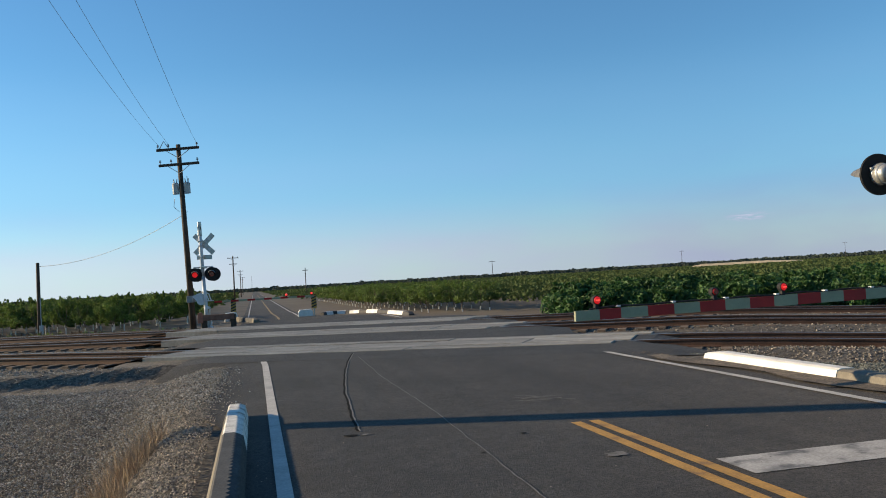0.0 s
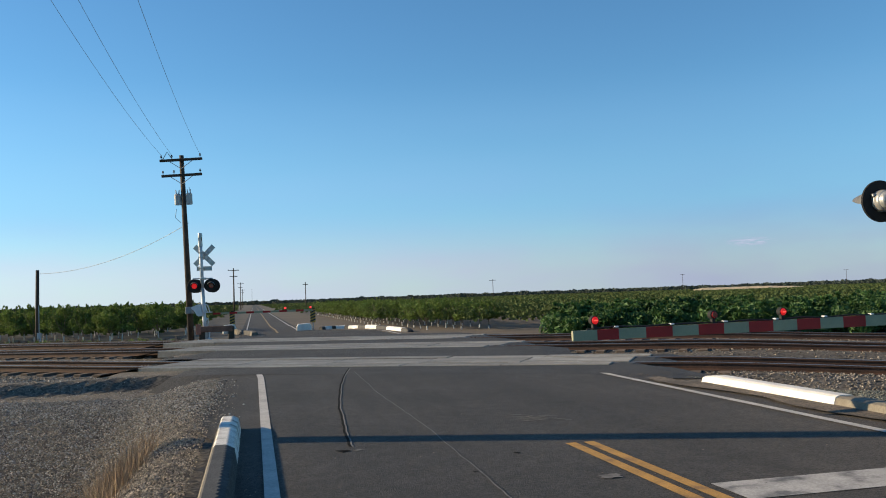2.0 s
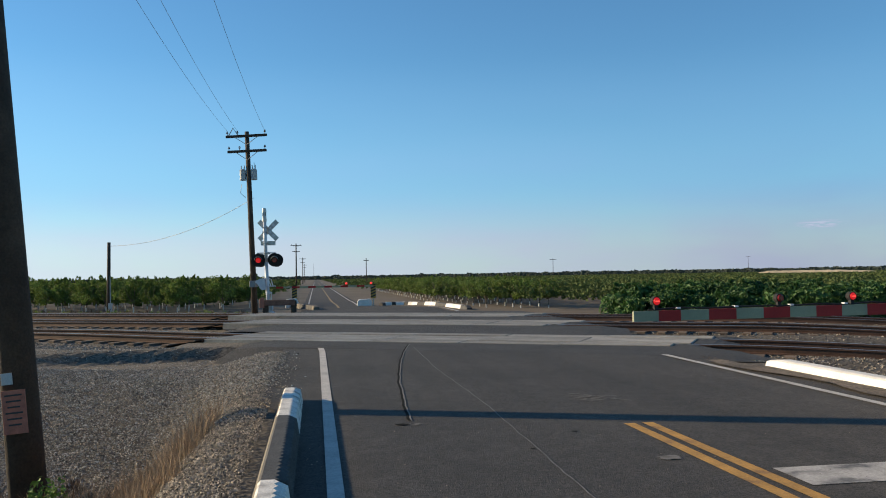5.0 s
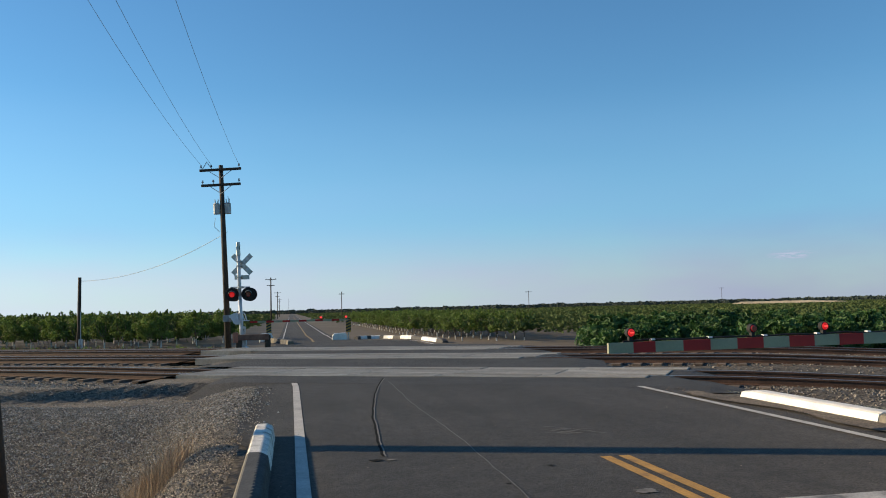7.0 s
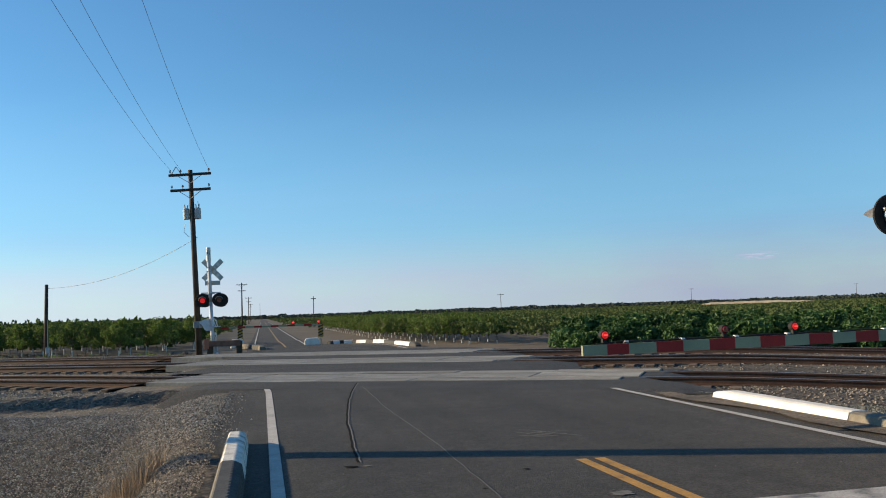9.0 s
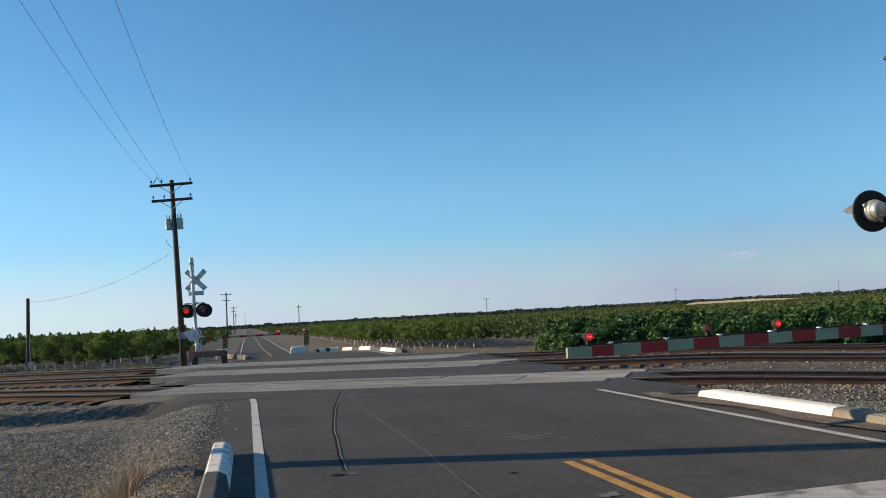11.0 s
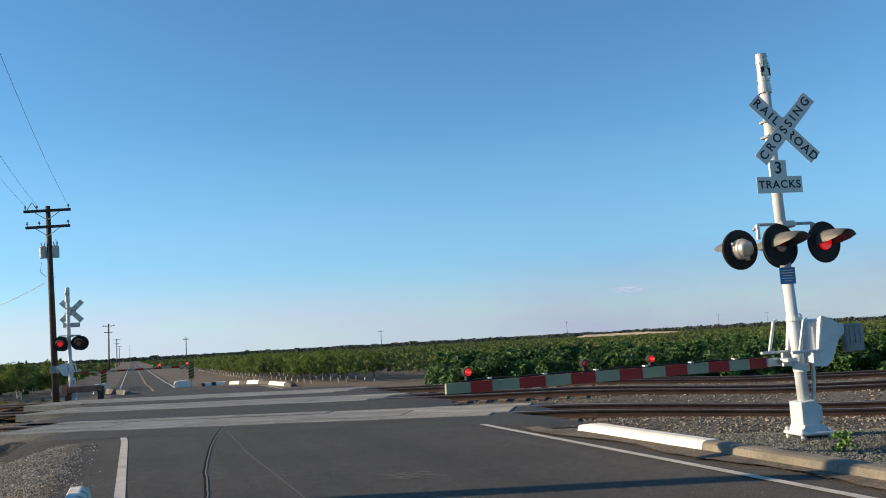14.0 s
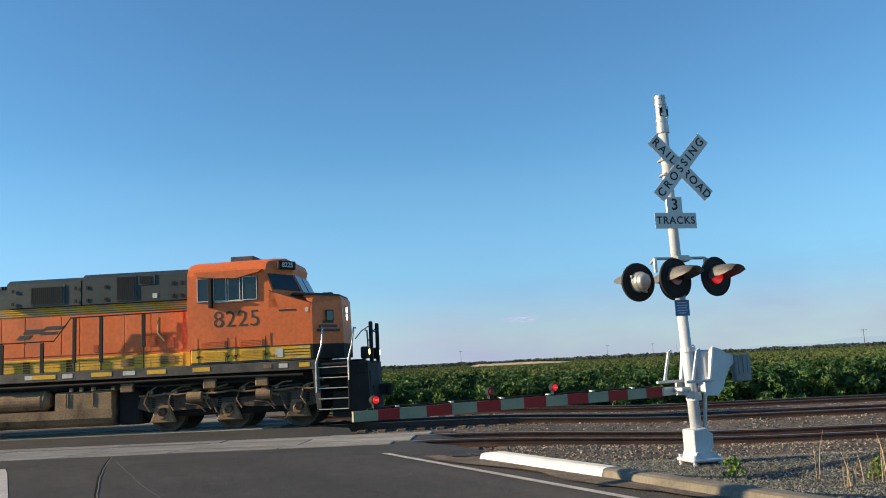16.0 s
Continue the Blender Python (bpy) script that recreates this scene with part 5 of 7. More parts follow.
def far_field():
    """The planted rows that go on to the skyline, as loose leaf clumps."""
    rnd = random.Random(5)
    verts, faces = [], []

    def clump(x, y, z, s, tall=None):
        n = len(verts)
        for k in range(2):
            a = rnd.uniform(0, 3.14)
            dx, dy = math.cos(a) * s, math.sin(a) * s
            tx, ty = rnd.uniform(-0.5, 0.5) * s, rnd.uniform(-0.5, 0.5) * s
            n = len(verts)
            h = (tall or s) * rnd.uniform(0.5, 1.0)
            verts.extend([(x - dx, y - dy, z - h * 0.6), (x + dx, y + dy, z - h * 0.6), (x + dx * 0.6 + tx, y + dy * 0.6 + ty, z + h * 0.4), (x + tx, y + ty, z + h * 0.75), (x - dx * 0.7 + tx, y - dy * 0.7 + ty, z + h * 0.35)])
            faces.append((n, n + 1, n + 2, n + 3, n + 4))
    # right of the road, in rows along it
    for _ in range(130000):
        d = 44 * (16 ** (rnd.random() ** 0.85))
        a = radians(rnd.uniform(-14, 50))
        x, y = d * math.sin(a), d * math.cos(a)
        r = ROAD_INV @ Vector((x, y, 0))
        k = TRACK_INV @ Vector((x, y, 0))
        if r.x < 9.4 - 4.4 * step(85, 150, r.y) + 0.22 * max(0, 58 - r.y) or k.y < 44.5:
            continue
        if d < 160:
            r.x = 9.2 + 2.6 * round((r.x - 9.2) / 2.6) + rnd.gauss(0, 0.42)
            x, y = (ROAD @ r).xy
        s = 0.055 + d * 0.0010
        clump(x, y, -0.42 + rnd.uniform(0.5, 1.22) + 0.10 * noise.noise(Vector((x * 0.25, y * 0.25, 0))), s, min(s, 0.15))
    # left of the road, taller
    for _ in range(26000):
        d = 62 * (9 ** (rnd.random() ** 0.9))
        a = radians(rnd.uniform(-48, -13.5))
        x, y = d * math.sin(a), d * math.cos(a)
        r = ROAD_INV @ Vector((x, y, 0))
        if r.x > -4.5 or (TRACK_INV @ Vector((x, y, 0))).y < 49:
            continue
        s = 0.14 + d * 0.0015
        clump(x, y, -0.42 + rnd.uniform(0.15, 1.6) + 0.2 * noise.noise(Vector((x * 0.25, y * 0.25, 0))), s, min(s, 0.3))
    tagged(new("field_rows", cloud_mesh("field_rows", verts, faces, FIELD)), "dense green crop rows reaching to the skyline", "crop field", kind="stuff")
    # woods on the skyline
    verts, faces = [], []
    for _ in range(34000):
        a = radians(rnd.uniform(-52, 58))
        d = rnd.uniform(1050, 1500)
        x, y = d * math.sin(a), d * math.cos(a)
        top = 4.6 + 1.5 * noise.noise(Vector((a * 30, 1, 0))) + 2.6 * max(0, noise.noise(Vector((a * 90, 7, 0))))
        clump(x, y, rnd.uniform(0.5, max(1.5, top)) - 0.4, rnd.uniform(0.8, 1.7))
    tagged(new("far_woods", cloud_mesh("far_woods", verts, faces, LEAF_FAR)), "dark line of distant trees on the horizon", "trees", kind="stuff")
    # a pale dry bank far out in the fields
    bm = bmesh.new()
    n = 60
    rows = []
    for i in range(n + 1):
        a = radians(16.2 + 6.7 * i / n)
        d = 300
        x, y = d * math.sin(a), d * math.cos(a)
        h = 0.75 + 0.6 * min(1, i / 5) * min(1, (n - i) / 20) + 0.12 * noise.noise(Vector((i * 0.4, 0, 0)))
        rows.append([bm.verts.new((x + dd * math.sin(a), y + dd * math.cos(a), z)) for dd, z in ((0, -0.5), (4, h), (12, h + 0.1), (18, -0.5))])
    for p, q in zip(rows, rows[1:]):
        for i in range(3):
            bm.faces.new((p[i], q[i], q[i + 1], p[i + 1]))
    bmesh.ops.recalc_face_normals(bm, faces=bm.faces)
    tagged(part("field_bank", bm, PALE_FIELD), "pale dry earth bank far out in the fields", "bank", kind="structure")


plant_all()
far_field()

# ---- the locomotive ----
ORANGE = material("orange_loco_paint", (0.67, 0.147, 0.033), 0.5, 0, 0.14, 0.7, 0.05, 20, second=(0.56, 0.125, 0.034), spot=0.42)
# darkened copy of the orange: shade put into the small vents' colour
ORANGE_SHADED = material("shaded_orange_panel", (0.4732, 0.09555, 0.0273), 0.5, 0, 0.15, 1.5)
YELLOW = material("yellow_loco_paint", (0.7098, 0.3913, 0.03185), 0.5, 0, 0.16, 1.2, second=(0.52, 0.29, 0.04), spot=0.40)
NUMBER_GREY = material("faded_number_paint", (0.05005, 0.04095, 0.0364), 0.7, 0, 0.35, 6)
GREEN_BLACK = material("dark_green_loco_paint", (0.02457, 0.0364, 0.04004), 0.5, 0, 0.25, 1.2)
FRAME_BLACK = material("grimy_black_frame", (0.01274, 0.01092, 0.01001), 0.85, 0, 0.4, 2.5, 0.2, 20)
GRIME = material("dusty_brown_grime", (0.2184, 0.1411, 0.0819), 0.85, 0, 0.35, 1.6, 0.2, 20, second=(0.09, 0.062, 0.042), spot=0.45)
TRUCK = material("dusty_truck_casting", (0.08645, 0.06006, 0.04277), 0.85, 0, 0.45, 2.0, 0.3, 20)
SILL = material("dirty_grey_sill", (0.07735, 0.07098, 0.06552), 0.75, 0, 0.4, 2.5)
GLASS = material("dark_cab_glass", (0.0182, 0.0273, 0.04095), 0.05, 0, 0.1, 1)
WHITE_TRIM = material("white_trim", (0.5642, 0.546, 0.5096), 0.55, 0, 0.15, 4)
WHEEL = material("wheel_steel", (0.091, 0.06825, 0.0546), 0.55, 0.5, 0.3, 3)


def loft(bm, levels, mi=0):
    """A closed body through rings of (x, y, z), each with the same count."""
    rings = [[bm.verts.new(p) for p in ring] for ring in levels]
    k = len(rings[0])
    fs = [bm.faces.new(rings[0][::-1]), bm.faces.new(rings[-1])]
    for a, b in zip(rings, rings[1:]):
        for i in range(k):
            fs.append(bm.faces.new((a[i], a[(i + 1) % k], b[(i + 1) % k], b[i])))
    for f in fs:
        f.material_index = mi
    bmesh.ops.recalc_face_normals(bm, faces=fs)
    return bm


def side_box(bm, x0, x1, y, z0, z1, t=0.02, bevel=0.0, mi=0):
    """A panel lying on a side of the body, proud by t."""
    s = -1 if y < 0 else 1
    return box(bm, ((x0 + x1) / 2, y + s * t / 2, (z0 + z1) / 2), (abs(x1 - x0), t, z1 - z0), None, bevel, mi)


def build_wheelset(loco, x):
    w = new("wheelset")
    w.parent = loco
    w.matrix_basis = pose(x, 0, 0.535)
    tagged(w, "steel wheelset")
    for s in (-1, 1):
        bm = bmesh.new()
        tube(bm, (0, s * 0.69, 0), (0, s * 0.81, 0), 0.535, 0.525, 40)
        tube(bm, (0, s * 0.66, 0), (0, s * 0.69, 0), 0.565, 0.565, 40)
        tube(bm, (0, s * 0.81, 0), (0, s * 0.83, 0), 0.44, 0.40, 40, 1)
        for k in range(5):
            a = k * math.tau / 5
            box(bm, (0.26 * math.cos(a), s * 0.84, 0.26 * math.sin(a)), (0.10, 0.02, 0.10), None, 0, 1)
        tube(bm, (0, s * 0.82, 0), (0, s * 0.98, 0), 0.13, 0.12, 16)
        part("wheel", bm, [WHEEL, TRUCK], w, "spinning steel wheel")
    bm = bmesh.new()
    tube(bm, (0, -0.7, 0), (0, 0.7, 0), 0.10, 0.10, 12)
    part("axle", bm, TRUCK, w)
    return w


def build_truck(loco, xs):
    c = sum(xs) / 3
    bm = bmesh.new()
    box(bm, (c, 0, 0.92), (5.2, 1.95, 0.95), None, 0.05)
    part("truck_bolster", bm, FRAME_BLACK, loco, "black bolster and motors between the wheels")
    for s in (-1, 1):
        y0, y1 = (s * 1.02, s * 1.20)
        bm = bmesh.new()
        out = [(xs[0] + 0.75, 0.72), (xs[0] + 0.65, 1.05), (xs[0] - 0.35, 1.06), (xs[1] + 0.5, 0.92), (xs[1] - 0.5, 0.92), (xs[2] + 0.35, 1.06), (xs[2] - 0.65, 1.05), (xs[2] - 0.75, 0.72),
               (xs[2] - 0.35, 0.60), (xs[2] + 0.45, 0.62), (xs[1] - 0.4, 0.66), (xs[1] + 0.4, 0.66), (xs[0] - 0.45, 0.62), (xs[0] + 0.35, 0.60)]
        prism(bm, out, y0, y1)
        tr = part("truck_frame", bm, TRUCK, loco, "dusty cast truck side frame")
        for x in xs:
            bm = bmesh.new()
            prism(bm, [(x - 0.36, 0.30), (x + 0.36, 0.30), (x + 0.24, 0.60), (x + 0.20, 0.78), (x - 0.20, 0.78), (x - 0.24, 0.60)], s * 1.05, s * 1.26)
            bmesh.ops.bevel(bm, geom=list(bm.edges), offset=0.02, segments=1, affect="EDGES")
            tube(bm, (x, s * 1.26, 0.53), (x, s * 1.33, 0.53), 0.15, 0.12, 16)
            part("axle_box", bm, GRIME, tr, "dusty tan axle box")
            for q in (-0.27, 0.27):
                bm = bmesh.new()
                for k in range(5):
                    tube(bm, (x + q, s * 1.14, 0.72 + 0.055 * k), (x + q, s * 1.14, 0.755 + 0.055 * k), 0.085, 0.085, 12)
                part("coil_spring", bm, FRAME_BLACK, tr)
        for k, x in enumerate((xs[0] + 0.4, xs[0] - 0.5, xs[1] + 0.55, xs[1] - 0.35, xs[2] + 0.5, xs[2] - 0.2)):
            bm = bmesh.new()
            rod(bm, [(x + 0.35, s * 1.30, 1.30), (x + 0.1, s * 1.33, 1.24 + 0.05 * (k % 3)), (x - 0.2, s * 1.31, 1.16), (x - 0.3, s * 1.30, 0.85), (x - 0.15, s * 1.28, 0.62)], 0.024, 6)
            rod(bm, [(x + 0.5, s * 1.27, 1.12), (x, s * 1.32, 1.07), (x - 0.45, s * 1.28, 1.12 - 0.05 * (k % 2))], 0.032, 6)
            tube(bm, (x - 0.1, s * 1.24, 1.16), (x - 0.1, s * 1.34, 1.16), 0.07, 0.06, 10)
            part("brake_hose", bm, GRIME, tr, "dusty brake hose with its valve")
        for x in (xs[0] + 0.02, xs[1], xs[2]):
            bm = bmesh.new()
            tube(bm, (x + 0.02, s * 1.27, 0.60), (x + 0.02, s * 1.36, 0.60), 0.13, 0.11, 14)
            for q in range(6):
                a = q * math.tau / 6
                box(bm, (x + 0.02 + 0.10 * math.cos(a), s * 1.355, 0.60 + 0.10 * math.sin(a)), (0.035, 0.04, 0.035))
            part("bearing_cap", bm, FRAME_BLACK, tr, "black bolted bearing cap")
        for x in (xs[0] - 0.95, xs[1] - 0.95):
            bm = bmesh.new()
            tube(bm, (x - 0.22, s * 1.28, 0.98), (x + 0.20, s * 1.28, 0.98), 0.16, 0.16, 16)
            tube(bm, (x + 0.20, s * 1.28, 0.98), (x + 0.42, s * 1.28, 0.93), 0.05, 0.04, 8)
            box(bm, (x, s * 1.24, 1.10), (0.18, 0.16, 0.18), None, 0.02)
            part("brake_cylinder", bm, GRIME, tr, "dusty brake cylinder")
            bm = bmesh.new()
            rod(bm, [(x + 0.45, s * 1.27, 0.93), (x + 0.62, s * 1.27, 0.55), (x + 0.75, s * 1.20, 0.40)], 0.035, 6)
            rod(bm, [(x - 0.5, s * 1.26, 1.18), (x - 0.1, s * 1.29, 1.22), (x + 0.5, s * 1.29, 1.17), (x + 1.1, s * 1.26, 1.21)], 0.022, 6)
            rod(bm, [(x - 0.3, s * 1.28, 0.80), (x + 0.1, s * 1.31, 0.76), (x + 0.3, s * 1.29, 0.55)], 0.02, 6)
            part("brake_rigging", bm, TRUCK, tr, "brake rods and hoses")


def build_locomotive():
    loco = thing("locomotive", Matrix(), "orange, yellow and dark green diesel freight locomotive", "locomotive")
    END = -21.6
    # frame, walkway, sills
    bm = bmesh.new()
    box(bm, (END / 2 - 0.05, 0, 1.50), (-END - 0.1, 2.2, 0.36), None, 0.02)
    part("underframe", bm, FRAME_BLACK, loco, "grimy black underframe")
    bm = bmesh.new()
    box(bm, ((END - 0.1) / 2, 0, 1.72), (-END - 0.15, 3.06, 0.07), None, 0.01)
    part("walkway", bm, FRAME_BLACK, loco, "black walkway plate")
    for s in (-1, 1):
        bm = bmesh.new()
        side_box(bm, END + 0.2, -0.95, s * 1.50, 1.60, 1.86, 0.035, 0.008)
        sill = part("side_sill", bm, SILL, loco, "dirty grey side sill with markings")
        for k, (x, w, m) in enumerate(((-1.35, 0.30, YELLOW), (-1.95, 0.25, WHITE_TRIM), (-2.4, 0.22, GRIME), (-4.3, 0.5, YELLOW), (-5.6, 0.55, YELLOW), (-6.4, 0.35, WHITE_TRIM), (-7.2, 0.6, YELLOW), (-8.2, 0.3, WHITE_TRIM), (-8.9, 0.7, YELLOW), (-9.35, 0.22, WHITE_TRIM))):
            bm = bmesh.new()
            side_box(bm, x - w / 2, x + w / 2, s * 1.537, 1.68, 1.80, 0.006)
            part("sill_marking", bm, m, sill)
    # cab: base, body, roof
    bm = bmesh.new()
    box(bm, (-2.88, 0, 2.085), (3.44, 3.0, 0.41), None, 0.015)
    cab = part("cab_base", bm, YELLOW, loco, "yellow lower cab side")
    bm = bmesh.new()
    side_box(bm, -4.59, -1.17, -1.5, 2.285, 2.31, 0.008)
    for z in (2.02, 2.10, 2.18):
        side_box(bm, -1.92, -1.17, -1.5, z, z + 0.016, 0.008)
    side_box(bm, -4.59, -1.17, -1.5, 1.88, 1.93, 0.010)
    part("cab_stripe", bm, GREEN_BLACK, cab, "thin dark stripe")
    bm = bmesh.new()
    side_box(bm, -2.18, -1.96, -1.5, 1.98, 2.22, 0.010)
    part("cab_patch", bm, WHITE_TRIM, cab, "pale worn patch")
    h = 1.5
    bm = bmesh.new()
    loft(bm, [[(-4.7, -h, 2.29), (-1.16, -h, 2.29), (-1.16, h, 2.29), (-4.7, h, 2.29)],
              [(-4.7, -h, 3.40), (-1.16, -h, 3.40), (-1.16, h, 3.40), (-4.7, h, 3.40)]])
    body = part("cab_body", bm, ORANGE, loco, "orange cab side")
    bm = bmesh.new()
    loft(bm, [[(-4.7, -h, 3.40), (-2.05, -h, 3.40), (-1.28, -0.9, 3.40), (-1.28, 0.9, 3.40), (-2.05, h, 3.40), (-4.7, h, 3.40)],
              [(-4.7, -h, 4.40), (-2.42, -h, 4.40), (-1.78, -0.9, 4.40), (-1.78, 0.9, 4.40), (-2.42, h, 4.40), (-4.7, h, 4.40)],
              [(-4.7, -1.44, 4.58), (-2.42, -1.44, 4.58), (-1.74, -0.9, 4.58), (-1.74, 0.9, 4.58), (-2.42, 1.44, 4.58), (-4.7, 1.44, 4.58)],
              [(-4.66, -1.30, 4.72), (-2.40, -1.30, 4.74), (-1.80, -0.85, 4.74), (-1.80, 0.85, 4.74), (-2.40, 1.30, 4.74), (-4.66, 1.30, 4.72)],
              [(-4.6, -0.95, 4.82), (-2.30, -0.95, 4.86), (-2.0, -0.8, 4.86), (-2.0, 0.8, 4.86), (-2.30, 0.95, 4.86), (-4.6, 0.95, 4.82)]])
    part("cab_upper", bm, ORANGE, loco, "orange upper cab with rounded roof")
    bm = bmesh.new()
    box(bm, (-3.30, -0.35, 4.92), (0.70, 0.9, 0.16), None, 0.02)
    part("roof_unit", bm, SILL, loco, "grey air-conditioner on the cab roof")
    # nose
    bm = bmesh.new()
    loft(bm, [[(-1.17, -h, 1.90), (-1.10, -h, 1.90), (-0.36, -0.72, 1.90), (-0.36, 0.72, 1.90), (-1.10, h, 1.90), (-1.17, h, 1.90)],
              [(-1.17, -h, 2.31), (-1.10, -h, 2.31), (-0.36, -0.72, 2.31), (-0.36, 0.72, 2.31), (-1.10, h, 2.31), (-1.17, h, 2.31)]])
    part("nose_base", bm, FRAME_BLACK, loco, "black lower nose")
    bm = bmesh.new()
    loft(bm, [[(-1.17, -h, 2.31), (-1.10, -h, 2.31), (-0.36, -0.72, 2.31), (-0.36, 0.72, 2.31), (-1.10, h, 2.31), (-1.17, h, 2.31)],
              [(-1.17, -h, 3.46), (-1.10, -h, 3.45), (-0.40, -0.72, 3.60), (-0.40, 0.72, 3.60), (-1.10, h, 3.45), (-1.17, h, 3.46)],
              [(-1.45, -1.2, 3.76), (-1.10, -1.2, 3.73), (-0.46, -0.64, 3.70), (-0.46, 0.64, 3.70), (-1.10, 1.2, 3.73), (-1.45, 1.2, 3.76)]])
    nose = part("nose", bm, ORANGE, loco, "orange nose with bevelled corners")
    for s in (-1, 1):
        bm = bmesh.new()
        prism(bm, [(-2.33, 3.39), (-1.10, 3.39), (-1.10, 3.45), (-2.33, 3.865)], min(s * h, s * 1.15), max(s * h, s * 1.15))
        part("cowl_side", bm, ORANGE, loco, "orange cowl below the windscreen")
        bm = bmesh.new()
        prism(bm, [(-2.33, 3.865), (-1.10, 3.45), (-1.10, 3.475), (-2.33, 3.895)], min(s * (h + 0.006), s * 0.9), max(s * (h + 0.006), s * 0.9))
        part("cowl_top", bm, GREEN_BLACK, loco, "dark anti-glare cowl")
    bm = bmesh.new()
    loft(bm, [[(-1.75, -1.30, 3.74), (-1.08, -1.26, 3.72), (-0.44, -0.68, 3.70), (-0.44, 0.68, 3.70), (-1.08, 1.26, 3.72), (-1.75, 1.30, 3.74)],
              [(-1.75, -1.10, 3.82), (-1.08, -1.10, 3.78), (-0.48, -0.62, 3.745), (-0.48, 0.62, 3.745), (-1.08, 1.10, 3.78), (-1.75, 1.10, 3.82)]])
    part("nose_top", bm, GREEN_BLACK, nose, "dark anti-glare nose top")
    bm = bmesh.new()
    box(bm, (-0.85, -0.45, 3.79), (0.30, 0.22, 0.07), None, 0.02)
    part("nose_vent", bm, SILL, nose, "small grey vent on the nose")
    bm = bmesh.new()
    m = Matrix.Translation((-0.73, -1.11, 0)) @ pose(0, 0, 0, 0, 0, 46.5)
    box(bm, (0.05, -0.025, 3.10), (0.26, 0.02, 0.34), m, 0.03)
    part("nose_window", bm, GLASS, nose, "small dark nose door window")
    for z, w in ((2.74, 0.78), (2.86, 0.62), (2.98, 0.36)):
        bm = bmesh.new()
        box(bm, (0.0, -0.015, z - 0.05), (w, 0.012, 0.07), m @ pose(0, 0, 0, 0, 0, 0))
        part("nose_emblem_bar", bm, GREEN_BLACK, nose)
    # windscreen, each pane proud of the sloping cab face
    def face(f, z, s):
        q = (z - 3.4)
        o, i = Vector((-2.05 - 0.37 * q, -1.5, z)), Vector((-1.28 - 0.50 * q, -0.9, z))
        p = o.lerp(i, f)
        return Vector((p.x, p.y * s, p.z))

    def pane(name, pts, out, label):
        bm = bmesh.new()
        vs = [bm.verts.new(p - out * 0.01) for p in pts] + [bm.verts.new(p + out * 0.022) for p in pts]
        for q in ((0, 1, 2, 3), (7, 6, 5, 4), (0, 4, 5, 1), (1, 5, 6, 2), (2, 6, 7, 3), (3, 7, 4, 0)):
            bm.faces.new([vs[i] for i in q])
        bmesh.ops.recalc_face_normals(bm, faces=bm.faces)
        return part(name, bm, GLASS, loco, label)
    for s in (-1, 1):
        f = [Vector((-1.28 - 0.50 * (z - 3.4), s * y, z)) for y, z in ((0.06, 3.84), (0.86, 3.84), (0.86, 4.34), (0.06, 4.34))]
        pane("windscreen_pane", f, Vector((0.89, 0, 0.45)), "dark windscreen pane")
        out = Vector((0.60, 0.74 * s, 0.28)).normalized()
        pane("corner_pane", [face(0.06, 3.92, -s), face(0.96, 3.86, -s), face(0.96, 4.33, -s), face(0.06, 4.37, -s)], out, "dark corner windscreen pane")
    # number boards
    bm = bmesh.new()
    nb = Matrix.Translation((-1.95, -1.08, 4.62)) @ pose(0, 0, 0, 0, 0, 52)
    box(bm, (0, -0.07, 0), (0.62, 0.10, 0.24), nb, 0.02)
    b = part("number_board", bm, SIGNAL_BLACK, loco, "black number board")
    part("letters", text_mesh("8225", 0.20, 0.002, nb @ pose(0, -0.124, 0, 90, 0, 0)), WHITE_TRIM, b, "pale numerals")
    bm = bmesh.new()
    box(bm, (-0.44, 0.0, 3.20), (0.10, 0.30, 0.50), None, 0.03)
    hb = part("headlight_box", bm, SIGNAL_BLACK, loco, "black twin headlight box")
    for z in (3.09, 3.31):
        bm = bmesh.new()
        tube(bm, (-0.40, 0, z), (-0.365, 0, z), 0.095, 0.09, 18)
        part("headlight", bm, HEADLIGHT, hb, "lit headlight")
    # cab side windows, number
    for s in (-1, 1):
        bm = bmesh.new()
        side_box(bm, -4.42, -2.64, s * h, 3.62, 4.33, 0.012, 0.004)
        fr = part("window_surround", bm, GREEN_BLACK, loco, "dark window band")
        for x0, x1 in ((-4.41, -4.06), (-3.93, -3.55), (-3.51, -3.15), (-3.09, -2.66)):
            bm = bmesh.new()
            side_box(bm, x0 + 0.03, x1 - 0.03, s * (h + 0.012), 3.67, 4.30, 0.008)
            part("cab_window", bm, GLASS, fr, "dark cab window")
            bm = bmesh.new()
            for a, b, c, d in ((x0, x0 + 0.022, 3.64, 4.32), (x1 - 0.022, x1, 3.64, 4.32), (x0, x1, 3.64, 3.665), (x0, x1, 4.30, 4.32)):
                side_box(bm, a, b, s * (h + 0.012), c, d, 0.02)
            part("window_frame", bm, WHITE_TRIM, fr, "silver window frame")
    bm = bmesh.new()
    side_box(bm, -3.88, -3.05, -h, 3.60, 3.645, 0.08, 0.015)
    part("arm_rest", bm, WHITE_TRIM, loco, "pale arm rest under the cab window")
    bm = bmesh.new()
    prism(bm, [(-4.42, 4.37), (-3.95, 4.31), (-3.25, 4.27), (-2.95, 4.35), (-2.60, 4.42), (-2.5, 4.50), (-4.5, 4.50)], -h - 0.10, -h + 0.05)
    part("sun_shade", bm, ORANGE, loco, "folded sun shade over the window")
    bm = bmesh.new()
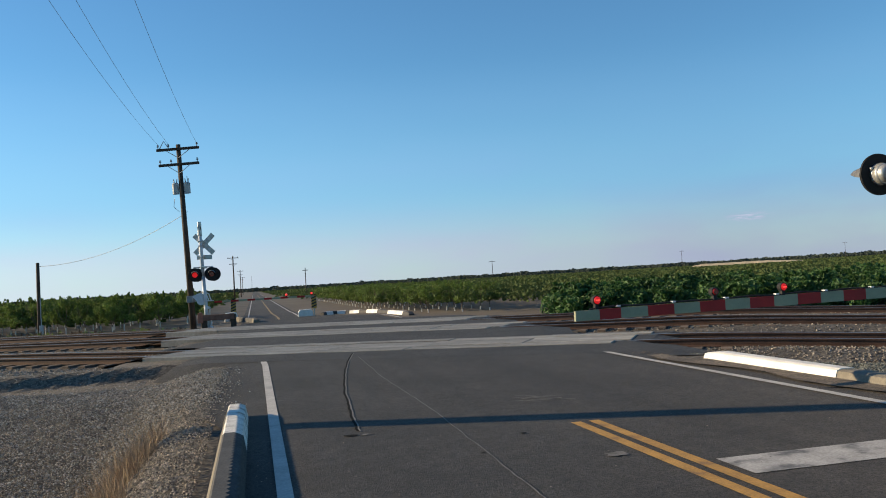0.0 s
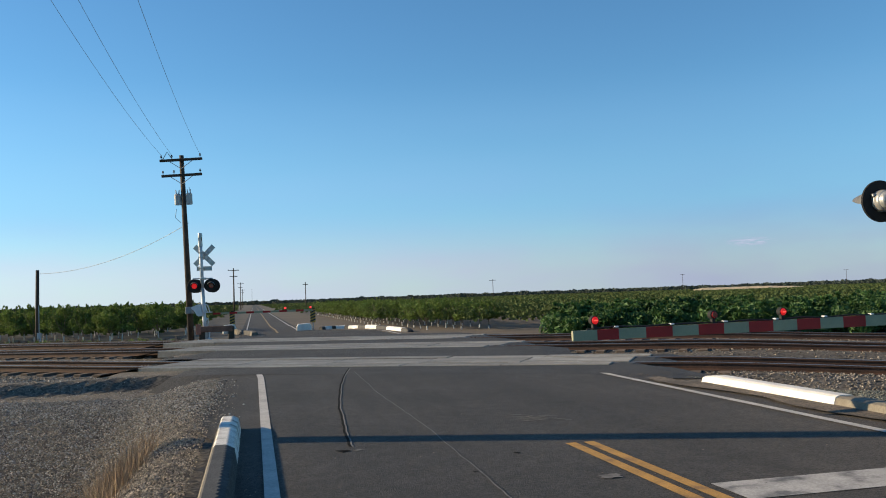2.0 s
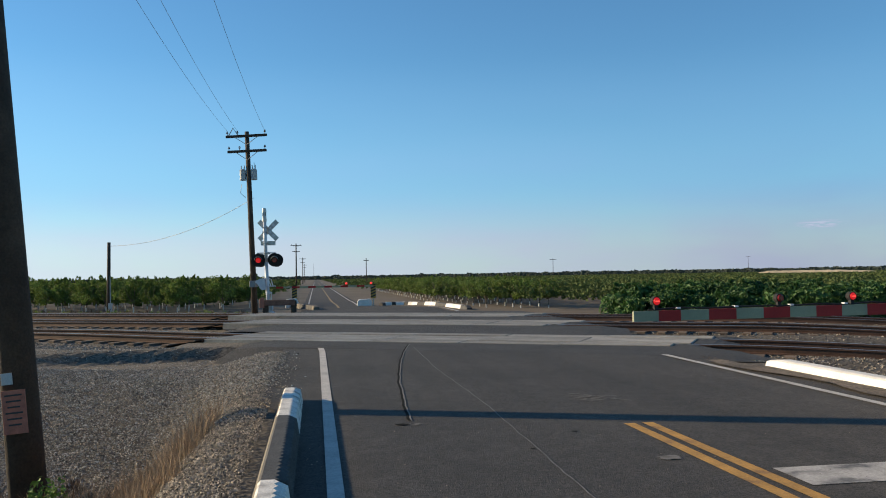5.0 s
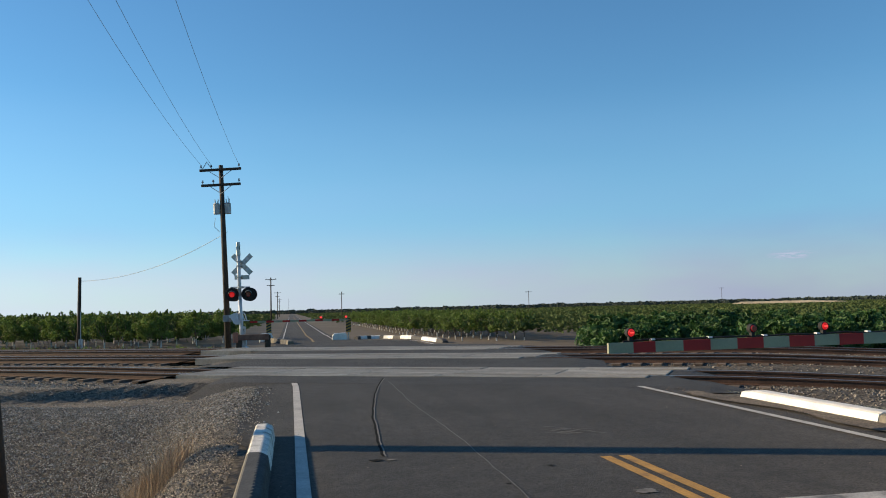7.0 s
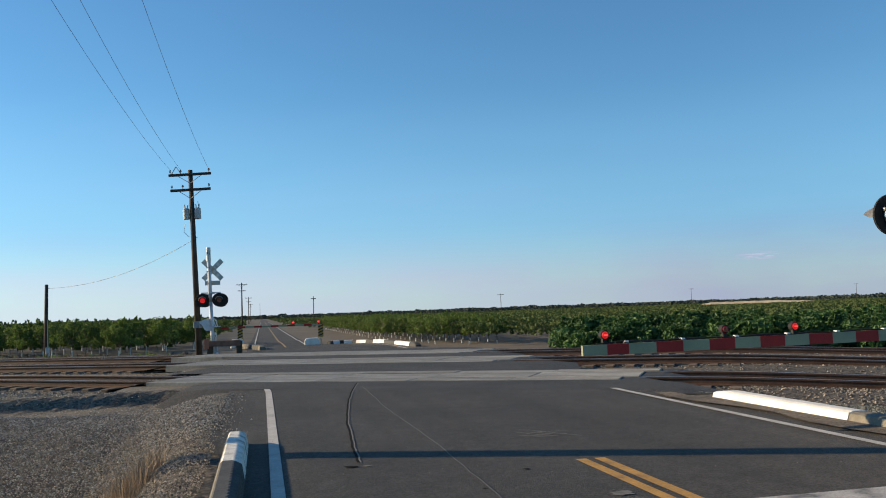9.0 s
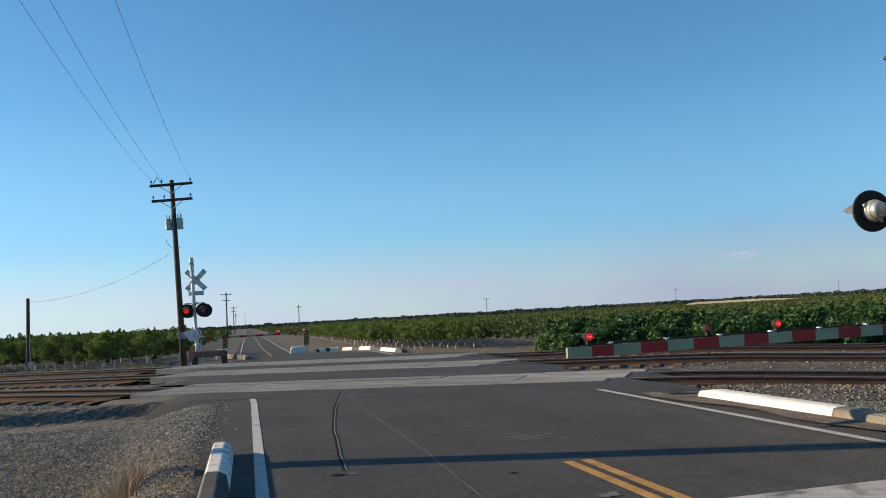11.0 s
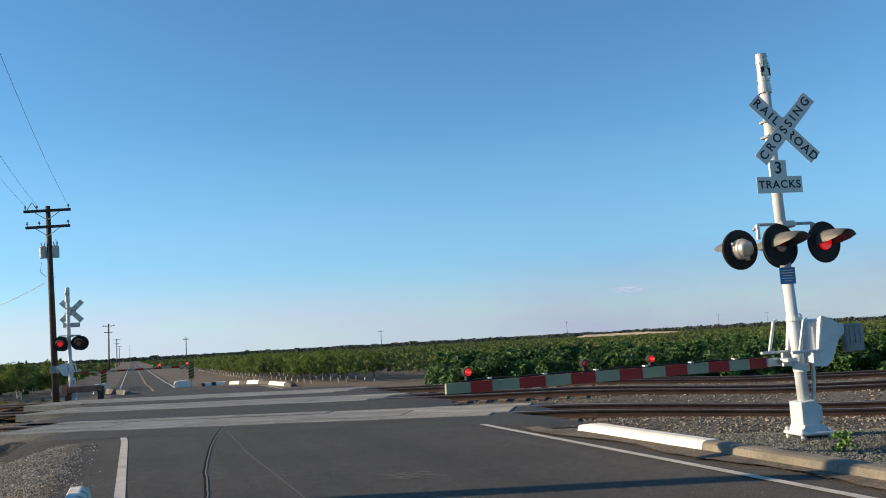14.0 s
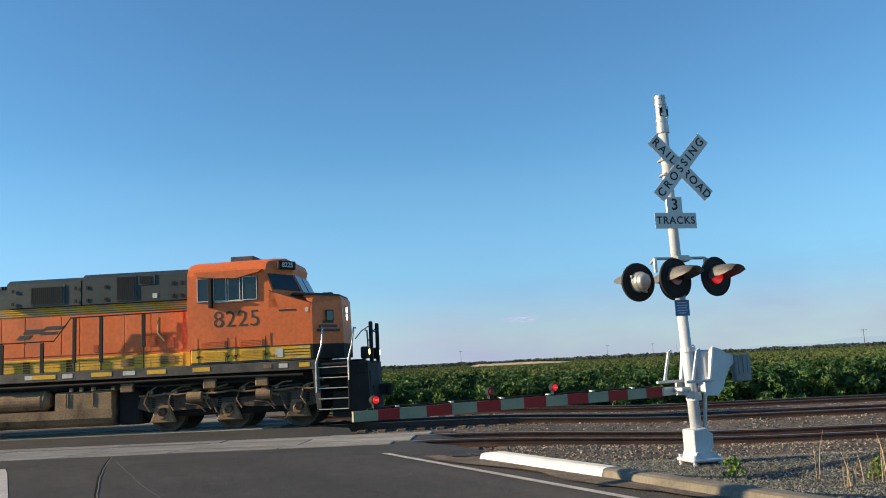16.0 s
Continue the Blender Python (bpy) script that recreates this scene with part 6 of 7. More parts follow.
    side_box(bm, -4.05, -3.95, -h, 3.46, 4.30, 0.14, 0.01)
    part("mirror", bm, FRAME_BLACK, loco, "black wind deflector beside the window")
    part("road_number", text_mesh("8225", 0.66, 0.002, pose(-3.27, -h - 0.004, 3.10, 90, 0, 0), 1.06, -0.006), NUMBER_GREY, loco, "dark road number")
    bm = bmesh.new()
    side_box(bm, -2.05, -1.55, -h, 3.27, 3.32, 0.006)
    part("text_bar", bm, GREEN_BLACK, loco)
    bm = bmesh.new()
    side_box(bm, -1.30, -1.20, -h, 3.22, 3.34, 0.006)
    part("data_plate", bm, WHITE_TRIM, loco)
    # louvred equipment doors under the cab
    bm = bmesh.new()
    side_box(bm, -4.48, -2.30, -h, 2.33, 2.68, 0.012, 0.004)
    frame_door = part("equipment_panel", bm, ORANGE, loco, "equipment panel with two louvred doors")
    for x0 in (-4.30, -3.21):
        for z0, z1, mm in ((1.94, 2.27, YELLOW), (2.32, 2.56, ORANGE)):
            bm = bmesh.new()
            n = int((z1 - z0) / 0.042)
            for k in range(n):
                side_box(bm, x0, x0 + 0.68, -h - 0.012, z0 + 0.042 * k, z0 + 0.042 * k + 0.026, 0.026)
            part("louvre", bm, mm, frame_door, "yellow louvres" if mm is YELLOW else "orange louvres")
        bm = bmesh.new()
        for q in (-0.10, 0.76):
            tube(bm, (x0 + q, -h - 0.0, 2.08), (x0 + q, -h - 0.05, 2.08), 0.035, 0.035, 10)
            rod(bm, [(x0 + q, -h - 0.04, 2.08), (x0 + q + 0.08, -h - 0.04, 2.11)], 0.016, 6)
            rod(bm, [(x0 + q, -h - 0.01, 1.92), (x0 + q, -h - 0.01, 2.60)], 0.008, 4)
        part("door_latch", bm, SIGNAL_BLACK, frame_door, "black latch")
    # long hood
    hy = 1.16
    bm = bmesh.new()
    box(bm, (-12.7, 0, 2.01), (15.9, 2 * hy, 0.50), None, 0.01)
    part("hood_base", bm, YELLOW, loco, "yellow lower band of the long hood")
    bm = bmesh.new()
    box(bm, (-12.7, 0, 2.885), (15.9, 2 * hy - 0.01, 1.26), None, 0.01)
    hood = part("hood", bm, ORANGE, loco, "orange long hood")
    bm = bmesh.new()
    box(bm, (-12.7, 0, 3.645), (15.9, 2 * hy - 0.005, 0.26), None, 0.01)
    part("hood_band", bm, YELLOW, loco, "yellow upper band")
    for z in (3.57, 3.635, 3.70, 3.51, 3.755):
        bm = bmesh.new()
        for s in (-1, 1):
            side_box(bm, -20.6, -4.75, s * hy, z, z + 0.022, 0.006)
        part("band_line", bm, GREEN_BLACK if z in (3.51, 3.755) else GRIME, loco)
    # upper hood in sections of different height
    for x0, x1, z1, y in ((-7.9, -4.72, 4.66, 1.30), (-10.2, -7.95, 4.60, 1.28), (-20.6, -10.25, 4.36, 1.16)):
        bm = bmesh.new()
        loft(bm, [[(x0, -y, 3.78), (x1, -y, 3.78), (x1, y, 3.78), (x0, y, 3.78)], [(x0, -y, z1 - 0.12), (x1, -y, z1 - 0.12), (x1, y, z1 - 0.12), (x0, y, z1 - 0.12)],
                  [(x0, -y + 0.16, z1), (x1, -y + 0.16, z1), (x1, y - 0.16, z1), (x0, y - 0.16, z1)]])
        part("upper_hood", bm, GREEN_BLACK, loco, "dark green upper hood section")
    for x0, x1, z0, z1, y in ((-9.45, -8.47, 3.88, 4.35, 1.28), (-6.86, -6.31, 3.88, 4.52, 1.30), (-6.18, -5.76, 4.31, 4.51, 1.30)):
        bm = bmesh.new()
        side_box(bm, x0 - 0.04, x1 + 0.04, -y, z0 - 0.04, z1 + 0.04, 0.02)
        g = part("grille_frame", bm, GREEN_BLACK, loco)
        bm = bmesh.new()
        k = int((x1 - x0) / 0.06)
        for i in range(k):
            side_box(bm, x0 + 0.06 * i, x0 + 0.06 * i + 0.035, -y - 0.02, z0, z1, 0.015)
        part("grille", bm, SIGNAL_BLACK, g, "black intake grille")
    bm = bmesh.new()
    side_box(bm, -5.80, -5.66, -1.30, 3.86, 4.0, 0.01)
    part("data_plate", bm, WHITE_TRIM, loco)
    for x in (-4.95, -7.2, -7.75, -5.2, -8.1, -10.0):
        for z in (4.27, 3.9):
            bm = bmesh.new()
            side_box(bm, x - 0.035, x + 0.035, -1.30, z - 0.05, z + 0.05, 0.02)
            part("hinge", bm, SIGNAL_BLACK, loco, "black hinge")
    # exhaust and roof bits
    bm = bmesh.new()
    box(bm, (-11.2, 0.0, 4.36), (0.8, 1.2, 0.22), None, 0.03)
    for k in range(3):
        tube(bm, (-10.55 - 0.1 * k, -0.55, 4.25), (-10.55 - 0.1 * k, -0.55, 4.52), 0.05, 0.09, 10)
    part("horn_cluster", bm, SIGNAL_BLACK, loco, "horns on the hood roof")
    # hood doors with gaps and latches
    x = -4.95
    k = 0
    while x > -14.5:
        w = (0.95, 0.78, 1.35, 0.55, 1.10, 0.72)[k % 6]
        for s in (-1, 1):
            bm = bmesh.new()
            side_box(bm, x - w + 0.012, x - 0.012, s * (hy - 0.005), 2.34, 3.48, 0.018, 0.006)
            d = part("hood_door", bm, ORANGE, hood, "orange hood door")
            bm = bmesh.new()
            side_box(bm, x - w + 0.012, x - 0.012, s * hy, 1.88, 2.24, 0.014, 0.005)
            part("lower_door", bm, YELLOW, hood, "yellow lower panel")
            bm = bmesh.new()
            for z in (2.00, 2.08, 2.16):
                side_box(bm, x - w + 0.012, x - 0.012, s * (hy + 0.014), z, z + 0.014, 0.004)
            part("panel_line", bm, GRIME, hood)
        x -= w
        k += 1
    for x0, w, z0, z1, mm in ((-6.05, 0.35, 2.50, 2.78, ORANGE_SHADED), (-5.45, 0.24, 2.42, 2.72, ORANGE_SHADED), (-5.62, 0.42, 1.96, 2.20, GRIME), (-6.80, 0.40, 1.94, 2.16, GRIME), (-7.62, 0.16, 2.40, 2.62, ORANGE_SHADED), (-9.72, 0.20, 1.86, 2.22, SIGNAL_BLACK), (-8.42, 0.18, 1.86, 2.22, SIGNAL_BLACK)):
        bm = bmesh.new()
        for q in range(5):
            side_box(bm, x0, x0 + w, -hy - 0.015, z0 + q * (z1 - z0) / 5, z0 + (q + 0.7) * (z1 - z0) / 5, 0.02)
        part("vent", bm, mm, hood, "small louvred vent")
    # lettering on the hood as plain slanted shapes
    for x0, z0, w, hh in ((-9.95, 2.86, 0.35, 0.12), (-9.75, 3.02, 0.55, 0.12), (-9.15, 3.12, 0.55, 0.09), (-9.25, 2.98, 0.45, 0.07)):
        bm = bmesh.new()
        prism(bm, [(x0, z0), (x0 + w, z0), (x0 + w + 0.12, z0 + hh), (x0 + 0.12, z0 + hh)], -hy - 0.024, -hy - 0.016)
        part("emblem_bar", bm, GREEN_BLACK, hood)
    # handrails and black posts
    for s in (-1, 1):
        for x, z0, z1 in ((-6.0, 2.46, 3.40), (-7.25, 2.10, 3.39), (-8.04, 2.10, 3.39), (-9.0, 1.70, 2.72), (-10.2, 1.70, 2.72), (-11.6, 1.70, 2.72), (-13.0, 1.70, 2.72), (-14.4, 1.70, 2.72), (-15.8, 1.70, 2.72), (-17.2, 1.70, 2.72), (-18.6, 1.70, 2.72), (-20.0, 1.70, 2.72)):
            bm = bmesh.new()
            box(bm, (x, s * 1.47, (z0 + z1) / 2), (0.11, 0.05, z1 - z0), None, 0.01)
            if z0 > 1.8:
                rod(bm, [(x, s * 1.47, z0), (x, s * 1.47, 1.74)], 0.02, 6)
            part("handrail_post", bm, SIGNAL_BLACK, loco, "thick black handrail post")
        bm = bmesh.new()
        rod(bm, [(-4.65, s * 1.47, 3.43), (-8.15, s * 1.47, 3.40), (-8.65, s * 1.47, 2.76), (-20.4, s * 1.47, 2.70)], 0.022, 6)
        part("handrail", bm, SIGNAL_BLACK, loco, "black handrail")
    bm = bmesh.new()
    rod(bm, [(-5.42, -1.30, 2.62), (-5.62, -1.30, 2.84), (-5.62, -1.30, 3.30)], 0.05, 6)
    part("pipe", bm, GRIME, loco)
    # fuel tank, air reservoirs
    bm = bmesh.new()
    out = [(-1.40, 0.52), (-1.30, 0.36), (-1.05, 0.27), (1.05, 0.27), (1.30, 0.36), (1.40, 0.52), (1.42, 0.76), (-1.42, 0.76)]
    loft(bm, [[(-13.6, y, z) for y, z in out], [(-6.95, y, z) for y, z in out]])
    part("fuel_tank", bm, GRIME, loco, "dusty tan fuel tank")
    bm = bmesh.new()
    out = [(-1.42, 0.765), (1.42, 0.765), (1.42, 1.22), (1.36, 1.28), (-1.36, 1.28), (-1.42, 1.22)]
    loft(bm, [[(-8.62, y, z) for y, z in out], [(-6.97, y, z) for y, z in out]])
    part("tank_end", bm, GRIME, loco, "dusty tan tank section")
    # plain black boxes added to darken the gaps under the frame
    bm = bmesh.new()
    box(bm, (-6.55, 0, 0.80), (0.70, 2.3, 1.05), None, 0.08)
    box(bm, (-10.8, 0, 1.05), (4.2, 1.7, 0.56), None, 0.03)
    part("gap_block", bm, FRAME_BLACK, loco, "added black block that keeps the gap by the tank dark")
    for s in (-1, 1):
        bm = bmesh.new()
        for x in (-8.3, -8.24, -7.5):
            box(bm, (x, s * 1.43, 1.05), (0.03, 0.03, 0.40), None, 0.005)
        for x in (-8.15, -7.85, -7.5, -6.9):
            box(bm, (x, s * 1.40, 1.34), (0.10, 0.10, 0.12), None, 0.01)
        part("tank_fittings", bm, GRIME, loco, "dusty tank fittings")
        bm = bmesh.new()
        tube(bm, (-13.0, s * 1.14, 1.06), (-8.98, s * 1.14, 1.06), 0.285, 0.285, 22)
        tube(bm, (-8.98, s * 1.14, 1.06), (-8.84, s * 1.14, 1.06), 0.285, 0.16, 22)
        tube(bm, (-9.12, s * 1.14, 1.06), (-9.07, s * 1.14, 1.06), 0.30, 0.30, 22)
        part("air_reservoir", bm, GRIME, loco, "long brown air reservoir")
        bm = bmesh.new()
        rod(bm, [(-10.5, s * 1.48, 1.46), (-4.0, s * 1.48, 1.50), (-1.4, s * 1.48, 1.46)], 0.04, 8)
        rod(bm, [(-7.0, s * 1.42, 1.38), (-5.2, s * 1.42, 1.33), (-2.2, s * 1.42, 1.37)], 0.028, 6)
        part("air_pipe", bm, FRAME_BLACK, loco, "black air pipes under the sill")
        for x in (-2.6, -4.1, -6.5):
            bm = bmesh.new()
            box(bm, (x, s * 1.40, 1.36), (0.36, 0.14, 0.32), None, 0.02)
            part("underframe_box", bm, GRIME, loco, "dusty equipment box")
    # front: platform, steps, plough, coupler
    bm = bmesh.new()
    box(bm, (-0.28, 0, 1.60), (1.30, 2.9, 0.34), None, 0.02)
    part("front_platform", bm, FRAME_BLACK, loco, "black front platform")
    bm = bmesh.new()
    loft(bm, [[(-0.6, -1.4, 0.22), (0.10, -1.4, 0.22), (0.42, 0, 0.22), (0.10, 1.4, 0.22), (-0.6, 1.4, 0.22)], [(-0.6, -1.4, 0.95), (-0.10, -1.4, 0.95), (0.10, 0, 0.95), (-0.10, 1.4, 0.95), (-0.6, 1.4, 0.95)]])
    part("snow_plough", bm, FRAME_BLACK, loco, "black pilot plough")
    bm = bmesh.new()
    box(bm, (0.2, 0, 1.20), (0.5, 2.3, 0.62), None, 0.04)
    box(bm, (0.55, 0, 0.92), (0.55, 0.30, 0.32), None, 0.05)
    box(bm, (0.84, -0.12, 0.92), (0.20, 0.16, 0.36), None, 0.05)
    part("coupler", bm, FRAME_BLACK, loco, "black coupler and draft gear")
    for y in (-0.75, -0.5, 0.5, 0.75):
        bm = bmesh.new()
        rod(bm, [(0.25, y, 1.30), (0.45, y, 1.05), (0.42, y, 0.72), (0.30, y * 0.9, 0.62)], 0.035, 6)
        part("air_hose", bm, SIGNAL_BLACK, loco, "black hose")
    for s in (-1, 1):
        st = new("step_ladder")
        st.parent = loco
        tagged(st, "black stepwell with pale tread edges")
        bm = bmesh.new()
        for x in (-0.98, -0.12):
            box(bm, (x, s * 1.34, 1.15), (0.05, 0.34, 1.45), None, 0.01)
        box(bm, (-0.55, s * 1.16, 1.2), (0.86, 0.03, 1.3))
        part("stepwell", bm, FRAME_BLACK, st)
        bm = bmesh.new()
        prism(bm, [(-1.14, 1.66), (-0.94, 1.66), (-0.90, 0.46), (-1.02, 0.46)], min(s * 1.48, s * 1.52), max(s * 1.48, s * 1.52))
        part("side_plate", bm, SILL, st, "grimy grey step side plate")
        for k in range(5):
            bm = bmesh.new()
            box(bm, (-0.55, s * 1.34, 0.47 + 0.29 * k), (0.84, 0.34, 0.03), None, 0.005)
            part("tread", bm, FRAME_BLACK, st)
            bm = bmesh.new()
            box(bm, (-0.55, s * 1.515, 0.475 + 0.29 * k), (0.84, 0.015, 0.022))
            part("tread_edge", bm, WHITE_TRIM, st, "pale tread edge")
        bm = bmesh.new()
        rod(bm, [(-1.02, s * 1.53, 0.95), (-1.02, s * 1.53, 1.75), (-0.86, s * 1.50, 2.25), (-0.84, s * 1.40, 2.72), (-0.90, s * 1.28, 2.80)], 0.026, 8)
        part("grab_rail", bm, GALV, st, "bright bent grab rail")
        bm = bmesh.new()
        rod(bm, [(-0.10, s * 1.53, 1.25), (-0.10, s * 1.53, 1.85), (0.0, s * 1.45, 2.25), (0.02, s * 1.20, 2.72), (0.02, s * 0.9, 2.72)], 0.026, 8)
        part("grab_rail", bm, GALV, st, "bright bent grab rail")
        bm = bmesh.new()
        box(bm, (0.42, s * 0.62, 2.30), (0.10, 0.17, 1.20), None, 0.02)
        part("front_post", bm, SIGNAL_BLACK, loco, "black upright front post")
        dl = new("ditch_light")
        dl.parent = loco
        tagged(dl, "lit ditch light in a black box")
        bm = bmesh.new()
        box(bm, (0.30, s * 1.02, 2.00), (0.22, 0.30, 0.34), None, 0.03)
        part("light_box", bm, FRAME_BLACK, dl)
        bm = bmesh.new()
        tube(bm, (0.41, s * 1.02, 2.02), (0.435, s * 1.02, 2.02), 0.085, 0.08, 18)
        part("light_lens", bm, HEADLIGHT, dl, "glowing warm lens")
    bm = bmesh.new()
    for q in (-1, 1):
        bm = bmesh.new()
        rod(bm, [(0.06, q * 1.2, 2.40), (0.20, q * 0.95, 2.62), (0.40, q * 0.66, 2.78)], 0.018, 6)
        part("front_rail", bm, GALV, loco, "bent front handrail")
    bm = bmesh.new()
    rod(bm, [(0.42, -0.62 + 1.24 * i / 8, 2.78 - 0.16 * (1 - (i / 4 - 1) ** 2)) for i in range(9)], 0.016, 5)
    part("safety_chain", bm, SIGNAL_BLACK, loco, "sagging black safety chain")
    bm = bmesh.new()
    loft(bm, [[(-0.10, -1.48, 0.40), (0.45, -1.30, 0.40), (0.62, 0, 0.40), (0.45, 1.30, 0.40), (-0.10, 1.48, 0.40)],
              [(-0.10, -1.48, 1.74), (0.40, -1.35, 1.74), (0.46, 0, 1.74), (0.40, 1.35, 1.74), (-0.10, 1.48, 1.74)]])
    part("pilot_plate", bm, FRAME_BLACK, loco, "black pilot sheet across the front")
    for z in (3.30, 2.90):
        bm = bmesh.new()
        rod(bm, [(-0.40, -0.76, z), (-0.30, -0.76, z + 0.03), (-0.30, -0.70, z - 0.2)], 0.018, 6)
        part("nose_grab_iron", bm, GALV, nose, "small grab iron")
    # trucks
    fx, rx = (-1.62, -3.62, -5.55), (-16.0, -18.0, -19.95)
    build_truck(loco, fx)
    build_truck(loco, rx)
    sets = [build_wheelset(loco, x) for x in (*fx, *rx)]
    # rear wall
    bm = bmesh.new()
    box(bm, (END + 0.55, 0, 2.9), (0.2, 2.2, 1.9), None, 0.05)
    part("rear_platform_wall", bm, ORANGE, loco)
    return loco, sets


loco, wheelsets = build_locomotive()

# ---- loose stones, dry grass, weeds ----


def verge_spot(rnd):
    y = 4.8 + 12.5 * rnd.random() ** 1.15
    x = rnd.uniform(-0.74 * y - 0.4, -0.2 * y)
    r, k = ROAD_INV @ Vector((x, y, 0)), TRACK_INV @ Vector((x, y, 0))
    edge = -0.6 if r.y < 10.8 else -0.86 + abs(rnd.gauss(0, 0.22))
    if r.x > edge or k.y > 15.8 + rnd.gauss(0, 0.15):
        return None
    return x, y, max(ground_z(x, y) - 0.002, 0.0 if r.x > -0.85 else -9)


def bed_spot(rnd):
    k = Vector((rnd.uniform(-28, 17), rnd.uniform(15.2, 22.8), 0))
    if -14.6 < k.x < -0.6 + 0.2 * rnd.random():
        return None
    p = TRACK @ k
    near = abs(k.y - 19.05) < 1.35 and k.x < -10
    if near and rnd.random() < 0.45:
        return None
    return p.x, p.y, max(bed_z(k.x, k.y) - (0.02 if near else 0), ground_z(p.x, p.y) - 0.03)


def far_bed_spot(rnd):
    k = Vector((rnd.uniform(-36, 30), rnd.uniform(22.8, 33.0), 0))
    if -18.4 < k.x < -5.0:
        return None
    p = TRACK @ k
    return p.x, p.y, bed_z(k.x, k.y)


def mast_spot(rnd):
    r = Vector((7.34 + rnd.random() * 6.5, 5.5 + rnd.random() * 8.5, 0))
    p = ROAD @ r
    k = TRACK_INV @ p
    if k.y > 15.9:
        return None
    return p.x, p.y, ground_z(p.x, p.y) - 0.008


def road_grit(rnd):
    r = Vector((rnd.choice((6.80 - abs(rnd.gauss(0, 0.12)), 6.80 - abs(rnd.gauss(0, 0.18)), 6.78 - abs(rnd.gauss(0, 0.25)), rnd.gauss(-0.35, 0.2), rnd.uniform(0.3, 6.0))), rnd.uniform(4, 15.6), 0))
    if -0.72 < r.x < -0.15 and r.y < 11.6:
        return None
    p = ROAD @ r
    return p.x, p.y, 0.004


def blue_spot(rnd):
    """The ditch's far side, under blue-grey crushed stone."""
    p = verge_spot(rnd)
    if p is None or (TRACK_INV @ Vector((p[0], p[1], 0))).y < 7.6 + 1.8 * rnd.random() + 0.9 * (ROAD_INV @ Vector((p[0], p[1], 0))).x + 2.6:
        return None
    return p


stones("verge_gravel", 90000, verge_spot, STONE, 0.005, 0.015, "brown and grey angular gravel on the road verge", seed=1)
stones("ditch_gravel", 62000, blue_spot, STONE_BLUE, 0.008, 0.021, "blue-grey crushed stone on the ditch side", seed=14)


def bank_spot(rnd):
    k = Vector((rnd.uniform(-24, -9.5), rnd.uniform(11.5, 16.4), 0))
    p = TRACK @ k
    if (ROAD_INV @ p).x > -0.9:
        return None
    return p.x, p.y, max(ground_z(p.x, p.y) - 0.03, bed_z(k.x, k.y) if k.y > 15 and k.x < -14.5 else -9)


stones("bank_gravel", 9000, bank_spot, STONE_BLUE, 0.008, 0.020, "grey gravel on the bank below the track", seed=8)
stones("track_ballast", 62000, bed_spot, STONE_BED, 0.014, 0.033, "grey crushed stone along the near track", seed=2)
stones("brown_ballast", 24000, far_bed_spot, STONE_BED, 0.018, 0.040, "brownish crushed stone between the tracks", seed=3)
stones("mast_gravel", 36000, mast_spot, STONE_GREY, 0.007, 0.020, "grey gravel round the signal's foot", seed=5)
stones("road_grit", 1500, road_grit, STONE_BROWN, 0.004, 0.010, "scattered grit on the asphalt", seed=6)


def grass_tuft(name, spots, mat, tall, blades, label, seed, lean=0.35, width=0.006):
    rnd = random.Random(seed)
    verts, faces = [], []
    for x, y in spots:
        z = ground_z(x, y) - 0.05
        grown = rnd.uniform(0.45, 1.2)
        for _ in range(blades):
            a = rnd.uniform(0, 6.28)
            h = tall * grown * rnd.uniform(0.4, 1.1)
            b = rnd.uniform(0, 6.28)
            bx, by = x + rnd.gauss(0, 0.05), y + rnd.gauss(0, 0.05)
            l = lean * rnd.random() * h
            n = len(verts)
            w = width * rnd.uniform(0.6, 1.4)
            dx, dy = math.cos(b) * w, math.sin(b) * w
            mx, my = math.cos(a) * l * 0.35, math.sin(a) * l * 0.35
            ex, ey = math.cos(a) * l, math.sin(a) * l
            verts += [(bx - dx, by - dy, z), (bx + dx, by + dy, z), (bx + mx + dx, by + my + dy, z + h * 0.6), (bx + mx - dx, by + my - dy, z + h * 0.6), (bx + ex, by + ey, z + h)]
            faces += [(n, n + 1, n + 2, n + 3), (n + 3, n + 2, n + 4)]
    return tagged(new(name, cloud_mesh(name, verts, faces, mat)), label, "grass", kind="stuff")


rnd = random.Random(9)
tufts = []
while len(tufts) < 900:
    q = rnd.random()
    x, y = -3.3 - 0.42 * (10.2 - (5.0 + 5.2 * q)) * 0.4 + rnd.gauss(0, 1.0) - 1.6 * rnd.random(), 5.0 + 5.6 * q + rnd.gauss(0, 0.25)
    if (ROAD_INV @ Vector((x, y, 0))).x < -1.25 and noise.noise(Vector((x * 0.9, y * 0.9, 2))) > -0.1:
        tufts.append((x, y))
grass_tuft("dry_grass", tufts, STRAW, 0.40, 34, "tall dry straw-coloured grass in the roadside ditch", 1, 0.75, 0.0019)
brush = [(x - 0.9 + rnd.gauss(0, 0.35), y - 0.1 + rnd.gauss(0, 0.4)) for x, y in tufts[::6]]
grass_tuft("dead_brush", brush, BRUSH, 0.34, 16, "dead brown brush in the ditch", 4, 1.1, 0.0035)
floor_weeds = []
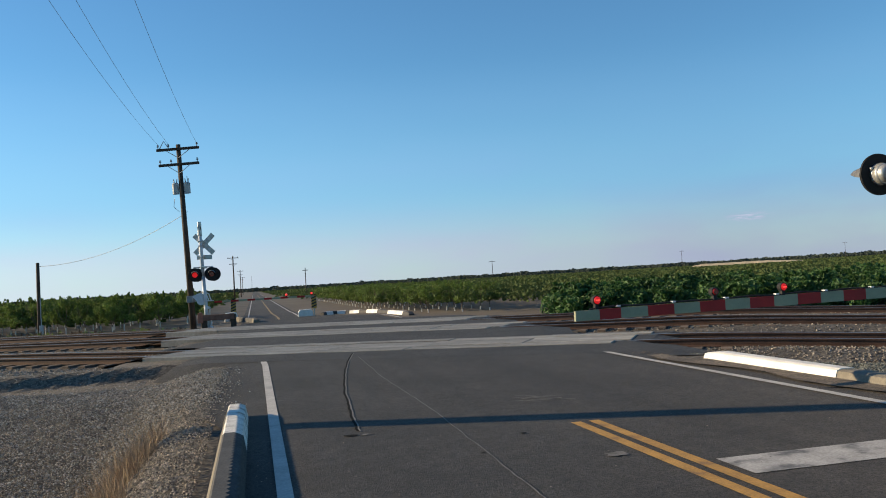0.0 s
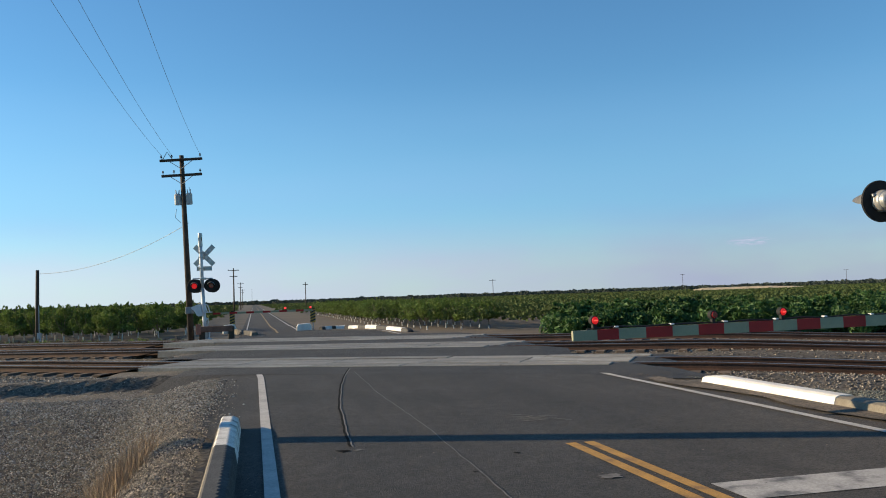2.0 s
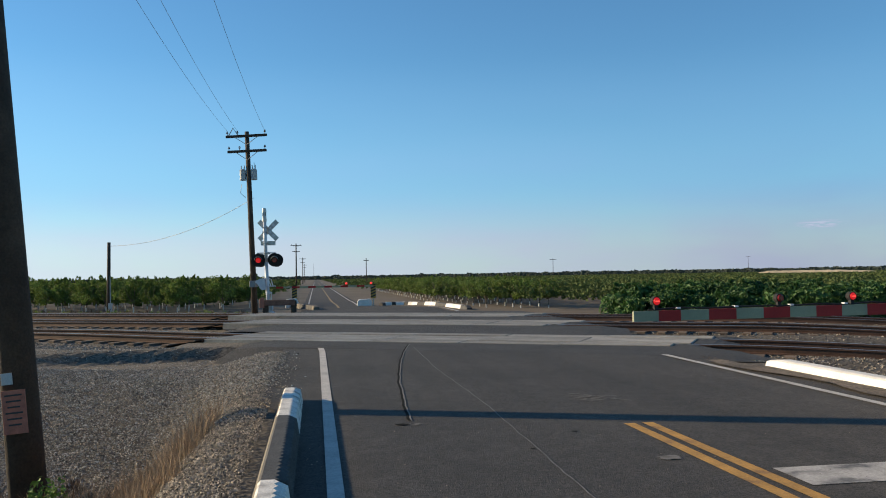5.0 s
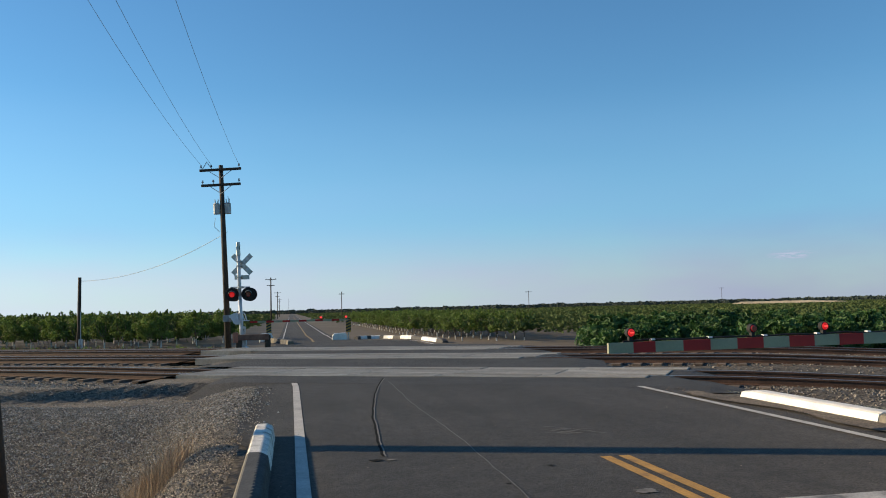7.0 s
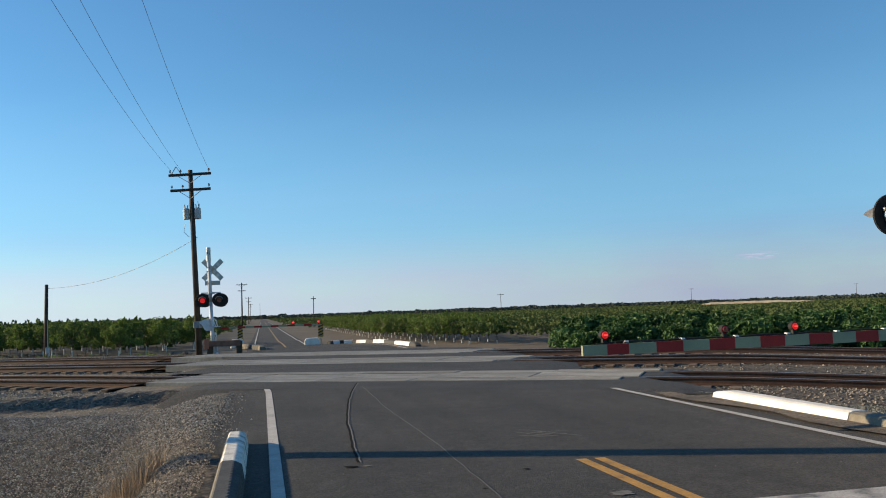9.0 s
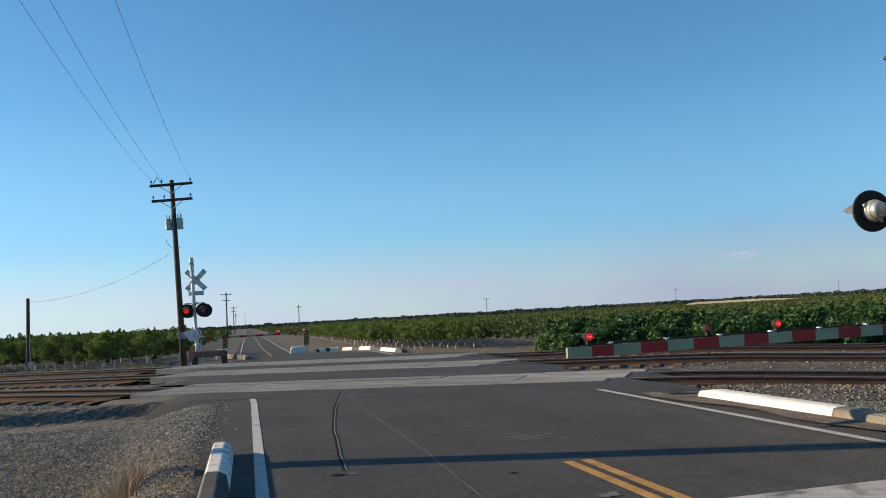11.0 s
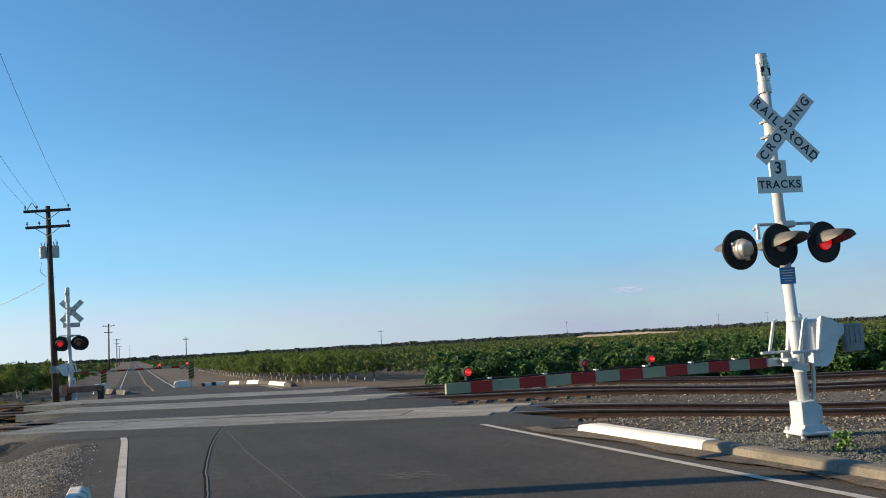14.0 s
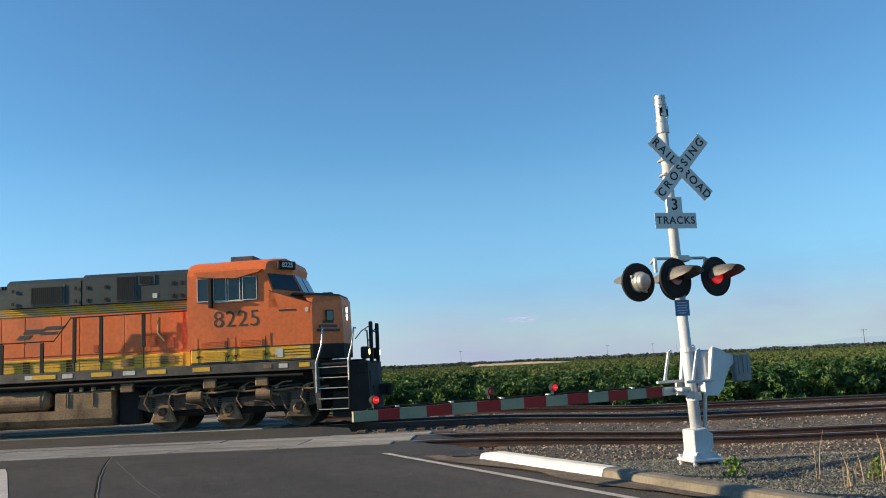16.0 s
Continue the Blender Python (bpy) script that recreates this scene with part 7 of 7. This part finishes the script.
while len(floor_weeds) < 420:
    q = TRACK @ Vector((rnd.uniform(-62, -25.5), rnd.uniform(34.6, 39.6), 0))
    if (ROAD_INV @ q).x < -2.6:
        floor_weeds.append((q.x, q.y))
grass_tuft("dry_weeds", floor_weeds[::2], BRUSH, 0.26, 14, "brown weeds along the orchard's edge", 21, 0.9, 0.012)
grass_tuft("green_grass", floor_weeds[1::2], LEAF_DARK, 0.24, 14, "green weeds along the orchard's edge", 22, 0.9, 0.012)
right = [tuple((ROAD @ Vector((9.6 + rnd.gauss(0, 0.35) + 0.5 * rnd.random(), 7.3 + rnd.gauss(0, 0.5), 0))).xy) for _ in range(11)]
grass_tuft("dry_weeds", right, STRAW, 0.62, 6, "sparse pale dry weed stalks beside the kerb", 2, 0.3, 0.007)


def weed(x, y, h, n, seed):
    rnd = random.Random(seed)
    verts, faces = [], []
    z = ground_z(x, y) - 0.04
    for _ in range(n):
        leaf_cloud(rnd, 26, (x + rnd.gauss(0, 0.07), y + rnd.gauss(0, 0.07), z + h * rnd.uniform(0.25, 0.9)), (0.10, 0.10, 0.16), 0.035, verts, faces, 3)
    t = new("roadside_weed", cloud_mesh("roadside_weed", verts, faces, WEED))
    return tagged(t, "small yellow-green weed growing in gravel", "weed", "roadside weeds")


for i, (rx, ry, h, n) in enumerate(((8.62, 8.75, 0.30, 6), (9.95, 7.6, 0.26, 5))):
    w = ROAD @ Vector((rx, ry, 0))
    weed(w.x, w.y, h, n, i)
weed(-5.25, 9.35, 0.55, 12, 9)
p = TRACK @ Vector((10.5, 33.6, 0))
weed(p.x, p.y, 0.6, 12, 12)


def motions():
    """The locomotive comes in along the middle track at 20.75 metres a second."""
    rows = []
    for i in range(0, 33):
        t = i * 0.5
        rows.append((t, TRACK @ pose(-4.23 - 20.75 * (16.0 - t), TRACK_Y[1], 0.006)))
    walk(loco, rows)
    turn = math.degrees(20.75 / 0.535)
    for w in wheelsets:
        x, y, z = w.matrix_basis.translation
        spin = []
        t = 0.0
        while t < 16.001:
            spin.append((t, pose(x, y, z, 0, turn * t, 0)))
            t += 1 / 30
        walk(w, spin)


motions()
